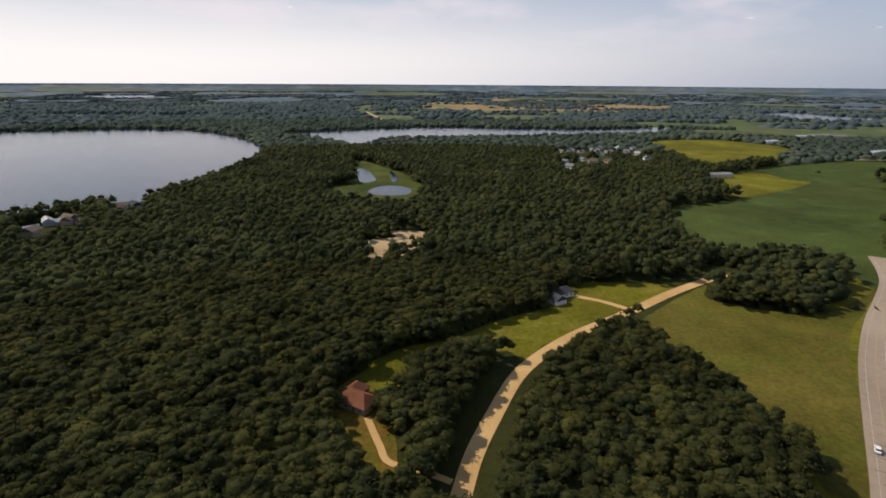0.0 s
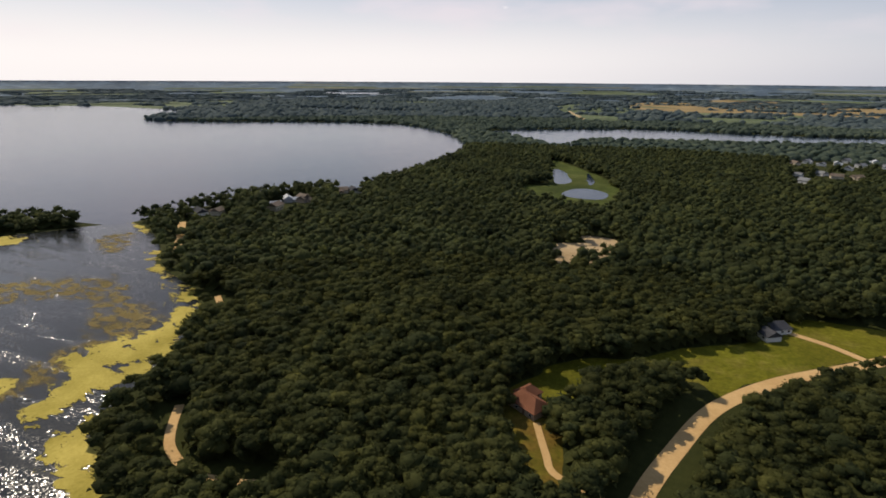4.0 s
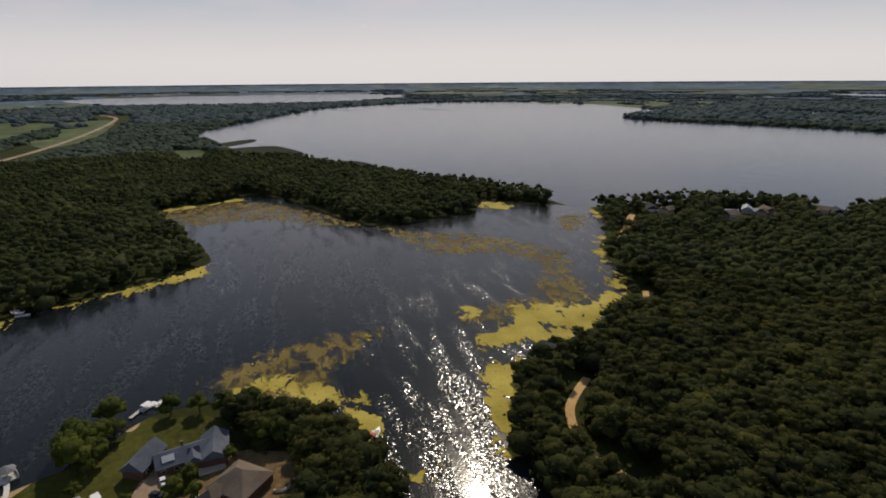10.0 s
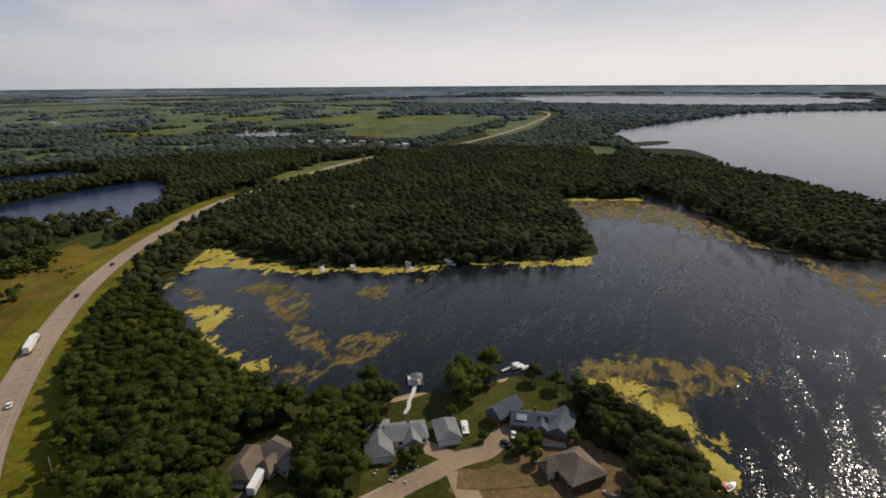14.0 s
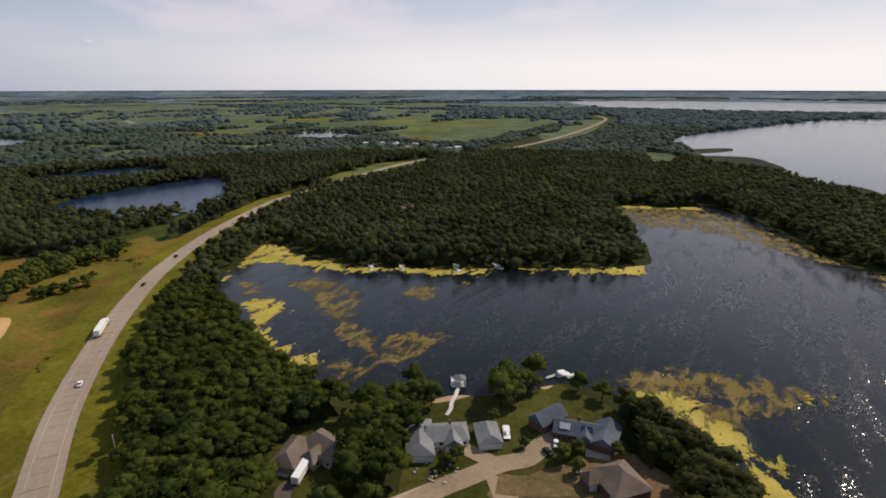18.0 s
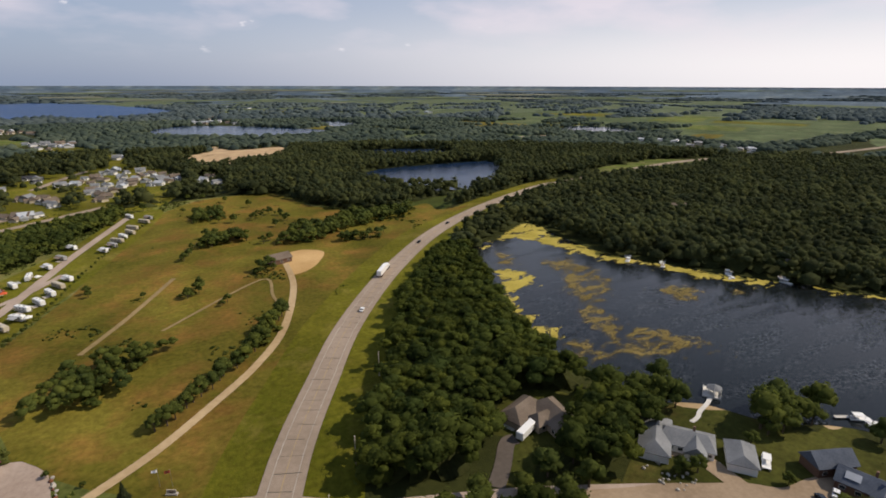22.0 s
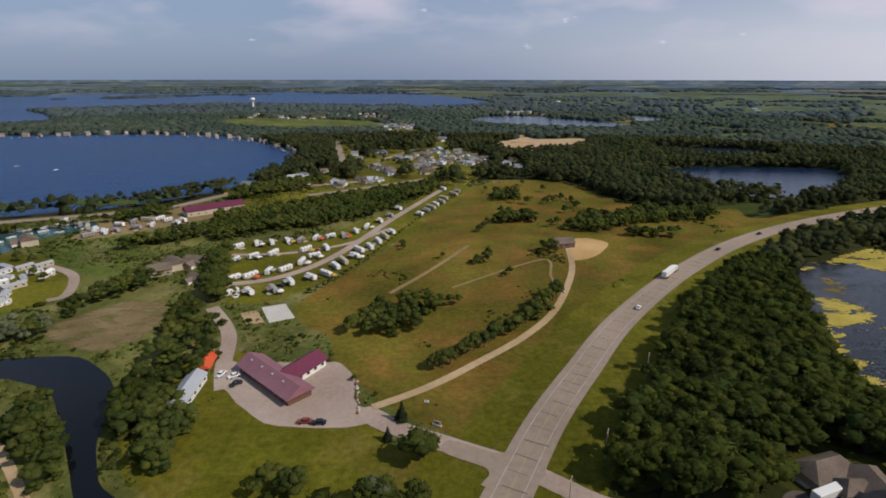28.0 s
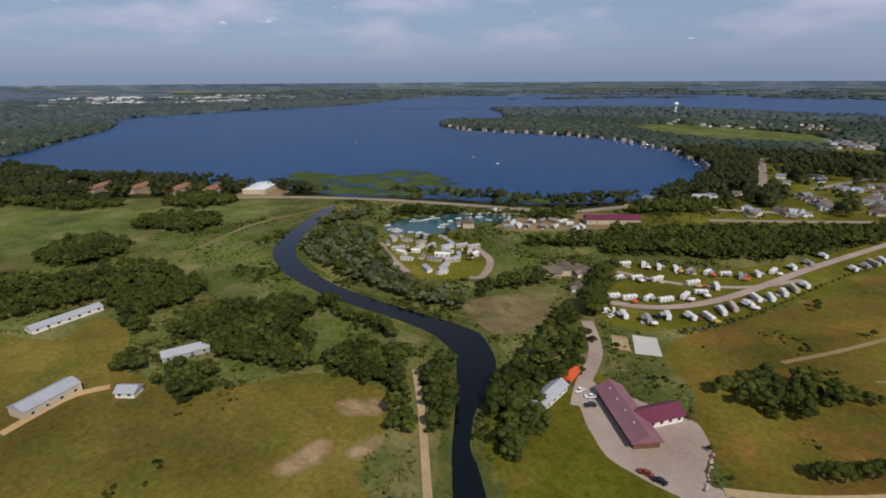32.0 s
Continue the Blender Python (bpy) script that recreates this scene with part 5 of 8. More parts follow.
# roads
ROADS = [("gravel_road", GRAVEL_ROAD, 6.5, M_GRAVEL, "tan gravel road"), ("house_drive", HOUSE_DRIVE, 4, M_GRAVEL, "gravel drive"),
         ("side_road", SIDE_ROAD, 6.5, M_DRIVE, "worn asphalt side road"), ("cul_drive", CUL_DRIVE, 7.5, M_TAN_DRIVE, "worn tan asphalt lane"), ("cul_spur", CUL_SPUR, 7.5, M_TAN_DRIVE, "worn tan asphalt lane"), ("village_lane", VILLAGE_LANE, 8, M_ASPHALT, "pale village lane"), ("village_row", VILLAGE_ROW, 8, M_ASPHALT, "pale village lane"), ("shore_row", SHORE_ROW, 8, M_GRAVEL, "sandy shore lane"),
         ("grey_drive", GREY_DRIVE, 6, M_TAN_DRIVE, "concrete house drive"), ("lodge_drive", LODGE_DRIVE, 9, M_EARTH, "sandy drive"),
         ("shed_track", SHED_TRACK, 3.5, M_SAND, "sandy field track"), ("motel_road", MOTEL_ROAD, 7, M_DRIVE, "worn asphalt entry road"),
         ("rv_road", RV_ROAD, 6, M_DRIVE, "worn asphalt lane"), ("rv_lane_b", RV_LANE_B, 4, M_DRIVE, "worn camp lane"), ("rv_lane", RV_LANE, 5.5, M_DRIVE, "gravel camp lane"),
         ("trail", TRAIL, 2.8, M_SAND, "gravel trail along the river"), ("causeway", CAUSEWAY, 10, M_ASPHALT, "pale causeway road"),
         ("village_street", VILLAGE_STREET, 9, M_ASPHALT, "pale village street"), ("shore_lane", SHORE_LANE, 3.5, M_GRAVEL, "sandy shore lane"),
         ("farm_lane", FARM_LANE, 4, M_GRAVEL, "sandy farm lane"), ("far_track", FAR_TRACK, 12, M_SAND, "pale straight field track"),
         ("corn_road", CORN_ROAD, 8, M_ASPHALT, "pale road between crops"), ("track_gap", TRACK_GAP, 3.5, M_GRAVEL, "sandy lane in woods"),
         ("tan_drive", TAN_DRIVE, 5, M_DARK_DRIVE, "worn asphalt house drive"), ("brown_drive", BROWN_DRIVE, 2.6, M_GRAVEL, "sandy drive in woods"), ("lake_road", LAKE_ROAD, 6, M_GRAVEL, "sandy lane to the lake"),
         ("foot_path", FOOT_PATH, 2.5, M_SCAR, "worn foot path in grass"), ("levee_path", LEVEE_PATH, 2.5, M_SCAR, "pale path on a levee"), ("field_path", GOLF_PATH, 1.6, M_SCAR, "worn path in grass"),
         ("highway_spur", HIGHWAY_SPUR, 10, M_ASPHALT, "far road in woods"), ("loop_road", LOOP_ROAD, 5, M_DRIVE, "worn park lane"), ("loop_east", LOOP_EAST, 5, M_DRIVE, "worn park lane")]
for i, (name, points, width, mat, label) in enumerate(ROADS):
    tagged(strip(name, points, width, 0.16 + 0.003 * i, mat), label, "road", kind="structure")
highway = tagged(strip("highway", HIGHWAY, 12.4, 0.25, M_ASPHALT, shift=-1.0), "pale worn two-lane highway with shoulders", "road", kind="structure")
junction = patch("junction", JUNCTION, 0.245, M_ASPHALT, "worn asphalt where the entry road meets the highway", "road", rough=0.0)
verge = tagged(strip("verge", HIGHWAY[:22], 44, 0.012, M_GRASS), "mown grass verge along the highway", "grass", kind="structure")

# ---- woods ----
OPEN = [smooth_line(p, True, 4) for n, p, *_ in WATERS + FIELDS if n not in ("crop_field", "village_ground", "resort_ground")]
BAY_EDGE = [smooth_line(BAY_LAKE + BAY_LAKE[:1], False, 3)]
HELD_BACK = [smooth_line(p, True, 4) for n, p, *_ in WATERS + FIELDS if n in ("bay_lake", "cove", "yard", "hay_field", "corn_field")]
VILLAGE = [smooth_line(p, True, 4) for p in (VILLAGE_GROUND, RESORT_GROUND)]
FARMED = [smooth_line(p, True, 4) for n, p, *_ in FIELDS if n == "crop_field"] + [np.array(p) for p in STRIPS]
LINES = [(smooth_line(p, False, 4), w / 2 + {"gravel_road": 8.5, "brown_drive": 0.0, "shore_lane": 6.0, "track_gap": 6.0}.get(n, 4.0)) for n, p, w, *_ in ROADS] + [(smooth_line(HIGHWAY, False, 4), 21.0), (smooth_line([q for q in HIGHWAY if q[1] < 0 and math.hypot(*q) > 1000], False, 4), 55.0)]


BUILT = VILLAGE_HOUSES + VILLAGE_HOUSES_B + NORTH_HOUSES + NORTH_FARMS + SHORE_HOUSES + WORKS + LAKE_HOUSES + VALLEY_HOUSES + VILLAGE_MORE + VILLAGE_FAR + [(665, -178), (628, -205), (588, -232), (559, -256), (526, -292), (177, -410)]


def free_of_open(x, y):
    ok = np.ones(len(x), bool)
    for poly in OPEN:
        ok &= ~inside(poly, x, y)
    for poly in HELD_BACK:
        ok &= ~inside(poly, x * 1.045, y * 1.045)
    for poly in BAY_EDGE:
        ok &= ~near_line(poly, x, y, 3.4)
    farmed = np.zeros(len(x), bool)
    for poly in FARMED:
        farmed |= inside(poly, x, y)
    rows = np.array([noise.noise(Vector((a / 260, b / 90, 4.0))) if f else 0.0 for a, b, f in zip(x, y, farmed)])
    ok &= ~(farmed & (rows < 0.2))
    built = np.zeros(len(x), bool)
    for poly in VILLAGE:
        built |= inside(poly, x, y)
    rows = np.array([noise.noise(Vector((a / 22, b / 22, 9.0))) if f else 0.0 for a, b, f in zip(x, y, built)])
    ok &= ~(built & (rows < -0.06))
    for bx, by in BUILT:
        ok &= ~near_line(np.array([(bx * 1.01, by * 1.01), (bx * 0.91, by * 0.91)]), x, y, 10.0)
    for line, reach in LINES:
        ok &= ~near_line(line, x, y, reach)
    return ok


def crown_template(seed, level, lump, tufts, spray=0.6):
    """A leafy crown of unit radius about its middle: a lumpy shell with leaf tufts that stand out."""
    rnd = random.Random(seed)
    bm = bmesh.new()
    bmesh.ops.create_icosphere(bm, subdivisions=level, radius=1.0)
    off = Vector((rnd.uniform(-9, 9), rnd.uniform(-9, 9), seed * 3.7))
    for v in bm.verts:
        d = v.co.normalized()
        k = 1 + lump * (noise.noise(d * 1.6 + off) + 0.9 * noise.noise(d * 3.7 + off) + 0.6 * noise.noise(d * 9 + off))
        v.co = d * k
        v.co.z *= 0.8 if v.co.z > 0 else 0.6
    bmesh.ops.delete(bm, geom=[v for v in bm.verts if v.co.z < -0.45], context="VERTS")
    bm.verts.ensure_lookup_table()
    verts = [tuple(v.co) for v in bm.verts]
    faces = [tuple(v.index for v in f.verts) for f in bm.faces]
    bm.free()
    base = len(verts)
    for _ in range(tufts):
        d = Vector((rnd.gauss(0, 1), rnd.gauss(0, 1), rnd.gauss(0.35, 0.8))).normalized()
        k = 1 + lump * (noise.noise(d * 1.6 + off) + 0.7 * noise.noise(d * 3.7 + off))
        c = Vector((d.x * k, d.y * k, d.z * k * (0.85 if d.z > 0 else 0.6)))
        for a in range(1):
            q = [c + Vector((rnd.uniform(-1, 1), rnd.uniform(-1, 1), rnd.uniform(-0.6, 1))) * rnd.uniform(0.15, 0.4) * spray for _ in range(3)]
            i = len(verts)
            verts += [tuple(v) for v in q]
            faces.append((i, i + 1, i + 2))
    return np.array(verts), np.array(faces), base


def lobed_template(seed, lobes, tufts, tall=0.85):
    """A billowing crown: rounded leafy lobes heaped about one middle, with small sprays of leaves standing out."""
    rnd = random.Random(seed)
    verts, faces = [], []
    for k in range(lobes):
        v, f, _ = crown_template(seed * 17 + k, 1, 0.42, tufts // lobes, 1.15)
        ring = 0 if k == 0 else 1 + (k > (lobes * 2) // 3)
        a = 2.4 * k + rnd.uniform(-0.4, 0.4)
        r = (0.0, rnd.uniform(0.5, 0.72), rnd.uniform(0.2, 0.42))[ring]
        z = (0.42, rnd.uniform(-0.3, 0.1), rnd.uniform(0.15, 0.4))[ring]
        faces.append(f + sum(len(q) for q in verts))
        verts.append(v * rnd.uniform(0.38, 0.56) * np.array([1, 1, tall]) + np.array([r * math.cos(a), r * math.sin(a), z]))
    return np.concatenate(verts), np.concatenate(faces), 0


def canopy(name, places, templates, material, label):
    """One mesh of many crowns. places: rows of x, y, z, radius, height scale, turn."""
    rnd = np.random.RandomState(5)
    pick = rnd.randint(0, len(templates), len(places))
    own = np.clip(rnd.normal(0.42, 0.22, len(places)), 0, 1)
    vs, fs, tones, count = [], [], [], 0
    for k, (v, f, _) in enumerate(templates):
        sel = places[pick == k]
        if not len(sel):
            continue
        c, s = np.cos(sel[:, 5]), np.sin(sel[:, 5])
        x = (v[None, :, 0] * c[:, None] - v[None, :, 1] * s[:, None]) * sel[:, 3:4] + sel[:, 0:1]
        y = (v[None, :, 0] * s[:, None] + v[None, :, 1] * c[:, None]) * sel[:, 3:4] + sel[:, 1:2]
        z = v[None, :, 2] * sel[:, 4:5] + sel[:, 2:3]
        vs.append(np.stack([x, y, z], -1).reshape(-1, 3))
        fs.append((f[None] + (np.arange(len(sel)) * len(v))[:, None, None] + count).reshape(-1, 3))
        tones.append(np.repeat(own[pick == k], len(v)))
        count += len(v) * len(sel)
    vs, fs = np.concatenate(vs), np.concatenate(fs)
    me = bpy.data.meshes.new(name)
    me.vertices.add(len(vs)), me.loops.add(fs.size), me.polygons.add(len(fs))
    me.vertices.foreach_set("co", vs.ravel())
    me.loops.foreach_set("vertex_index", fs.ravel().astype(np.int32))
    me.polygons.foreach_set("loop_start", np.arange(0, fs.size, 3, dtype=np.int32))
    me.polygons.foreach_set("use_smooth", np.ones(len(fs), bool))
    me.attributes.new("tone", "FLOAT", "POINT").data.foreach_set("value", np.concatenate(tones))
    me.update(calc_edges=True)
    me.materials.append(material)
    return tagged(new(name, me), label, "forest", kind="stuff")


def scatter(r0, r1, step, seed, keep=1.0):
    rnd = np.random.RandomState(seed)
    g = np.arange(-r1, r1, step)
    x, y = (a.ravel() for a in np.meshgrid(g, g))
    x, y = x + rnd.uniform(-0.45, 0.45, x.size) * step, y + rnd.uniform(-0.45, 0.45, x.size) * step
    d = np.hypot(x, y)
    yaw = np.degrees(np.arctan2(-x, y)) % 360
    ok = (d >= r0) & (d < r1) & (rnd.rand(x.size) < keep) & ~((yaw > 266) & (yaw < 320) & (d > 160) & (rnd.rand(x.size) < 0.9))
    x, y = x[ok], y[ok]
    ok = free_of_open(x, y)
    return x[ok], y[ok], rnd


def wood(name, r0, r1, step, seed, templates, material, label, radius, height):
    x, y, rnd = scatter(r0, r1, step, seed)
    n = len(x)
    big = np.array([0.8 + 0.5 * noise.noise(Vector((a / 70, b / 70, 1.0))) for a, b in zip(x, y)])
    rad = np.exp(rnd.normal(-0.06, 0.34, n)) * radius * (0.85 + 0.3 * big)
    top = rnd.uniform(0.86, 1.12, n) * height * (0.68 + 0.45 * big)
    bx, by, bz, k = bowl(x, y)
    squash = rnd.uniform(0.8, 1.15, n) * rad
    place = np.stack([bx, by, bz + (top - 0.85 * squash) * k, rad * k, squash * k, rnd.uniform(0, 6.28, n)], 1)
    if name == "forest_near":
        yaw = np.degrees(np.arctan2(-x, y)) % 360
        # trees in this sector take a greener, paler leaf colour
        west_side = (yaw > 112) & (yaw < 200)
        canopy("forest_west", place[west_side], templates, M_CANOPY_WEST, "dense green broadleaf wood beside the highway")
        place = place[~west_side]
    return canopy(name, place, templates, material, label)


T_NEAR = [lobed_template(s, 8, 250) for s in range(8)]
T_COPSE = [lobed_template(s + 50, 6, 110) for s in range(6)]
T_MID = [lobed_template(s + 20, 3, 42, 1.0) for s in range(6)]
T_FAR = [crown_template(s + 40, 1, 0.4, 0) for s in range(4)]
wood("forest_near", 60, 330, 5.2, 1, T_NEAR, M_CANOPY, "dense broadleaf wood, dark olive green", 4.2, 11.5)
wood("forest_mid", 330, 950, 7.4, 2, T_MID, M_CANOPY_MID, "dense broadleaf wood in the middle distance", 5.8, 12.5)
wood("forest_far", 950, 1700, 14.0, 3, T_FAR, M_CANOPY_FAR_HAZE, "far woods", 8.0, 9.5)
wood("forest_farthest", 1700, 3000, 26.0, 4, T_FAR, M_CANOPY_RIM_HAZE, "farthest woods, leaf colour paled for haze", 15.0, 13.0)

def gap_sheet(name, r0, r1, cell, material, low, high):
    """A leafy sheet added below the crowns to lighten the dark gaps between them; it comes down to the ground at the
    edge of a wood.
    """
    g = np.arange(-r1, r1 + cell, cell)
    gx, gy = np.meshgrid(g, g)
    d = np.hypot(gx, gy)
    ok = (d >= r0) & (d < r1)
    ok[ok] = free_of_open(gx[ok], gy[ok])
    pad = np.pad(ok, 1)
    rim_in = ok & pad[:-2, 1:-1] & pad[2:, 1:-1] & pad[1:-1, :-2] & pad[1:-1, 2:]
    pad = np.pad(rim_in, 1)
    deep = rim_in & pad[:-2, 1:-1] & pad[2:, 1:-1] & pad[1:-1, :-2] & pad[1:-1, 2:]
    rows, cols = np.nonzero(ok[:-1, :-1] & ok[1:, :-1] & ok[:-1, 1:] & ok[1:, 1:])
    w = gx.shape[1]
    quads = np.stack([rows * w + cols, rows * w + cols + 1, (rows + 1) * w + cols + 1, (rows + 1) * w + cols], 1)
    keep, quads = np.unique(quads, return_inverse=True)
    rnd = np.random.RandomState(2)
    up = np.where(deep, rnd.uniform(low, high, gx.shape), np.where(rim_in, rnd.uniform(1.2, 3.0, gx.shape), 0.3)).ravel()[keep]
    shake = rnd.uniform(-0.3, 0.3, (2, len(keep))) * cell
    ob = mesh_object(name, np.stack([gx.ravel()[keep] + shake[0], gy.ravel()[keep] + shake[1], up], 1).tolist(), quads.reshape(-1, 4).tolist(), material, True)
    ob.data.attributes.new("tone", "FLOAT", "POINT").data.foreach_set("value", rnd.uniform(0.25, 0.6, len(keep)))
    tagged(ob, "added leafy sheet that lightens the gaps between the trees of a wood", "undergrowth", kind="stuff")


gap_sheet("undergrowth", 60, 330, 3.4, M_CANOPY, 5.5, 8.5)
gap_sheet("undergrowth", 330, 950, 7.0, M_CANOPY_MID, 6.0, 9.0)

# woodlots and hedgerows out to the skyline
rnd_rim = np.random.RandomState(31)
rim_yaw, rim_d = rnd_rim.uniform(0, 2 * math.pi, 2600), 2950 * np.exp(rnd_rim.uniform(0, 0.8, 2600))
rim = []
for yaw, d in zip(rim_yaw, rim_d):
    if noise.noise(Vector((math.sin(yaw) * 5, math.cos(yaw) * 5, d / 1400))) < -0.12:
        continue
    across, deep = rnd_rim.randint(2, 9), rnd_rim.uniform(-0.5, 0.5)
    for q in range(across):
        rim.append((-d * math.sin(yaw) + math.cos(yaw) * 45 * q, d * math.cos(yaw) + math.sin(yaw) * 45 * q + deep * 30 * q, rnd_rim.uniform(24, 46), rnd_rim.uniform(7, 11)))
rim = np.array(rim)
rim_ok = np.ones(len(rim), bool)
for poly in [smooth_line(p, True, 4) for _, p, *_ in WATERS] + [np.array(p) for p in STRIPS]:
    rim_ok &= ~inside(poly, rim[:, 0], rim[:, 1])
rim = rim[rim_ok]
bx, by, bz, k = bowl(rim[:, 0], rim[:, 1])
canopy("forest_skyline", np.stack([bx, by, bz + 2 * k, rim[:, 2] * k, rim[:, 3] * k, rnd_rim.uniform(0, 6.28, len(rim))], 1), T_FAR, M_CANOPY_RIM_HAZE, "woodlots and hedgerows towards the skyline")

# ---- algae on the bay ----
def algae(name, outlines, z, material, label, cell=2.5, within=BAY_LAKE, category="algae"):
    """Soft-edged patches: a sheet whose cover fades out over the outlines."""
    every = np.concatenate([np.array(o, float) for o in outlines])
    (x0, y0), (x1, y1) = every.min(0) - 8, every.max(0) + 8
    xs, ys = np.arange(x0, x1, cell), np.arange(y0, y1, cell)
    gx, gy = np.meshgrid(xs, ys)
    cover = np.zeros(gx.size)
    for o in outlines:
        cover[inside(smooth_line(o, True, 3), gx.ravel(), gy.ravel())] = 1.0
    bay = np.ones(gx.shape, bool)
    if within:
        bay = (inside(smooth_line(within, True, 4), gx.ravel(), gy.ravel()) | inside(smooth_line(COVE_END, True, 4), gx.ravel(), gy.ravel())).reshape(gx.shape)
    cover = cover.reshape(gx.shape)
    for _ in range(5):
        pad = np.pad(cover, 1, mode="edge")
        cover = (pad[1:-1, 1:-1] * 2 + pad[:-2, 1:-1] + pad[2:, 1:-1] + pad[1:-1, :-2] + pad[1:-1, 2:]) / 6
    use = (cover[:-1, :-1] > 0.03) & bay[:-1, :-1]
    rows, cols = np.nonzero(use)
    w = gx.shape[1]
    quads = np.stack([rows * w + cols, rows * w + cols + 1, (rows + 1) * w + cols + 1, (rows + 1) * w + cols], 1)
    keep, quads = np.unique(quads, return_inverse=True)
    quads = quads.reshape(-1, 4)
    verts = np.stack([gx.ravel()[keep], gy.ravel()[keep], np.full(len(keep), z)], 1)
    ob = mesh_object(name, verts.tolist(), quads.tolist(), material)
    at = ob.data.attributes.new("cover", "FLOAT", "POINT")
    at.data.foreach_set("value", cover.ravel()[keep])
    return tagged(ob, label, category, kind="stuff")


algae("algae_mat", MATS, 0.24, M_MAT, "thick yellow-green algae mats on dark water")
algae("thin_algae", THIN_MATS, 0.22, M_THIN_MAT, "thin brownish algae drifting on dark water")
algae("algae_scraps", THIN_MATS, 0.23, M_SCRAP, "scraps of yellow algae among brown weed")
for outline in (SAND_SCAR_A, SAND_SCAR_B, SAND_SCAR_C):
    middle = np.mean(outline, axis=0)
    algae("bare_soil", [(middle + 1.25 * (np.array(outline) - middle)).tolist()], 0.12, M_SOFT_SCAR, "bare sandy soil in grass", 1.5, None, "soil")
algae("bare_soil", [DRY_MARSH], 0.12, M_DRY_REED, "dry trampled reeds and bare soil", 1.5, None, "soil")
for outline in (LAKE_REEDS, LAKE_REEDS_B):
    algae("reed_bed", [outline], 0.26, M_SOFT_REED, "ragged reed bed standing in the lake", 4.0, None, "reeds")
algae("sand_heap", [SAND_PIT], 0.3, M_SOFT_SAND, "ragged bare sand of a pit", 4.0, None, "sand")


# ---- trees in the open ----
def part(name, bm, material, parent, label=""):
    """Links a bmesh as one mesh object under a thing or part."""
    me = bpy.data.meshes.new(name)
    bm.to_mesh(me), bm.free()
    me.materials.append(material)
    ob = new(name, me)
    ob.parent = parent
    if label:
        ob["label"] = label
    return ob


def tree(seed, material, label, slim=1.0):
    """A broadleaf tree 8 m high: tapered trunk with limbs, and an uneven leafy crown."""
    rnd = random.Random(seed)
    root = new("tree")
    bm = bmesh.new()
    bmesh.ops.create_cone(bm, cap_ends=True, segments=7, radius1=0.24, radius2=0.1, depth=4.2, matrix=Matrix.Translation((0, 0, 2.1)))
    for k in range(4):
        a = k * 1.57 + rnd.uniform(-0.4, 0.4)
        bmesh.ops.create_cone(bm, cap_ends=False, segments=5, radius1=0.09, radius2=0.03, depth=2.6,
                              matrix=Matrix.Translation((0.75 * math.cos(a), 0.75 * math.sin(a), 3.7)) @ Matrix.Rotation(a, 4, "Z") @ Matrix.Rotation(0.75, 4, "Y"))
    part("trunk", bm, M_BARK, root)
    v, f, _ = lobed_template(seed + 60, 9, 230, 0.95)
    crown = mesh_object("crown", (v * np.array([2.9 * slim, 2.9 * slim, 3.5]) + np.array([0, 0, 4.7])).tolist(), f.tolist(), material, True)
    crown.data.attributes.new("tone", "FLOAT", "POINT").data.foreach_set("value", [rnd.uniform(0.2, 0.75)] * len(v))
    crown.parent = root
    return tagged(root, label, "tree", group="valley trees")


TREES = [tree(s, M_CANOPY_GREEN, "leafy green broadleaf tree in rough grass") for s in range(5)]
WILLOWS = [tree(s + 9, M_WILLOW, "silvery green willow beside the river") for s in range(2)]


def stand(kind, x, y, high, turn=0.0, wide=1.0):
    m = Matrix.LocRotScale((x, y, 0), Euler((0, 0, turn)), (high / 8 * wide, high / 8 * wide, high / 8))
    return copy_thing(kind, m)


rnd_t = random.Random(4)
RIVER_SIDE = [(smooth_line(p, False, 4), w) for n, p, w, *_ in ROADS if n in ('rv_road', 'rv_lane', 'trail', 'motel_road', 'shed_track', 'loop_road', 'loop_east')]
far_places, silver_places = [], []
RIVER_LINE = smooth_line(RIVER, True, 4)
count = 0
for k, outline in enumerate(COPSES):
    o = np.array(outline, float)
    low, high = o.min(0), o.max(0)
    silver = k in (10, 11, 12)
    step = 5.2
    for gx in np.arange(low[0], high[0], step):
        for gy in np.arange(low[1], high[1], step):
            x, y = gx + rnd_t.uniform(-2, 2), gy + rnd_t.uniform(-2, 2)
            if not inside(o, np.array([x]), np.array([y]))[0]:
                continue
            if any(near_line(l, np.array([x]), np.array([y]), w / 2 + 1.5)[0] for l, w in RIVER_SIDE):
                continue
            if inside(RIVER_LINE, np.array([x]), np.array([y]))[0]:
                continue
            tall = rnd_t.uniform(5.5, 9.5) if k != 14 else rnd_t.uniform(9, 13)
            if k in (10,):
                tall *= 0.5
            if math.hypot(x, y) < 330 and count < 80:
                stand(rnd_t.choice(WILLOWS if silver and rnd_t.random() < 0.7 else TREES), x, y, tall, rnd_t.uniform(0, 6.28), rnd_t.uniform(0.85, 1.25))
                count += 1
            else:
                (silver_places if silver and rnd_t.random() < 0.6 else far_places).append((x, y, tall * 0.62, tall * 0.42, tall * 0.42, rnd_t.uniform(0, 6.28)))
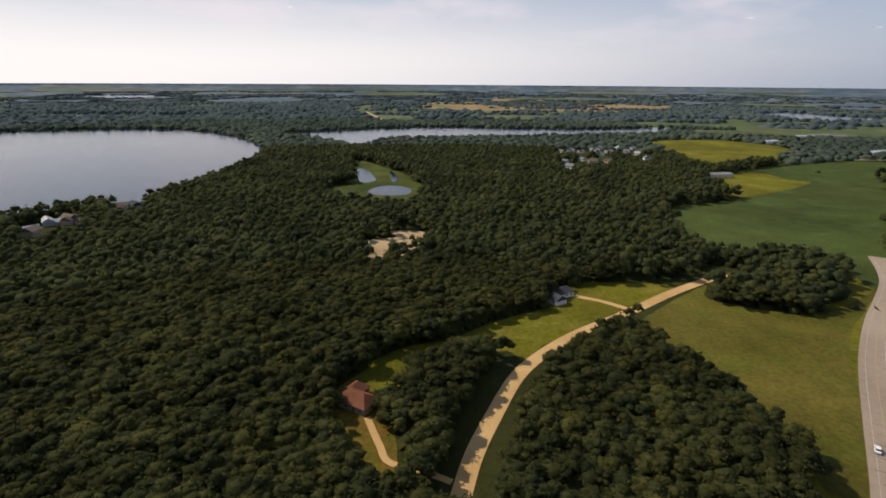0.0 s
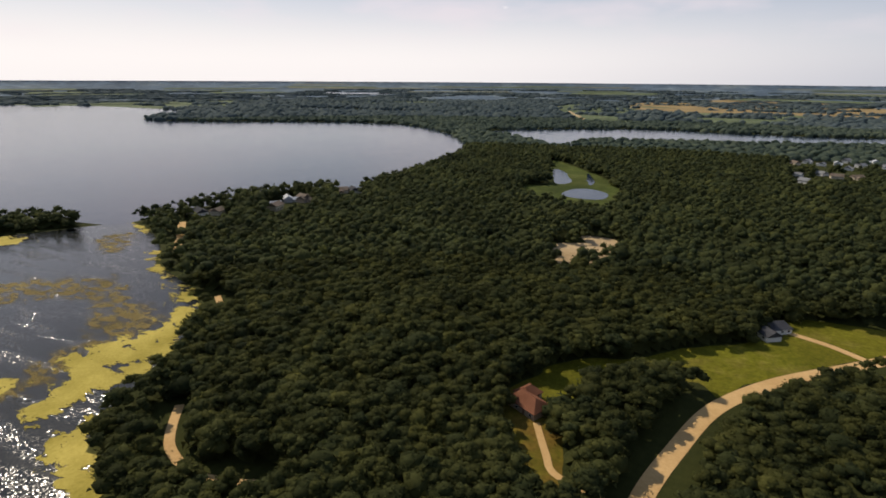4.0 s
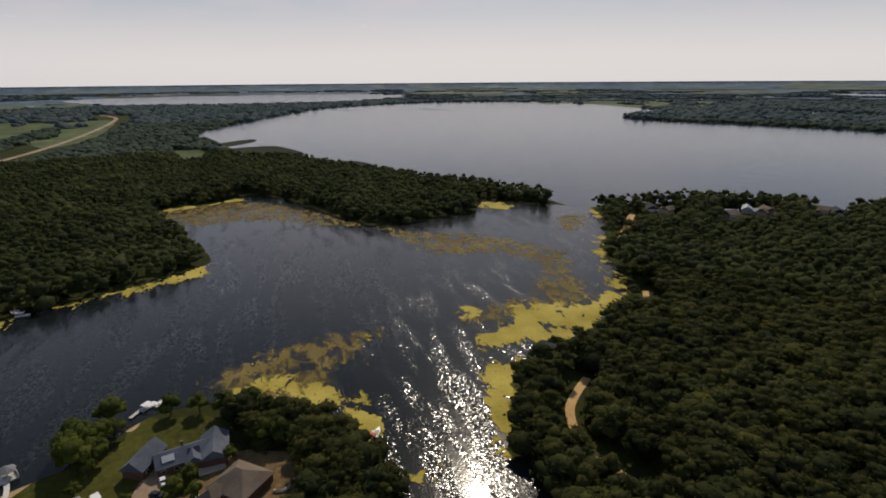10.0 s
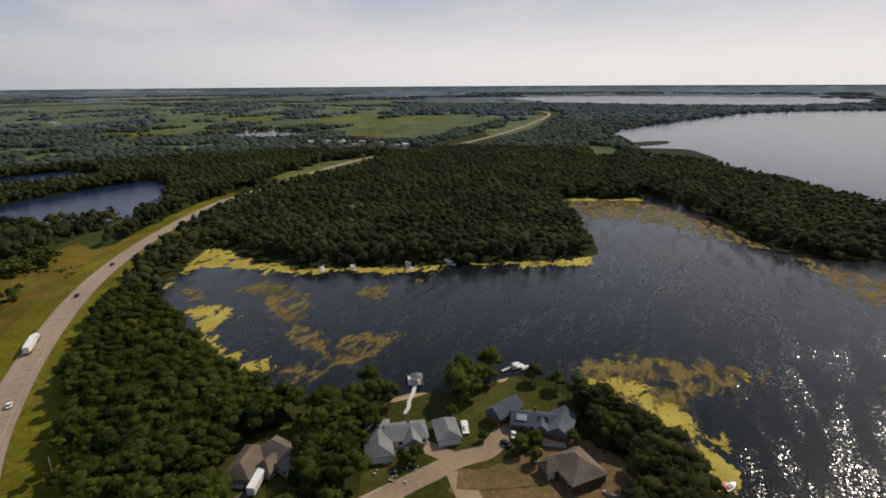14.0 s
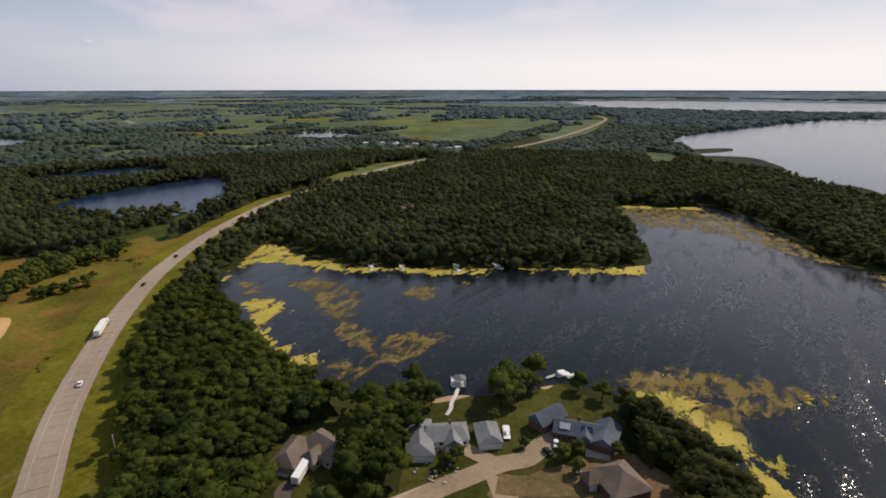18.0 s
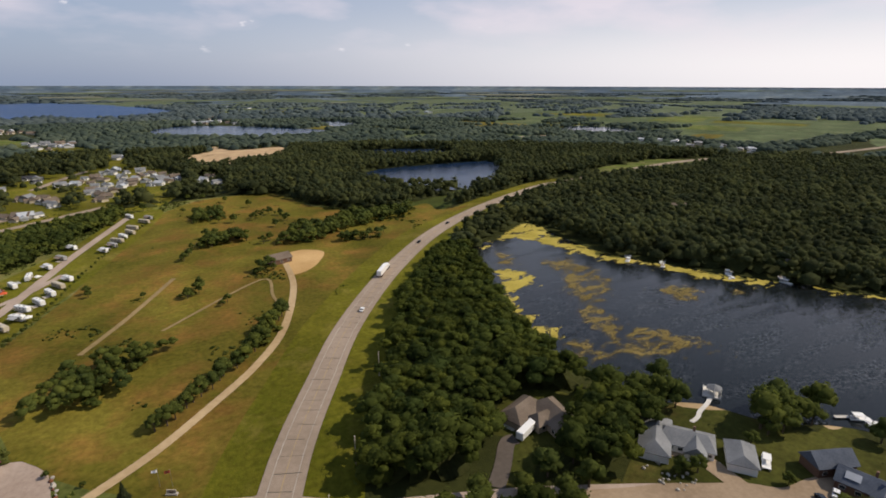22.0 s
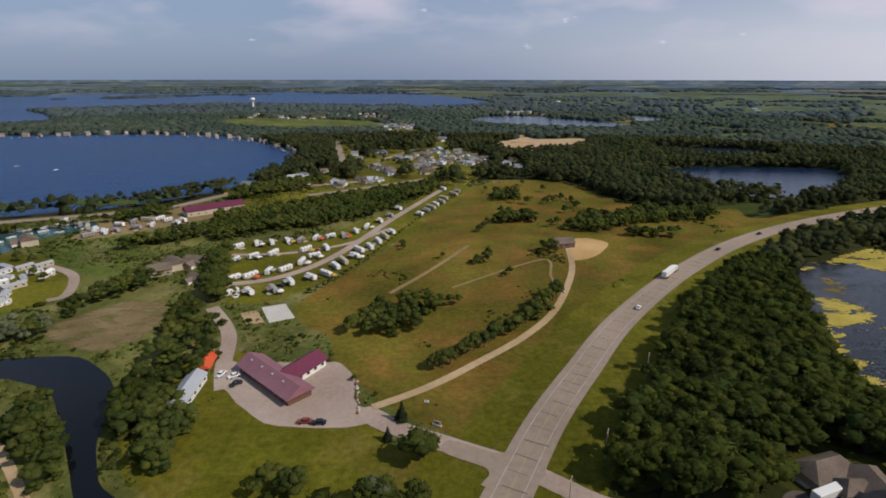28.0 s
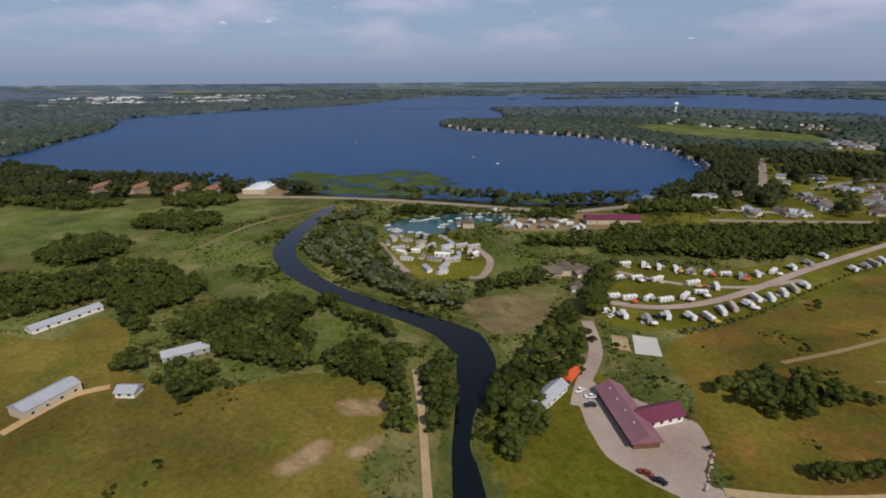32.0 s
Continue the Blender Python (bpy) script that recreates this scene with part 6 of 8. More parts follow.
for row, gap_m, low, high in ((ROW_TRACK, 4.0, 6.5, 9.5), (ROW_HILL, 6, 4, 6), (ROW_HILL_B, 6, 4, 7), (ROW_HILL_C, 6, 3.5, 5.5), (ROW_AVENUE, 4.5, 10, 13), (ROW_ENTRY, 8, 3, 6)):
    path, far = smooth_line(row, False, 12), 99.0
    for (ax, ay), (bx, by) in zip(path[:-1], path[1:]):
        far += math.hypot(bx - ax, by - ay)
        if far > gap_m:
            far = 0.0
            stand(rnd_t.choice(TREES), ax + rnd_t.uniform(-1.5, 1.5), ay + rnd_t.uniform(-1.5, 1.5), rnd_t.uniform(low, high), rnd_t.uniform(0, 6), rnd_t.uniform(0.9, 1.2))
for row in list(far_places):
    if rnd_t.random() < 0.55:
        far_places.append((row[0] + rnd_t.uniform(-3.5, 3.5), row[1] + rnd_t.uniform(-3.5, 3.5), row[2] * 0.3, row[3] * 0.75, row[4] * 0.6, rnd_t.uniform(0, 6.28)))
canopy("willow_copse", np.array(silver_places), T_COPSE, M_WILLOW, "silvery willows along the river")
canopy("copse", np.array(far_places), T_COPSE, M_CANOPY_GREEN, "clumps of trees in the open valley")
for x, y in HILL_TREES:
    stand(rnd_t.choice(TREES), x + rnd_t.uniform(-2, 2), y + rnd_t.uniform(-2, 2), rnd_t.uniform(5, 8), rnd_t.uniform(0, 6), rnd_t.uniform(0.85, 1.1))
for (x, y), tall in zip(YARD_TREES, (15, 13, 12, 6, 7, 6, 6, 9, 9, 10, 11, 11, 12, 10, 9, 12, 11, 11, 11, 10, 11, 10, 9, 7, 11, 11, 11, 12, 11, 9, 13)):
    stand(rnd_t.choice(TREES), x, y, tall, rnd_t.uniform(0, 6), rnd_t.uniform(1.0, 1.25))
for ob in TREES + WILLOWS:
    ob.matrix_basis = pose(rnd_t.uniform(0, 30), rnd_t.uniform(-104, -100), 0)

# shrubs and tall weeds in the rough ground of the valley
rnd_w = np.random.RandomState(8)
wx, wy = rnd_w.uniform(-230, 420, 60000), rnd_w.uniform(-540, 10, 60000)
ok = inside(smooth_line(OPEN_VALLEY, True, 4), wx, wy)
for keep_off in (RIVER, LAWN_MOTEL, PARKING_LOT, RV_PARK, PARK_HOMES, HARBOR, STORAGE_YARD, DRY_MARSH, FARM_YARD):
    ok &= ~inside(smooth_line(keep_off, True, 4), wx, wy)
for line, reach in LINES:
    ok &= ~near_line(line, wx, wy, reach - 2.0)
mown = inside(smooth_line(SOUTH_FIELD, True, 4), wx, wy) | inside(smooth_line(FIELD_HILL, True, 4), wx, wy)
wx, wy, mown = wx[ok], wy[ok], mown[ok]
dense = np.array([noise.noise(Vector((a / 28, b / 28, 2.0))) + 0.5 * noise.noise(Vector((a / 7, b / 7, 5.0))) for a, b in zip(wx, wy)])
keep = dense > np.where(mown, 0.50, 0.22)
low = ~keep & ~mown & (dense > -0.15)
for court in (SAND_SCAR_A, SAND_SCAR_B, SAND_SCAR_C):
    low &= ~inside(smooth_line(court, True, 4), wx, wy)
low_x, low_y = wx[low][:9000], wy[low][:9000]
wx, wy, mown, dense = wx[keep][:7500], wy[keep][:7500], mown[keep][:7500], dense[keep][:7500]
size = rnd_w.uniform(0.4, 1.1, len(wx)) * (0.7 + dense) * np.where(mown, 0.7, 1.3)
T_SHRUB = [crown_template(s + 80, 1, 0.6, 14) for s in range(4)]
canopy("shrubs", np.stack([wx, wy, size * 0.3, size, size * 0.8, rnd_w.uniform(0, 6.28, len(wx))], 1), T_SHRUB, M_SHRUB, "low shrubs and tall weeds in rough grass")


# tussocks of grass and weeds: sprays of blades
def tussock(seed):
    rnd = random.Random(seed)
    verts, faces = [], []
    for k in range(7):
        a, r = rnd.uniform(0, 6.28), rnd.uniform(0.1, 0.8)
        x, y, w = r * math.cos(a), r * math.sin(a), rnd.uniform(0.25, 0.5)
        i = len(verts)
        verts += [(x - w * math.sin(a), y + w * math.cos(a), 0), (x + w * math.sin(a), y - w * math.cos(a), 0), (x * 1.7, y * 1.7, rnd.uniform(0.4, 1.0))]
        faces.append((i, i + 1, i + 2))
    return np.array(verts), np.array(faces), 0


M_TUSSOCK = surface("dry_tussock", (0.055, 0.075, 0.012), (0.14, 0.145, 0.034), 1.0, 0.9, 0.3, island=0.8)
size = rnd_w.uniform(0.5, 1.5, len(low_x))
canopy("tussocks", np.stack([low_x, low_y, size * 0.0, size, size * 0.8, rnd_w.uniform(0, 6.28, len(low_x))], 1), [tussock(s) for s in range(5)], M_TUSSOCK, "tussocks of tall dry grass and weeds")


# ---- buildings, vehicles, boats ----
def paint(name, colour, rough=0.5, wear=0.75):
    return surface(name, tuple(c * wear for c in colour), colour, 0.8, rough, 0.15)


M_SHINGLE_GREY = surface("grey_shingles", (0.13, 0.135, 0.14), (0.24, 0.245, 0.25), 0.5, 0.9, 0.5)
M_SHINGLE_BLUE = surface("blue_grey_shingles", (0.06, 0.07, 0.09), (0.13, 0.145, 0.175), 0.5, 0.85, 0.5)
M_SHINGLE_TAN = surface("tan_shingles", (0.11, 0.085, 0.065), (0.20, 0.16, 0.125), 0.5, 0.9, 0.5)
M_SHINGLE_DARK = surface("dark_shingles", (0.03, 0.032, 0.036), (0.07, 0.07, 0.075), 0.5, 0.9, 0.5)
M_SHINGLE_RED = surface("red_brown_shingles", (0.12, 0.05, 0.028), (0.21, 0.09, 0.05), 0.5, 0.9, 0.5)
M_MAROON = surface("maroon_metal_roof", (0.10, 0.014, 0.034), (0.155, 0.025, 0.056), 2.0, 0.45, 0.1)
M_FADED_MAROON = surface("faded_maroon_roof", (0.19, 0.08, 0.098), (0.28, 0.135, 0.15), 2.0, 0.6, 0.1)
M_TIN = surface("pale_tin", (0.30, 0.315, 0.335), (0.43, 0.445, 0.465), 2.5, 0.5, 0.1)
M_ORANGE_ROOF = surface("orange_roof", (0.22, 0.115, 0.065), (0.33, 0.18, 0.105), 1.0, 0.8, 0.3)
M_ORANGE = paint("orange_canvas", (0.62, 0.09, 0.02), 0.7)
M_YELLOW = paint("yellow_canvas", (0.50, 0.33, 0.05), 0.7)
M_WHITE = paint("white_siding", (0.72, 0.70, 0.66), 0.6, 0.85)
M_CREAM = paint("cream_siding", (0.52, 0.45, 0.33), 0.7)
M_TANWALL = paint("tan_siding", (0.40, 0.31, 0.22), 0.7)
M_BROWNWALL = paint("brown_siding", (0.15, 0.075, 0.045), 0.7)
M_GREYWALL = paint("grey_siding", (0.35, 0.35, 0.35), 0.7)
M_RV_WHITE = paint("camper_white", (0.78, 0.77, 0.74), 0.35, 0.9)
M_RV_GREY = paint("camper_grey", (0.36, 0.35, 0.34), 0.4)
M_STRIPE = paint("camper_stripe", (0.22, 0.16, 0.12), 0.5)
M_PANE = surface("window_glass", (0.015, 0.018, 0.022), (0.03, 0.035, 0.04), 1.0, 0.08, 0.0)
M_TYRE = surface("tyre_rubber", (0.012, 0.012, 0.012), (0.03, 0.03, 0.03), 0.3, 0.9, 0.3)
M_STEEL = surface("bare_steel", (0.35, 0.35, 0.36), (0.5, 0.5, 0.5), 0.5, 0.35, 0.1, metal=0.8)
M_DECK = surface("weathered_planks", (0.30, 0.25, 0.19), (0.48, 0.42, 0.34), 0.6, 0.85, 0.4)
M_DOCK = surface("bleached_planks", (0.42, 0.40, 0.36), (0.62, 0.60, 0.56), 0.6, 0.85, 0.4)
M_CAR_DARK = paint("dark_car_paint", (0.02, 0.025, 0.035), 0.25)
M_CAR_RED = paint("red_car_paint", (0.25, 0.05, 0.03), 0.3)
M_CAR_WHITE = paint("white_car_paint", (0.75, 0.75, 0.75), 0.3, 0.92)
M_SOLAR = surface("solar_panel", (0.01, 0.014, 0.03), (0.02, 0.028, 0.055), 1.0, 0.12, 0.0)
M_CONCRETE = surface("pale_concrete", (0.42, 0.39, 0.34), (0.56, 0.53, 0.48), 1.5, 0.9, 0.3)
M_LINE_WHITE = surface("worn_white_paint", (0.30, 0.27, 0.23), (0.50, 0.47, 0.42), 1.0, 0.8, 0.1)
M_LINE_YELLOW = surface("worn_yellow_paint", (0.33, 0.235, 0.11), (0.42, 0.31, 0.16), 1.0, 0.8, 0.1)
M_TAR = surface("tar_seal", (0.05, 0.045, 0.04), (0.09, 0.08, 0.07), 1.0, 0.8, 0.1)
M_ROCK = surface("pale_rock", (0.30, 0.27, 0.23), (0.50, 0.46, 0.40), 0.5, 0.9, 0.6)


def box(bm, size, at, turn=0.0, tilt=None):
    m = Matrix.Translation(at) @ Matrix.Rotation(turn, 4, "Z")
    if tilt:
        m = m @ tilt
    bmesh.ops.create_cube(bm, size=1.0, matrix=m @ Matrix.Diagonal((*size, 1)))


def soft_box(size, at, bevel, segments=2):
    bm = bmesh.new()
    box(bm, size, at)
    bmesh.ops.bevel(bm, geom=bm.edges[:], offset=bevel, segments=segments, affect="EDGES")
    return bm


def roof_mesh(long, wide, base, rise, hip=0.0, over=0.5, thick=0.18):
    """A pitched roof over long x wide with its ridge along x. hip: how far the ridge ends draw in."""
    bm = bmesh.new()
    a, b = long / 2 + over, wide / 2 + over
    low = base - rise * over / (wide / 2) * 0.6
    foot = [bm.verts.new(p) for p in ((-a, -b, low), (a, -b, low), (a, b, low), (-a, b, low))]
    under = [bm.verts.new((v.co.x, v.co.y, v.co.z - thick)) for v in foot]
    r = [bm.verts.new((-a + hip, 0, base + rise)), bm.verts.new((a - hip, 0, base + rise))]
    for f in ((foot[0], foot[1], r[1], r[0]), (foot[2], foot[3], r[0], r[1]), (foot[1], foot[2], r[1]), (foot[3], foot[0], r[0])):
        bm.faces.new(f)
    for i in range(4):
        bm.faces.new((foot[(i + 1) % 4], foot[i], under[i], under[(i + 1) % 4]))
    bm.faces.new(under[::-1])
    bmesh.ops.recalc_face_normals(bm, faces=bm.faces[:])
    return bm


def wing(root, long, wide, high, rise, roof_mat, wall_mat, at=(0, 0), turn=0.0, hip=0.0, windows=3, door=True, over=0.5, garage=0):
    """One block of a house under root: wall, roof, windows with panes, a door."""
    m = Matrix.Translation((*at, 0)) @ Matrix.Rotation(radians(turn), 4, "Z")

    def put(name, bm, mat, parent=root):
        bm.transform(m)
        return part(name, bm, mat, parent)
    bm = bmesh.new()
    box(bm, (long, wide, high), (0, 0, high / 2))
    if not hip:
        for s in (-1, 1):
            x = s * (long / 2 - 0.1)
            v = [bm.verts.new((x, y, z)) for y, z in ((-wide / 2, high - 0.02), (wide / 2, high - 0.02), (0, high + rise * 0.97))]
            bm.faces.new(v)
    put("wall", bm, wall_mat)
    put("roof", roof_mesh(long, wide, high, rise, hip, over), roof_mat)
    for s in (-1, 1):
        for k in range(windows):
            x = (k + 0.5) / windows * long - long / 2
            if garage and s == -1 and k < garage:
                bm = bmesh.new()
                box(bm, (2.6, 0.1, 2.2), (x, s * (wide / 2 + 0.03), 1.1))
                put("garage_door", bm, M_WHITE)
                continue
            if door and s == -1 and k == windows // 2:
                bm = bmesh.new()
                box(bm, (1.0, 0.1, 2.05), (x, s * (wide / 2 + 0.03), 1.03))
                put("door", bm, M_BROWNWALL)
                continue
            bm = bmesh.new()
            box(bm, (1.5, 0.12, 1.2), (x, s * (wide / 2 + 0.03), 1.6))
            w = put("window", bm, M_WHITE)
            bm = bmesh.new()
            box(bm, (1.3, 0.04, 1.0), (x, s * (wide / 2 + 0.1), 1.6))
            put("pane", bm, M_PANE, w)


def chimney(root, at, top):
    bm = bmesh.new()
    box(bm, (0.7, 0.7, 2.2), (*at, top - 0.6))
    part("chimney", bm, M_BROWNWALL, root)


def building(name, label, x, y, turn, category="house", group=""):
    root = new(name)
    tagged(root, label, category, group)
    root.matrix_basis = pose(x, y, 0, 0, 0, turn)
    return root


# the houses on the bay
h = building("house", "long single-storey house with pale grey shingle roofs", -138.4, -72, 124.4)
wing(h, 16, 9.5, 3.0, 2.4, M_SHINGLE_GREY, M_WHITE, (-1.2, 0), 0, hip=2.5, windows=6)
wing(h, 19, 8.5, 3.0, 2.6, M_SHINGLE_GREY, M_WHITE, (-9.8, -2.1), 90, hip=3, windows=4, garage=0, door=False)
wing(h, 8, 5.5, 3.0, 2.2, M_SHINGLE_GREY, M_WHITE, (1.5, -3.4), 90, hip=0, windows=2, door=False)
chimney(h, (1.0, 2.0), 5.6)
bm = bmesh.new()
box(bm, (4.5, 3.2, 0.12), (6.5, -6.2, 0.1))
part("porch", bm, M_CONCRETE, h)
h = building("garage", "detached garage with pale grey shingle roof", -144.9, -59.6, 36, "garage")
wing(h, 11.0, 7.6, 3.0, 2.0, M_SHINGLE_GREY, M_WHITE, hip=2.2, windows=2, garage=0, door=False)
h = building("house", "brown house with stepped blue-grey roofs beside the bay", -162.5, -32, 103)
wing(h, 18, 8.5, 3.2, 2.6, M_SHINGLE_BLUE, M_BROWNWALL, (0, 0), 0, windows=5)
wing(h, 13, 8, 3.4, 2.8, M_SHINGLE_BLUE, M_BROWNWALL, (8.2, -1.3), 80, windows=3)
wing(h, 12, 7.0, 3.6, 3.0, M_SHINGLE_BLUE, M_BROWNWALL, (-12, 4.0), 52, windows=3)
wing(h, 6, 4.5, 3.4, 2.0, M_SHINGLE_BLUE, M_BROWNWALL, (1.5, -3.5), 90, windows=2)
for k in range(2):
    bm = bmesh.new()
    box(bm, (3.6, 2.2, 0.12), (-5.5 + 7.5 * k, -2.3, 4.75), 0, Matrix.Rotation(radians(31), 4, "X"))
    part("solar_panel", bm, (M_TIN, M_SOLAR)[k], h)
chimney(h, (-1.0, 1.5), 6.4)
bm = bmesh.new()
box(bm, (8, 4, 0.4), (6, -8.5, 0.2))
part("deck", bm, M_DECK, h)
h = building("lodge", "square house with a dark brown-grey hip roof on bare ground", -143.7, -15, 48)
wing(h, 13.5, 12.5, 3.4, 4.0, M_SHINGLE_TAN, M_BROWNWALL, hip=6.0, windows=4)
wing(h, 6, 5, 3.2, 2.4, M_SHINGLE_TAN, M_BROWNWALL, (-3.5, -7), 90, hip=2.0, windows=2, garage=1)
bm = bmesh.new()
for k in range(9):
    a = -0.2 + k * 0.22
    box(bm, (1.4, 0.7, 0.8), (11 + 3.5 * math.sin(a), -1 + 4.5 * (1 - math.cos(a)), 0.4), a)
tagged(part("retaining_wall", bm, M_ROCK, None), "curved pale stone retaining wall", "wall").matrix_basis = pose(-143.5, -14.5, 0, 0, 0, 68)
h = building("house", "rambling house with tan-brown hip roofs in a lawn", -111.5, -104.5, 90)
wing(h, 17, 10, 3.0, 3.4, M_SHINGLE_TAN, M_TANWALL, (1.0, 0.5), -8, hip=4.5, windows=4)
wing(h, 15, 8.5, 3.0, 3.0, M_SHINGLE_TAN, M_TANWALL, (-6.6, -7.0), -74, hip=3.8, windows=3, garage=1)
wing(h, 8, 6, 3.0, 2.4, M_SHINGLE_TAN, M_TANWALL, (0.5, -4.5), 90, hip=2.5, windows=2)
bm = bmesh.new()
box(bm, (5, 5, 0.3), (-5.0, -13.0, 0.15), 0.3)
part("patio", bm, M_CONCRETE, h)
h = building("house", "house with a red-brown hip roof among trees", -43, 173.5, -28)
wing(h, 14, 9, 3.2, 3.0, M_SHINGLE_RED, M_TANWALL, hip=4, windows=4)
wing(h, 8, 7, 3.0, 2.4, M_SHINGLE_RED, M_TANWALL, (-5, 5), 90, hip=3, windows=2)
h = building("house", "low house with a near-black roof beside woods", 47.5, 288, 35)
wing(h, 18, 9, 3.0, 2.4, M_SHINGLE_DARK, M_WHITE, hip=2, windows=5)
wing(h, 9, 8, 3.0, 2.4, M_SHINGLE_DARK, M_WHITE, (-6, -6), 90, windows=2, garage=1)

# the long maroon-roofed building and its neighbours
h = building("motel", "long low building with a maroon metal roof", 56.5, -158.8, 136.6, "motel")
wing(h, 32, 9.0, 3.2, 2.6, M_FADED_MAROON, M_BROWNWALL, (0, 0), 0, windows=9, over=1.0)
wing(h, 18, 8.0, 3.2, 2.4, M_MAROON, M_WHITE, (1.5, 9.5), -78, windows=5, over=0.8)
for k in range(4):
    bm = bmesh.new()
    box(bm, (0.7, 0.7, 0.5), (-12 + 7 * k, -1.6, 5.0))
    part("roof_vent", bm, M_TIN, h)
h = building("house", "white cottage with a pale roof and small deck", 83.6, -150.5, 92)
wing(h, 21, 6.0, 2.8, 1.8, M_TIN, M_WHITE, windows=5)
bm = bmesh.new()
box(bm, (5, 4, 0.5), (12.5, 0, 0.25))
part("deck", bm, M_DECK, h)
h = building("shelter", "orange canvas shelter beside trees", 84.7, -170, 97, "shelter")
bm = roof_mesh(11.5, 5.5, 2.6, 1.6, 0.6, 0.3)
part("canopy", bm, M_ORANGE, h)
for sx in (-1, 1):
    for sy in (-1, 1):
        bm = bmesh.new()
        bmesh.ops.create_cone(bm, cap_ends=True, segments=8, radius1=0.08, radius2=0.08, depth=2.6, matrix=Matrix.Translation((5.2 * sx, 2.4 * sy, 1.3)))
        part("post", bm, M_STEEL, h)
h = building("shed", "field shed with a brown-grey roof", -80, -316, 12, "shed")
wing(h, 14, 9, 3.4, 2.6, M_SHINGLE_TAN, M_BROWNWALL, windows=3)
tagged(patch("gravel_lot", [(-86, -326), (-100, -333), (-111, -324), (-108, -312), (-93, -293), (-80, -289), (-82, -305)], 0.14, M_GRAVEL, "pale gravel lot", "ground"))
h = building("white_barn", "long white metal barn", 225, -26, 110, "barn")
wing(h, 21, 9, 3.6, 1.8, M_TIN, M_CREAM, windows=4, over=0.2)
h = building("poultry_shed", "very long low shed with a pale metal roof", 303.7, -52.3, 101, "shed")
wing(h, 33, 7.5, 2.4, 1.5, M_TIN, M_WHITE, windows=7, over=0.3)
h = building("poultry_shed", "long low shed with a grey metal roof behind trees", 222, -76.5, 74, "shed")
wing(h, 19, 7, 2.8, 1.8, M_TIN, M_GREYWALL, windows=4, over=0.3)
h = building("cottage", "small pale cottage by a lane", 207.5, -48.5, 40)
wing(h, 7.5, 6, 2.6, 1.6, M_TIN, M_WHITE, windows=2)
h = building("boat_barn", "long maroon-roofed barn by the causeway", 177, -410, 40, "barn")
wing(h, 44, 13, 4.2, 3.0, M_MAROON, M_CREAM, windows=8)

for name, points, z, mat, label in (("sand_court", [(88.6, -216), (82.1, -219.6), (74.7, -206.6), (81.6, -204.4)], 0.3, M_SAND, "sand volleyball court"),
                                    ("concrete_court", [(81.0, -222.8), (71.2, -227.2), (62.7, -211.6), (72.7, -206.6)], 0.15, M_CONCRETE, "pale concrete court")):
    ob = mesh_object(name, [(x, y, zz) for zz in (z - 0.12, z) for x, y in points], [(0, 1, 2, 3), (4, 7, 6, 5)] + [(i, i + 4, (i + 1) % 4 + 4, (i + 1) % 4) for i in range(4)], mat)
    tagged(ob, label, "court", kind="structure")


# small houses of the village, the farms and the far shores
def cottage(seed):
    rnd = random.Random(seed)
    root = new("village_house")
    roof = (M_SHINGLE_GREY, M_SHINGLE_TAN, M_SHINGLE_DARK, M_SHINGLE_TAN, M_TIN)[seed % 5]
    wall = (M_WHITE, M_CREAM, M_WHITE, M_TANWALL, M_GREYWALL)[seed % 5]
    wing(root, rnd.uniform(11, 15), rnd.uniform(8, 10), rnd.uniform(3.0, 5.2), 2.8, roof, wall, windows=3)
    wing(root, 7, 6, 2.8, 2.0, roof, wall, (rnd.uniform(-4, 4), -6), 90, windows=2, garage=1)
    return tagged(root, ("village house with a grey roof and white walls", "village house with a tan roof and cream walls", "village house with a dark roof and white walls",
                         "village house with a brown roof and tan walls", "village house with a pale metal roof")[seed % 5], "house", "village houses")


def far_cottage(seed):
    """A house seen from afar: two gabled blocks with a door and windows to the front."""
    rnd = random.Random(seed)
    root = new("far_house")
    roof = (M_SHINGLE_GREY, M_TIN, M_SHINGLE_TAN, M_SHINGLE_GREY)[seed % 4]
    wall = (M_WHITE, M_WHITE, M_CREAM, M_WHITE)[seed % 4]
    wing(root, rnd.uniform(12, 16), rnd.uniform(9, 11), rnd.uniform(4.0, 5.6), 3.2, roof, wall, windows=1, door=False)
    wing(root, 8, 7, 3.2, 2.4, roof, wall, (rnd.uniform(-4, 4), -6), 90, windows=1, door=True)
    return tagged(root, ("far house with a grey roof and white walls", "far white house with a metal roof", "far house with a tan roof and cream walls", "far white house with a weathered grey roof")[seed % 4], "house", "far houses")


COTTAGES = [cottage(s) for s in range(5)]
FAR_HOUSES = [far_cottage(s) for s in range(4)]
rnd_h = random.Random(12)


def settle(kinds, spots, size=1.0, turn=None):
    for x, y in spots:
        bx, by, bz, k = (float(v) for v in bowl(x, y))
        a = rnd_h.uniform(0, 6.28) if turn is None else turn + rnd_h.uniform(-0.25, 0.25)
        s = size * k * rnd_h.uniform(0.85, 1.2)
        copy_thing(rnd_h.choice(kinds), Matrix.LocRotScale((bx, by, bz), Euler((0, 0, a)), (s, s, s)))


settle(COTTAGES, VILLAGE_HOUSES[:16], 0.78), settle(FAR_HOUSES, VILLAGE_HOUSES[16:], 0.7), settle(FAR_HOUSES, VILLAGE_HOUSES_B, 0.7), settle(FAR_HOUSES, VILLAGE_MORE, 0.58), settle(FAR_HOUSES, VILLAGE_FAR, 0.8), settle(FAR_HOUSES, NORTH_HOUSES, 0.8), settle(COTTAGES, SHORE_HOUSES)
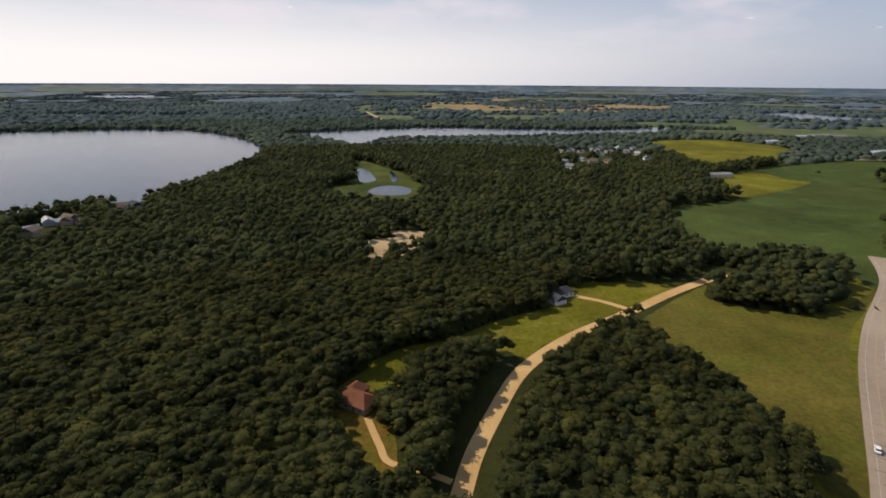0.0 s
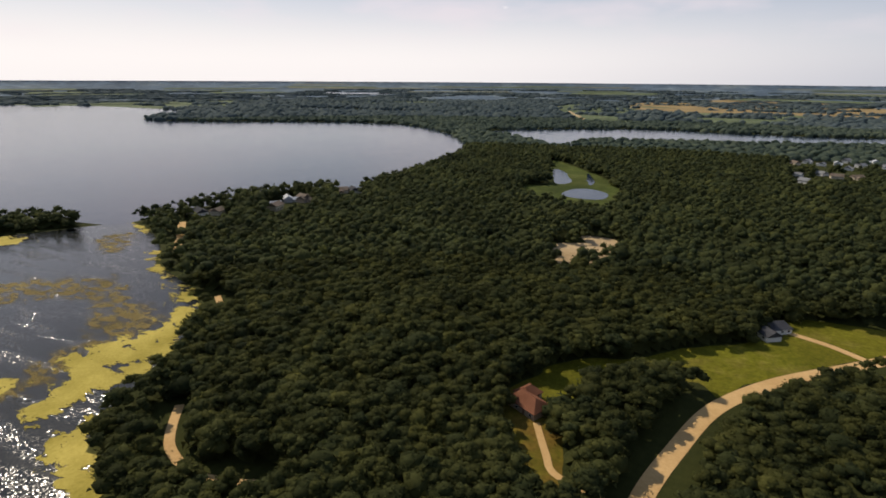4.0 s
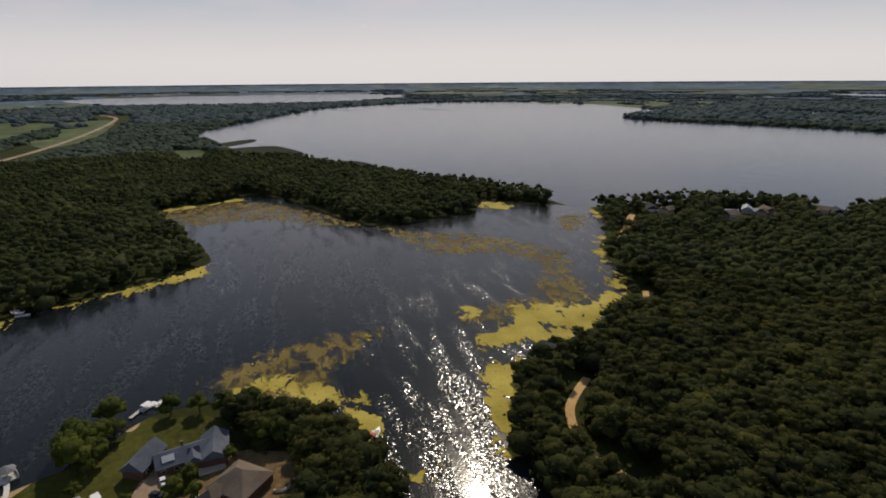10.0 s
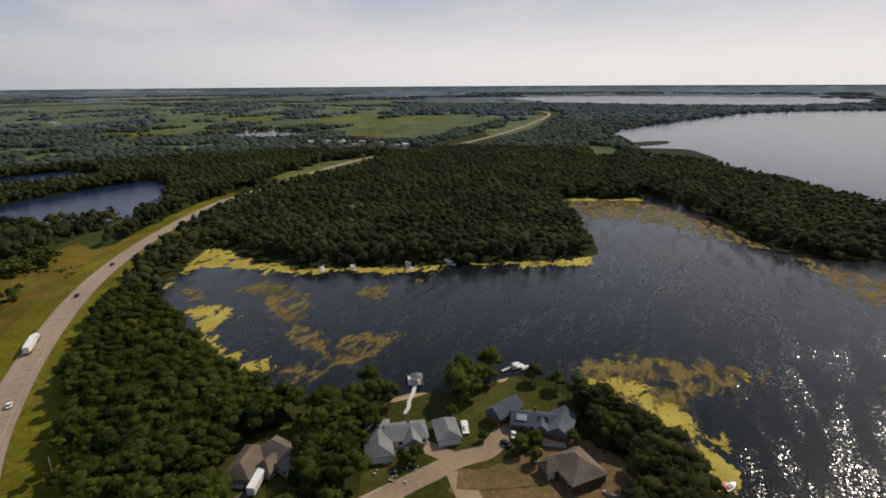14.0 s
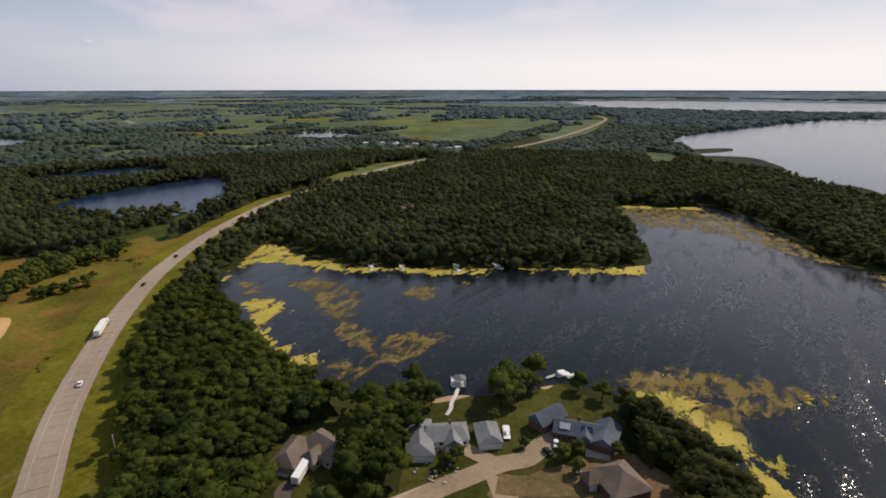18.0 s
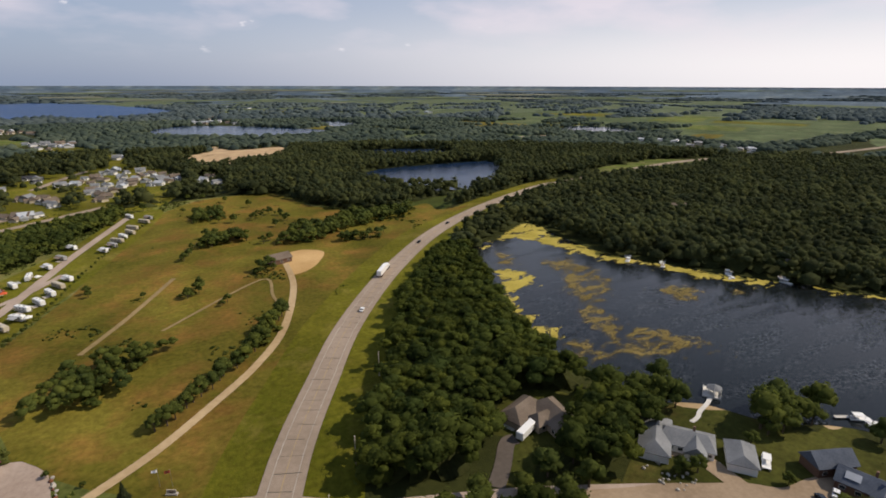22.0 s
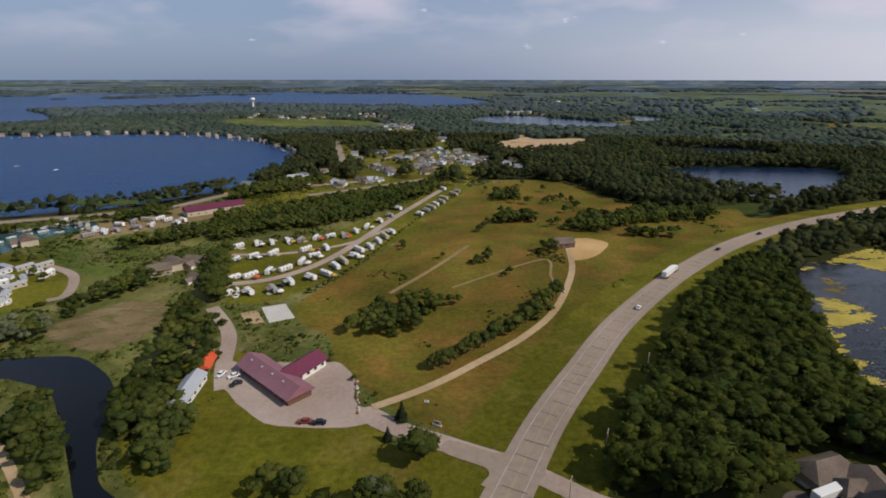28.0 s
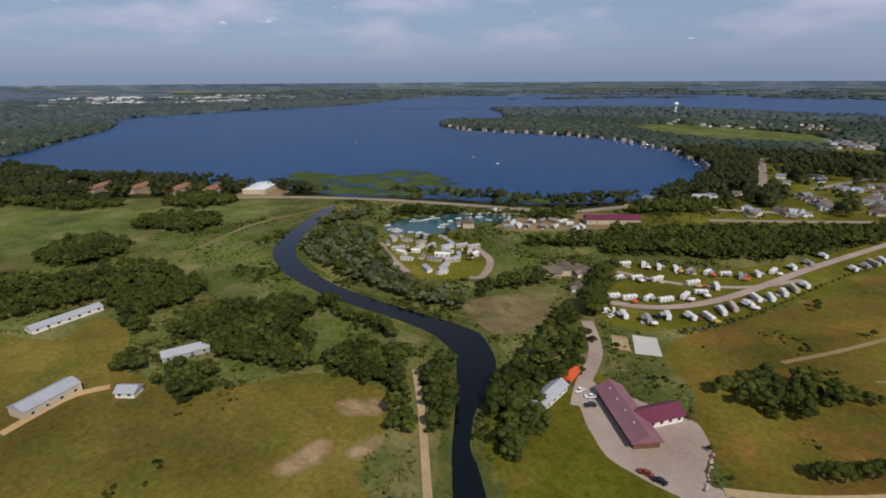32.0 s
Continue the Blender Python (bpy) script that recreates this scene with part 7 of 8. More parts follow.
settle(FAR_HOUSES, LAKE_HOUSES[11:14], 0.75), settle(COTTAGES[1:4], VALLEY_HOUSES, 0.8), settle(COTTAGES, WOODLAND_HOUSES, 1.2)


def works_hall(seed):
    root = new("works_hall")
    wing(root, 46, 20, 6, 1.6, (M_TIN, M_SHINGLE_GREY)[seed % 2], (M_WHITE, M_CREAM)[seed % 2], windows=2, door=False)
    return tagged(root, "long flat-roofed hall with pale metal roof", "hall", "far halls")


HALLS = [works_hall(0), works_hall(1)]
settle(HALLS, WORKS, 0.6, 0.7), settle(HALLS[:1] + FAR_HOUSES[:2], [(x + 38 * math.sin(3 * i + 1), y + 55 * math.cos(2 * i)) for i, (x, y) in enumerate(WORKS * 2)], 0.55, 0.7), settle(HALLS, NORTH_FARMS, 0.9, 0.2), settle(HALLS, FAR_BARNS, 0.8)


def hamlet(name, spots, low, high, label, wall):
    """Many small gabled buildings far off, past counting: one mesh with pale walls and weathered roofs."""
    rnd, verts, faces, mats = random.Random(len(spots)), [], [], []
    for x, y in spots:
        bx, by, bz, k = (float(v) for v in bowl(x, y))
        a, b, h = rnd.uniform(low, high) * k / 2, rnd.uniform(low, high) * 0.6 * k / 2, rnd.uniform(3.5, 6) * k
        turn, i, r = rnd.uniform(0, 3.14), len(verts), rnd.uniform(2, 3) * k
        ca, sa = math.cos(turn), math.sin(turn)
        for u, v, z in ((-a, -b, 0), (a, -b, 0), (a, b, 0), (-a, b, 0), (-a, -b, h), (a, -b, h), (a, b, h), (-a, b, h), (-a, 0, h + r), (a, 0, h + r)):
            verts.append((bx + ca * u - sa * v, by + sa * u + ca * v, bz + z))
        for f in ((0, 1, 5, 4), (1, 2, 6, 9, 5), (2, 3, 7, 6), (3, 0, 4, 8, 7)):
            faces.append(tuple(i + q for q in f)), mats.append(0)
        roof = rnd.choice((1, 1, 1, 2))
        for f in ((4, 5, 9, 8), (6, 7, 8, 9)):
            faces.append(tuple(i + q for q in f)), mats.append(roof)
    ob = mesh_object(name, verts, faces, wall)
    ob.data.materials.append(M_SHINGLE_GREY), ob.data.materials.append(M_TIN)
    ob.data.polygons.foreach_set("material_index", mats)
    return tagged(ob, label, "town", kind="stuff")


def strewn(outline, count, seed):
    rnd, o = np.random.RandomState(seed), np.array(outline, float)
    x, y = rnd.uniform(o[:, 0].min(), o[:, 0].max(), count * 4), rnd.uniform(o[:, 1].min(), o[:, 1].max(), count * 4)
    hit = inside(o, x, y)
    thick = np.array([noise.noise(Vector((a / 300, b / 300, 6.0))) for a, b in zip(x, y)]) > -0.05
    for poly in [smooth_line(p, True, 4) for _, p, *_ in WATERS]:
        hit &= ~inside(poly, x, y)
    return list(zip(x[hit & thick][:count].tolist(), y[hit & thick][:count].tolist()))


def along(line, gap, inset, seed):
    """Spots every gap metres along a shore, inset metres back from the water."""
    rnd, p, out = random.Random(seed), smooth_line(line, False, 16), []
    far = 0.0
    for (ax, ay), (bx, by) in zip(p[:-1], p[1:]):
        far += math.hypot(bx - ax, by - ay)
        if far > gap:
            far = rnd.uniform(-0.4, 0.3) * gap
            d = math.hypot(ax, ay)
            out.append((ax * (1 + inset / d) + rnd.uniform(-3, 3), ay * (1 + inset / d) + rnd.uniform(-3, 3)))
    return out


hamlet("town", strewn(TOWN_GROUND, 420, 3), 14, 44, "pale buildings of a town beyond the lake", M_WHITE)
hamlet("hamlet", strewn(ARM_GROUND, 70, 4), 10, 20, "scattered houses among trees on a peninsula", M_WHITE)
hamlet("shore_houses", along(WEST_SHORE, 24, 20, 1) + along(EAST_SHORE, 40, 22, 2), 6, 10, "row of small tan houses among trees along a lake shore", M_TANWALL)


def shore_docks(name, line, gap, label):
    """Bleached docks and boat lifts that stand out from a far shore."""
    rnd, verts, faces = random.Random(7), [], []
    for x, y in along(line, gap, -6, 5):
        d = math.hypot(x, y)
        ux, uy, long, wide, high = x / d, y / d, rnd.uniform(4, 9), rnd.uniform(0.8, 2.0), rnd.uniform(0.5, 1.5)
        i = len(verts)
        for z in (0.15, high):
            for a, b in ((-1, -1), (1, -1), (1, 1), (-1, 1)):
                verts.append((x + ux * long / 2 * a - uy * wide / 2 * b, y + uy * long / 2 * a + ux * wide / 2 * b, z))
        faces += [tuple(i + q for q in f) for f in ((4, 5, 6, 7), (0, 1, 5, 4), (1, 2, 6, 5), (2, 3, 7, 6), (3, 0, 4, 7))]
    return tagged(mesh_object(name, verts, faces, M_DOCK), label, "docks", kind="stuff")


shore_docks("shore_docks", WEST_SHORE, 19, "bleached docks and boat lifts along a lake shore")
shore_docks("shore_docks", EAST_SHORE, 30, "bleached docks along a far lake shore")


def resort_block():
    root = new("resort_block")
    wing(root, 38, 11, 5.5, 2.5, M_ORANGE_ROOF, M_TANWALL, windows=9)
    return tagged(root, "row of lakeside flats with orange-brown roofs", "flats", "lakeside flats")


RESORT = resort_block()
for x, y in ((665, -178), (628, -205), (588, -232), (559, -256)):
    copy_thing(RESORT, pose(x, y, 0, 0, 0, 128))
RESORT.matrix_basis = pose(700, -150, 0, 0, 0, 128)
h = building("boat_hall", "wide hall with a white roof by the lake", 526, -292, 128, "hall")
wing(h, 40, 24, 5, 1.5, M_RV_WHITE, M_CREAM, windows=6)


# campers
def camper(seed):
    rnd = random.Random(seed)
    root = new("camper")
    long = (8.6, 7.2, 10.0, 8.0)[seed % 4]
    skin = (M_RV_WHITE, M_RV_WHITE, M_CREAM, M_RV_GREY)[seed % 4]
    part("body", soft_box((long, 2.5, 2.5), (0, 0, 1.85), 0.22), skin, root)
    bm = bmesh.new()
    box(bm, (long * 0.96, 2.54, 0.35), (0, 0, 1.3))
    part("stripe", bm, M_STRIPE, root, "brown painted stripe")
    for s in (-1, 1):
        for k in range(3):
            bm = bmesh.new()
            box(bm, (1.0, 0.06, 0.7), ((k - 1) * long * 0.27, s * 1.26, 2.2))
            part("window", bm, M_PANE, root)
    bm = bmesh.new()
    box(bm, (0.7, 0.06, 1.9), (long * 0.14 + 0.9, -1.27, 1.65))
    part("door", bm, M_RV_GREY, root)
    for k in range(2):
        part("roof_vent", soft_box((0.9, 0.7, 0.3), (-1.5 + 3 * k, 0, 3.2), 0.08, 1), M_RV_GREY, root)
    for sx in (-0.45, 0.45):
        for sy in (-1, 1):
            bm = bmesh.new()
            bmesh.ops.create_cone(bm, cap_ends=True, segments=12, radius1=0.36, radius2=0.36, depth=0.25, matrix=Matrix.Translation((sx, sy * 1.1, 0.36)) @ Matrix.Rotation(radians(90), 4, "X"))
            part("wheel", bm, M_TYRE, root)
    bm = bmesh.new()
    box(bm, (1.4, 0.12, 0.12), (long / 2 + 0.6, 0.3, 0.6), -0.3), box(bm, (1.4, 0.12, 0.12), (long / 2 + 0.6, -0.3, 0.6), 0.3)
    part("hitch", bm, M_STEEL, root)
    if seed % 2:
        bm = bmesh.new()
        box(bm, (long * 0.6, 2.4, 0.08), (0, -2.4, 2.55), 0, Matrix.Rotation(0.14, 4, "X"))
        part("awning", bm, (M_RV_GREY, M_STRIPE)[seed // 2 % 2], root, "canvas awning")
    if seed % 3 == 0:
        bm = bmesh.new()
        box(bm, (3.4, 2.6, 0.4), (1.0, -2.6, 0.2))
        part("deck", bm, M_DECK, root, "small timber deck")
    return tagged(root, ("white travel trailer on grass", "white travel trailer with an awning on grass", "long cream travel trailer on grass", "grey camper with an awning on grass")[seed % 4], "camper", "campers in the park")


CAMPERS = [camper(s) for s in range(6)]


def park(spots, turn, spread=15):
    for x, y in spots:
        copy_thing(rnd_h.choice(CAMPERS), pose(x, y, 0, 0, 0, turn + rnd_h.uniform(-spread, spread)))


park(CAMPERS_UPPER, -100, 45), park(CAMPERS_LOWER[:6], -103, 30), park(CAMPERS_LOWER[6:], 130, 12), park(CAMPERS_LANE, 124, 10)
park(STORED_UNITS, 120, 60)


def mobile_home(seed):
    root = new("mobile_home")
    wing(root, 12.5, 4.6, 2.9, 0.9, (M_TIN, M_SHINGLE_GREY, M_RV_WHITE, M_TIN)[seed % 4], (M_WHITE, M_CREAM)[seed % 2], windows=3, over=0.15)
    bm = bmesh.new()
    box(bm, (4, 2.4, 0.5), (1, -3.5, 0.25))
    part("deck", bm, M_DECK, root)
    return tagged(root, ("white mobile home with a pale metal roof", "cream mobile home with a grey roof", "white mobile home with a white roof", "cream mobile home with a dull metal roof")[seed % 4], "mobile home", "mobile homes by the harbour")


HOMES = [mobile_home(s) for s in range(4)]
settle(HOMES, PARK_UNITS + [(268, -277), (254, -284), (246, -262), (284, -266), (270, -262), (226, -252), (214, -248), (250, -255), (236, -268), (222, -281)], 0.7)


# boats and docks
def boat(seed):
    root = new("boat")
    if seed == 0:
        for s in (-1, 1):
            bm = bmesh.new()
            bmesh.ops.create_cone(bm, cap_ends=True, segments=10, radius1=0.32, radius2=0.32, depth=6.5, matrix=Matrix.Translation((0, s * 0.85, 0.3)) @ Matrix.Rotation(radians(90), 4, "Y"))
            part("pontoon", bm, M_STEEL, root)
        part("deck", soft_box((6.6, 2.4, 0.15), (0, 0, 0.7), 0.04, 1), M_RV_WHITE, root)
        part("canopy", soft_box((3.4, 2.3, 0.12), (-0.6, 0, 2.2), 0.04, 1), M_RV_WHITE, root)
        for sx in (-2.2, 1.0):
            for sy in (-1.0, 1.0):
                bm = bmesh.new()
                box(bm, (0.06, 0.06, 1.5), (sx, sy, 1.45))
                part("post", bm, M_STEEL, root)
        part("bench", soft_box((1.6, 2.0, 0.5), (-2.3, 0, 1.0), 0.1, 1), M_RV_GREY, root)
    else:
        bm = bmesh.new()
        rings = []
        for x, w, z in ((-2.8, 0.95, 0.15), (-1, 1.1, 0.1), (1, 0.95, 0.15), (2.3, 0.45, 0.35), (2.9, 0.05, 0.6)):
            rings.append([bm.verts.new(p) for p in ((x, -w, 0.95), (x, -w * 0.7, z), (x, w * 0.7, z), (x, w, 0.95))])
        for a, b in zip(rings[:-1], rings[1:]):
            for i in range(3):
                bm.faces.new((a[i], b[i], b[i + 1], a[i + 1]))
            bm.faces.new((a[3], b[3], b[0], a[0]))
        bm.faces.new(rings[0])
        bmesh.ops.recalc_face_normals(bm, faces=bm.faces[:])
        part("hull", bm, M_RV_WHITE, root)
        part("cover", soft_box((2.8, 1.5, 0.3), (-0.8, 0, 1.05), 0.12, 1), (M_CAR_DARK, M_STRIPE, M_RV_WHITE)[seed % 3], root, "fabric boat cover")
        part("engine", soft_box((0.4, 0.4, 0.8), (-3.0, 0, 0.9), 0.1, 1), M_CAR_DARK, root)
    return tagged(root, ("white pontoon boat with a canopy", "small white motorboat under a dark cover", "small white open motorboat with outboard")[seed], "boat", "moored boats")


BOATS = [boat(s) for s in range(3)]


def dock(x, y, turn, long, wide=1.4):
    root = tagged(new("dock"), "bleached plank dock on posts in the water", "dock", "docks")
    n = max(4, int(long / 0.9))
    for k in range(n):
        bm = bmesh.new()
        box(bm, (long / n * 0.93, wide, 0.08), ((k + 0.5) * long / n, 0, 0.62))
        part("plank", bm, M_DOCK, root)
    for k in range(int(long / 4) + 1):
        for s in (-1, 1):
            bm = bmesh.new()
            bmesh.ops.create_cone(bm, cap_ends=True, segments=6, radius1=0.07, radius2=0.07, depth=1.0, matrix=Matrix.Translation((0.2 + k * 4, s * wide * 0.45, 0.45)))
            part("post", bm, M_STEEL, root)
    root.matrix_basis = pose(x, y, 0, 0, 0, turn)


for i, (x, y) in enumerate(WEST_DOCKS):
    dock(x - 8, y - 4, 28, 12 + 2 * (i % 3))
    copy_thing(BOATS[i % 3], pose(x + 2, y + 2, 0.05, 0, 0, 30 + 20 * i))
    copy_thing(BOATS[(i + 1) % 3], pose(x - 3, y - 3.5, 0.05, 0, 0, 35))
dock(-151, 22, 135, 9), copy_thing(BOATS[1], pose(-156, 29, 0.05, 0, 0, 150))
dock(-193, -55, 150, 10), copy_thing(BOATS[0], pose(-199, -50, 0.05, 0, 0, 140)), copy_thing(BOATS[2], pose(-200, -46, 0.05, 0, 0, 150))
for i, (x, y) in enumerate(HARBOR_BOATS):
    copy_thing(BOATS[i % 3], pose(x, y, 0.15, 0, 0, 40 + (i % 4) * 12))
for i, (x, y) in enumerate(LAKE_BOATS):
    copy_thing(BOATS[i % 3], pose(x, y, 0.15, 0, 0, 37 * i))
for i in range(6):
    dock(262 + 7 * i, -372 + 6 * i, 222, 12, 1.2)

# red-covered boat at the bay dock
h = tagged(new("boat"), "small boat under a bright red-orange cover at a dock", "boat")
part("hull", soft_box((5.0, 2.0, 0.7), (0, 0, 0.4), 0.25), M_RV_WHITE, h)
part("cover", soft_box((3.6, 1.9, 0.5), (0, 0, 0.9), 0.2), M_ORANGE, h)
h.matrix_basis = pose(-155, 27, 0.1, 0, 0, 40)

# gazebo at the end of a walkway
h = tagged(new("gazebo"), "small gazebo with a grey hip roof on a white deck", "gazebo")
bm = bmesh.new()
box(bm, (7, 6, 0.5), (0, 0, 0.35))
part("deck", bm, M_DOCK, h)
bm = bmesh.new()
bmesh.ops.create_cone(bm, cap_ends=True, segments=8, radius1=2.8, radius2=0.1, depth=1.5, matrix=Matrix.Translation((0.5, 0.5, 3.6)))
part("roof", bm, M_SHINGLE_GREY, h)
for k in range(8):
    a = k * math.pi / 4
    bm = bmesh.new()
    box(bm, (0.15, 0.15, 2.4), (0.5 + 2.3 * math.cos(a), 0.5 + 2.3 * math.sin(a), 1.75))
    part("post", bm, M_WHITE, h)
for s in (-1, 1):
    bm = bmesh.new()
    box(bm, (7, 0.08, 0.9), (0, s * 2.95, 1.05))
    part("railing", bm, M_WHITE, h)
h.matrix_basis = pose(-172, -85.5, 0, 0, 0, 30)
tagged(strip("walkway", [(-171, -85), (-165, -82.6), (-158, -81), (-154.7, -79.5), (-150.2, -78.9)], 1.5, 0.2, M_DOCK), "pale winding garden walkway", "path", kind="structure")


# vehicles
def car(seed, paint_mat, label):
    root = new("car")
    part("body", soft_box((4.5, 1.8, 0.65), (0, 0, 0.65), 0.16), paint_mat, root)
    bm = soft_box((2.4, 1.6, 0.6), (-0.2, 0, 1.22), 0.22)
    part("cabin", bm, M_PANE, root, "dark glass cabin")
    part("roof", soft_box((1.7, 1.45, 0.08), (-0.2, 0, 1.52), 0.03, 1), paint_mat, root)
    for sx in (-1.4, 1.4):
        for sy in (-1, 1):
            bm = bmesh.new()
            bmesh.ops.create_cone(bm, cap_ends=True, segments=12, radius1=0.33, radius2=0.33, depth=0.22, matrix=Matrix.Translation((sx, sy * 0.82, 0.33)) @ Matrix.Rotation(radians(90), 4, "X"))
            part("wheel", bm, M_TYRE, root)
    return tagged(root, label, "car")


cars = [car(0, M_CAR_DARK, "dark car on worn asphalt"), car(1, M_CAR_RED, "red car on worn asphalt"), car(2, M_CAR_WHITE, "white car on worn asphalt")]
cars[0].matrix_basis, cars[1].matrix_basis, cars[2].matrix_basis = pose(69.5, -157.5, 0.1, 0, 0, 45), pose(40.5, -135.8, 0.1, 0, 0, 3), pose(72, -162.5, 0.1, 0, 0, 40)
for k, x, y, z, a in ((0, 36, -135.2, 0.1, 3), (0, -175.5, -306.5, 0.27, 220), (0, -221, -340.5, 0.27, 212), (2, -94, -219.5, 0.27, 235), (2, 137, 160, 0.27, 60),
                      (2, -153.5, -38, 0.2, 20), (0, -148, -39, 0.2, 60), (2, -145, -28, 0.2, 10), (2, 77, -163.5, 0.1, 75), (0, 47, -112 - 40, 0.1, 40)):
    copy_thing(cars[k], pose(x, y, z, 0, 0, a))

rnd_c = random.Random(21)
for i, (x, y) in enumerate((CAMPERS_UPPER + CAMPERS_LOWER)[::2]):
    copy_thing(cars[i % 3], pose(x + rnd_c.uniform(4, 6), y + rnd_c.uniform(3, 5), 0.02, 0, 0, rnd_c.uniform(0, 180)))


def canopy_tent(mat, label):
    root = new("canopy_tent")
    part("canopy", roof_mesh(3.0, 3.0, 2.2, 0.9, 1.4, 0.1, 0.08), mat, root)
    for sx in (-1.4, 1.4):
        for sy in (-1.4, 1.4):
            bm = bmesh.new()
            box(bm, (0.06, 0.06, 2.2), (sx, sy, 1.1))
            part("post", bm, M_STEEL, root)
    return tagged(root, label, "tent", "canopy tents in the camp")


TENTS = [canopy_tent(M_WHITE, "white canopy tent beside a camper"), canopy_tent(M_YELLOW, "yellow canopy tent beside a camper"), canopy_tent(M_ORANGE, "orange canopy tent beside a camper")]
for i, (x, y) in enumerate(CAMPERS_UPPER[1::2] + CAMPERS_LOWER[1::3]):
    m = pose(x - 4.5, y + 3.5, 0.02, 0, 0, 30 * i)
    if i < 3:
        TENTS[i].matrix_basis = m
    else:
        copy_thing(TENTS[(0, 1, 0, 2, 0)[i % 5]], m)

h = tagged(new("truck"), "white articulated truck on the highway", "truck")
part("trailer", soft_box((14.5, 2.6, 2.9), (-2.5, 0, 2.6), 0.08, 1), M_RV_WHITE, h)
part("cab", soft_box((2.6, 2.5, 2.7), (7.0, 0, 2.0), 0.3), M_CAR_WHITE, h)
part("bonnet", soft_box((1.6, 2.0, 1.3), (8.9, 0, 1.3), 0.25), M_CAR_WHITE, h)
part("windscreen", soft_box((0.12, 2.1, 0.9), (8.3, 0, 2.55), 0.03, 1), M_PANE, h)
for x in (-8.3, -7.0, 4.6, 5.9, 9.0):
    for s in (-1, 1):
        bm = bmesh.new()
        bmesh.ops.create_cone(bm, cap_ends=True, segments=14, radius1=0.5, radius2=0.5, depth=0.4, matrix=Matrix.Translation((x, s * 1.05, 0.5)) @ Matrix.Rotation(radians(90), 4, "X"))
        part("wheel", bm, M_TYRE, h)
h.matrix_basis = pose(-127.5, -264, 0.27, 0, 0, 228)
h = tagged(new("cargo_trailer"), "long white trailer parked on a house drive", "trailer")
part("body", soft_box((11, 2.5, 2.6), (0, 0, 2.0), 0.12, 1), M_RV_WHITE, h)
for x in (-2.4, -1.4):
    for s in (-1, 1):
        bm = bmesh.new()
        bmesh.ops.create_cone(bm, cap_ends=True, segments=12, radius1=0.4, radius2=0.4, depth=0.3, matrix=Matrix.Translation((x, s * 1.1, 0.4)) @ Matrix.Rotation(radians(90), 4, "X"))
        part("wheel", bm, M_TYRE, h)
h.matrix_basis = pose(-100.3, -103.2, 0.1, 0, 0, 20)
h = copy_thing(BOATS[0], pose(-150.5, -55, 0.1, 0, 0, 30))
tagged(h, "white pontoon boat parked on grass beside a garage", "boat")

# highway markings and tar seams
for name, mat, shift, label in (("edge_line", M_LINE_WHITE, -4.6, ""), ("edge_line", M_LINE_WHITE, 2.6, ""), ("centre_line", M_LINE_YELLOW, -1.0, "")):
    strip(name, HIGHWAY[:24], 0.16, 0.262, mat, highway, shift=shift)
line = smooth_line(HIGHWAY[4:24], False, 12)
gap, seams = 0.0, 0
rnd_s = random.Random(3)
for (ax, ay), (bx, by) in zip(line[:-1], line[1:]):
    d = math.hypot(bx - ax, by - ay)
    gap += d
    if gap < 5.5 or seams > 150 or math.hypot(ax, ay) > 330:
        continue
    gap, seams = 0.0, seams + 1
    a = math.atan2(by - ay, bx - ax)
    w = rnd_s.uniform(5.0, 8.0)
    o = rnd_s.uniform(-2.0, 0.4)
    bm = bmesh.new()
    box(bm, (rnd_s.uniform(0.12, 0.3), w, 0.012), (ax + math.sin(a) * o, ay - math.cos(a) * o, 0.262), a + rnd_s.uniform(-0.06, 0.06))
    part("tar_seam", bm, M_TAR, highway)

# hedge of young trees beside the camp, bushes in the meadow, conifers by the entry
def conifer(seed):
    root = new("spruce")
    bm = bmesh.new()
    bmesh.ops.create_cone(bm, cap_ends=True, segments=6, radius1=0.18, radius2=0.08, depth=2.0, matrix=Matrix.Translation((0, 0, 1.0)))
    part("trunk", bm, M_BARK, root)
    rnd, bm = random.Random(seed), bmesh.new()
    for k in range(9):
        z, r = 0.8 + k * 0.75, 2.1 * (1 - k / 9.5)
        for j in range(11):
            a = j * 0.571 + rnd.uniform(-0.2, 0.2) + k
            q = r * rnd.uniform(0.75, 1.15)
            v = [bm.verts.new(p) for p in ((0, 0, z + 0.9), (q * math.cos(a - 0.33), q * math.sin(a - 0.33), z), (q * 1.1 * math.cos(a), q * 1.1 * math.sin(a), z - 0.25), (q * math.cos(a + 0.33), q * math.sin(a + 0.33), z))]
            bm.faces.new(v)
    part("crown", bm, M_CANOPY, root)
    return tagged(root, "dark green spruce by the entry road", "tree", "spruces")


SPRUCE = conifer(2)
SPRUCE.matrix_basis = pose(10.5, -136.5, 0)
copy_thing(SPRUCE, Matrix.LocRotScale((14, -127, 0), None, (0.75, 0.75, 0.7)))
stand(TREES[1], 5, -118.5, 11, 1.0, 1.45), stand(TREES[3], 2.5, -121, 8, 2.0, 1.2)
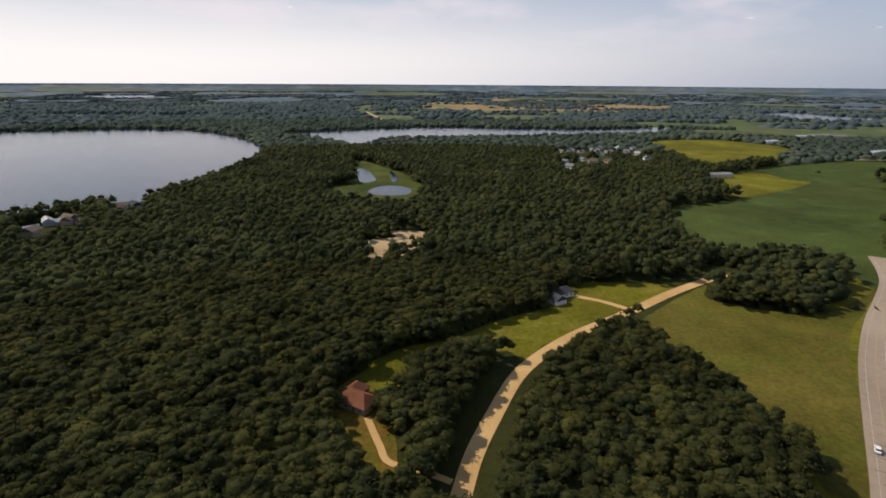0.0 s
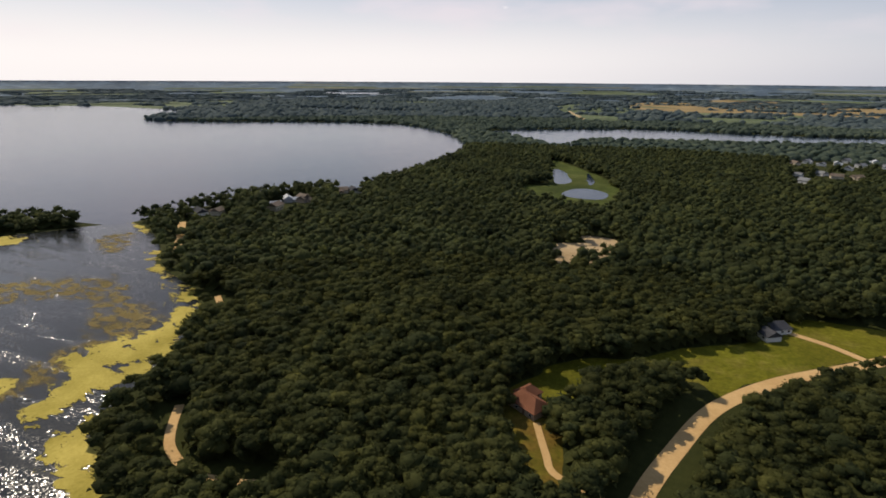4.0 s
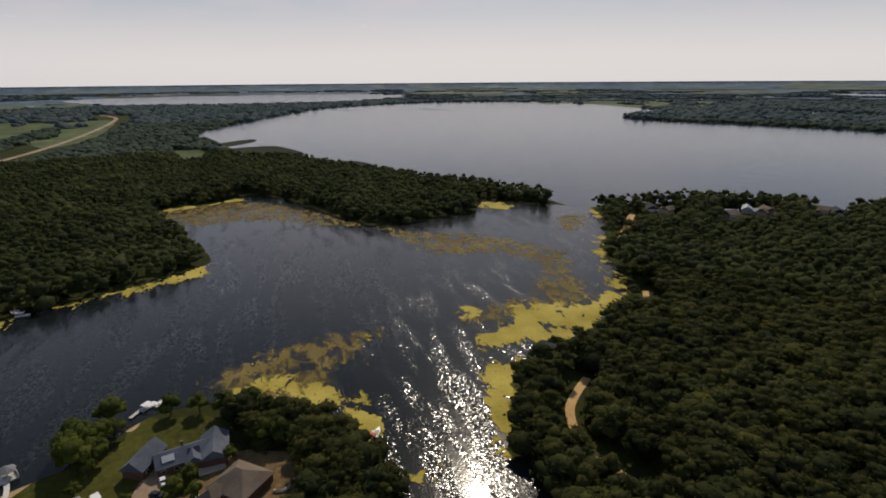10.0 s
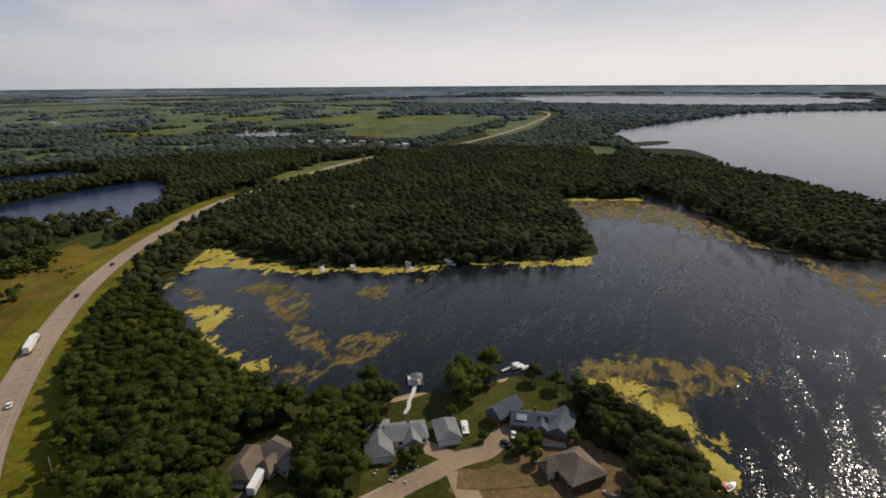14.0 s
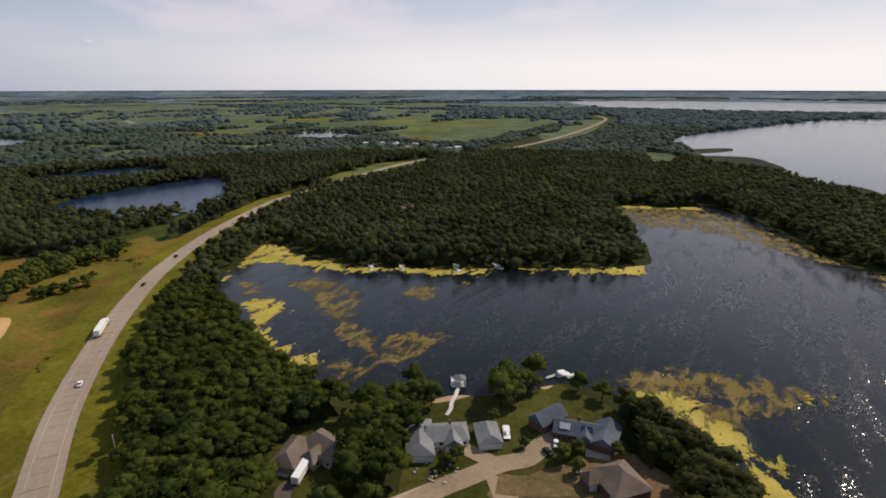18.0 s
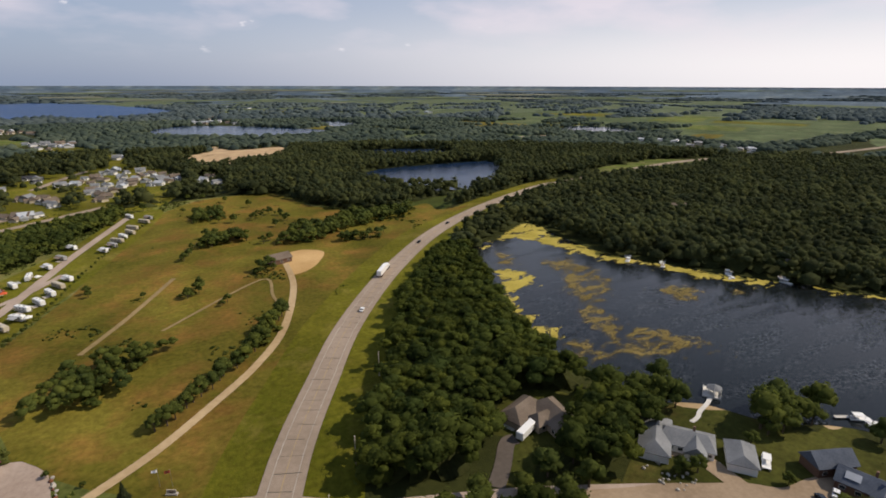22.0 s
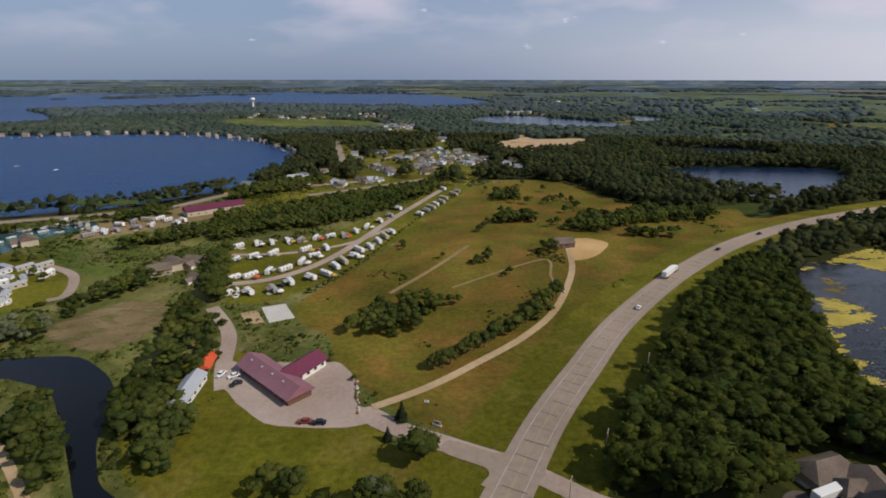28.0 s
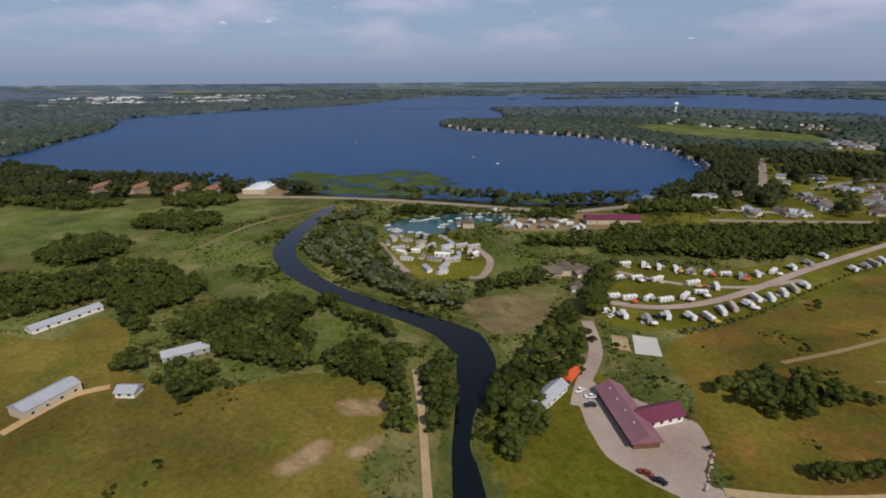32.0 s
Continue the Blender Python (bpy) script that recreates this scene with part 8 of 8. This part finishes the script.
for x, y, t in ((-40, -265, 5.5), (-37, -262, 4), (29, -160, 2.5), (20, -150, 2.2), (-4, -294, 4), (55, -185, 2.5), (60, -190, 2), (48, -192, 2), (-155, -62, 6), (-130, -63.5, 6.5), (-124, -66, 4),
                (-152, -30, 6.5), (-150, -33, 5.5), (-147, -47, 4.5), (-170, -60, 11), (-174, -63, 12), (-178, -60, 11), (-175, -68, 10), (-180, -66, 11), (-165, -62, 9), (-182, -57, 9)):
    stand(TREES[int(x) % 5], x, y, t, x, 1.1)
hedge = smooth_line([(64, -237), (50, -262), (32, -318), (12, -385), (-25, -480)], False, 20)
gap = 0.0
for (ax, ay), (bx, by) in zip(hedge[:-1], hedge[1:]):
    gap += math.hypot(bx - ax, by - ay)
    if gap > 4.2:
        gap = 0.0
        stand(TREES[int(ax) % 5], ax + rnd_h.uniform(-0.5, 0.5), ay, rnd_h.uniform(2.2, 3.4), ax, 0.8)
for x, y, t in ((231, -285, 6), (243, -290, 7), (258, -294, 6), (264, -271, 5), (237, -253, 6), (217, -266, 5), (255, -271, 6), (205, -257, 6), (246, -240, 5)):
    stand(TREES[int(x) % 5], x, y, t, x, 1.15)
# kinds that copies were made from stand at the first of their own places
for k, ob in enumerate(COTTAGES + FAR_HOUSES + HALLS + HOMES):
    bx, by, bz, s = (float(v) for v in bowl(560 + 22 * k, -20 + 16 * k))
    ob.matrix_basis = pose(bx, by, bz, 0, 0, 40 * k)
for k, ob in enumerate(CAMPERS):
    ob.matrix_basis = pose(228 + 9 * k, -348 - 6 * k, 0, 0, 0, 120)
for k, ob in enumerate(BOATS):
    ob.matrix_basis = pose(272 + 5 * k, -352 + 8 * k, 0.15, 0, 0, 50)
# stones in the front lawn
for k in range(26):
    x, y = -121 + rnd_h.uniform(-6, 4), -66 + rnd_h.uniform(-7, 5)
    bm = bmesh.new()
    bmesh.ops.create_icosphere(bm, subdivisions=1, radius=rnd_h.uniform(0.3, 0.6))
    for v in bm.verts:
        v.co *= rnd_h.uniform(0.8, 1.2)
    ob = part("garden_stone", bm, M_ROCK, None)
    ob.location = (x, y, 0.2)
    tagged(ob, "pale garden boulder in a lawn", "stone", "garden stones")

# poles, signs and the water tower
def pole(x, y):
    root = tagged(new("utility_pole"), "weathered wooden utility pole with a crossarm", "pole", "utility poles")
    bm = bmesh.new()
    bmesh.ops.create_cone(bm, cap_ends=True, segments=8, radius1=0.17, radius2=0.11, depth=10.5, matrix=Matrix.Translation((0, 0, 5.25)))
    part("post", bm, M_DECK, root)
    bm = bmesh.new()
    box(bm, (2.2, 0.12, 0.14), (0, 0, 9.6))
    part("crossarm", bm, M_DECK, root)
    for k in (-0.9, 0, 0.9):
        bm = bmesh.new()
        bmesh.ops.create_cone(bm, cap_ends=True, segments=8, radius1=0.07, radius2=0.05, depth=0.22, matrix=Matrix.Translation((k, 0, 9.78)))
        part("insulator", bm, M_CONCRETE, root)
    root.matrix_basis = pose(x, y, 0, 0, 0, 60)


pole(-47.5, -118), pole(-75, -160), pole(-112, -206), pole(-33, -100)
h = tagged(new("water_tower"), "white water tower on a peninsula", "water tower")
bm = bmesh.new()
bmesh.ops.create_cone(bm, cap_ends=True, segments=16, radius1=3.2, radius2=2.4, depth=30, matrix=Matrix.Translation((0, 0, 15)))
part("stem", bm, M_RV_WHITE, h)
bm = bmesh.new()
bmesh.ops.create_uvsphere(bm, u_segments=20, v_segments=12, radius=7.5, matrix=Matrix.Translation((0, 0, 34)) @ Matrix.Diagonal((1, 1, 0.75, 1)))
part("tank", bm, M_RV_WHITE, h)
h.matrix_basis = pose(598, -1797, 0)
h = tagged(new("entry_sign"), "low entry sign on a stone base beside a drive", "sign")
bm = bmesh.new()
box(bm, (3.2, 0.9, 0.5), (0, 0, 0.25))
part("base", bm, M_ROCK, h)
bm = bmesh.new()
box(bm, (2.6, 0.2, 1.2), (0, 0, 1.1))
part("panel", bm, M_CREAM, h)
for k, z in enumerate((1.4, 1.05, 0.8)):
    bm = bmesh.new()
    box(bm, (1.9 - 0.4 * k, 0.04, 0.16), (0, -0.12, z))
    part("letter_bar", bm, M_BROWNWALL, h)
h.matrix_basis = pose(-0.5, -134, 0, 0, 0, 150)
for k in range(2):
    h = tagged(new("flag_pole"), "thin steel flag pole with a small flag", "flag pole", "flag poles")
    bm = bmesh.new()
    bmesh.ops.create_cone(bm, cap_ends=True, segments=8, radius1=0.06, radius2=0.04, depth=6, matrix=Matrix.Translation((0, 0, 3)))
    part("post", bm, M_STEEL, h)
    bm = bmesh.new()
    bmesh.ops.create_grid(bm, x_segments=6, y_segments=3, size=0.5, matrix=Matrix.Translation((0.75, 0, 5.4)) @ Matrix.Rotation(radians(90), 4, "X") @ Matrix.Diagonal((1.4, 0.9, 1, 1)))
    for v in bm.verts:
        v.co.y += 0.12 * math.sin(v.co.x * 4)
    part("flag", bm, (M_CAR_WHITE, M_CAR_RED)[k], h)
    h.matrix_basis = pose(2 - 3 * k, -139 + 2 * k, 0)
ob = strip("stop_line", [(-5.5, -126.8), (-3.5, -121.5)], 0.5, 0.24, M_LINE_WHITE, None)
tagged(ob, "white painted stop line across the entry road", "marking", kind="structure")
# flower bed and stones by the parking lot, hedge stones
for k in range(14):
    bm = bmesh.new()
    bmesh.ops.create_icosphere(bm, subdivisions=1, radius=rnd_h.uniform(0.35, 0.75))
    for v in bm.verts:
        v.co *= rnd_h.uniform(0.75, 1.2)
    ob = part("bed_stone", bm, (M_ROCK, M_SHINGLE_RED)[k % 3 == 0], None)
    ob.location = (24.5 + 0.25 * k + rnd_h.uniform(-0.4, 0.4), -140.5 - 1.4 * k, 0.25)
    tagged(ob, "rough stone edging of a gravel lot", "stone", "lot stones")
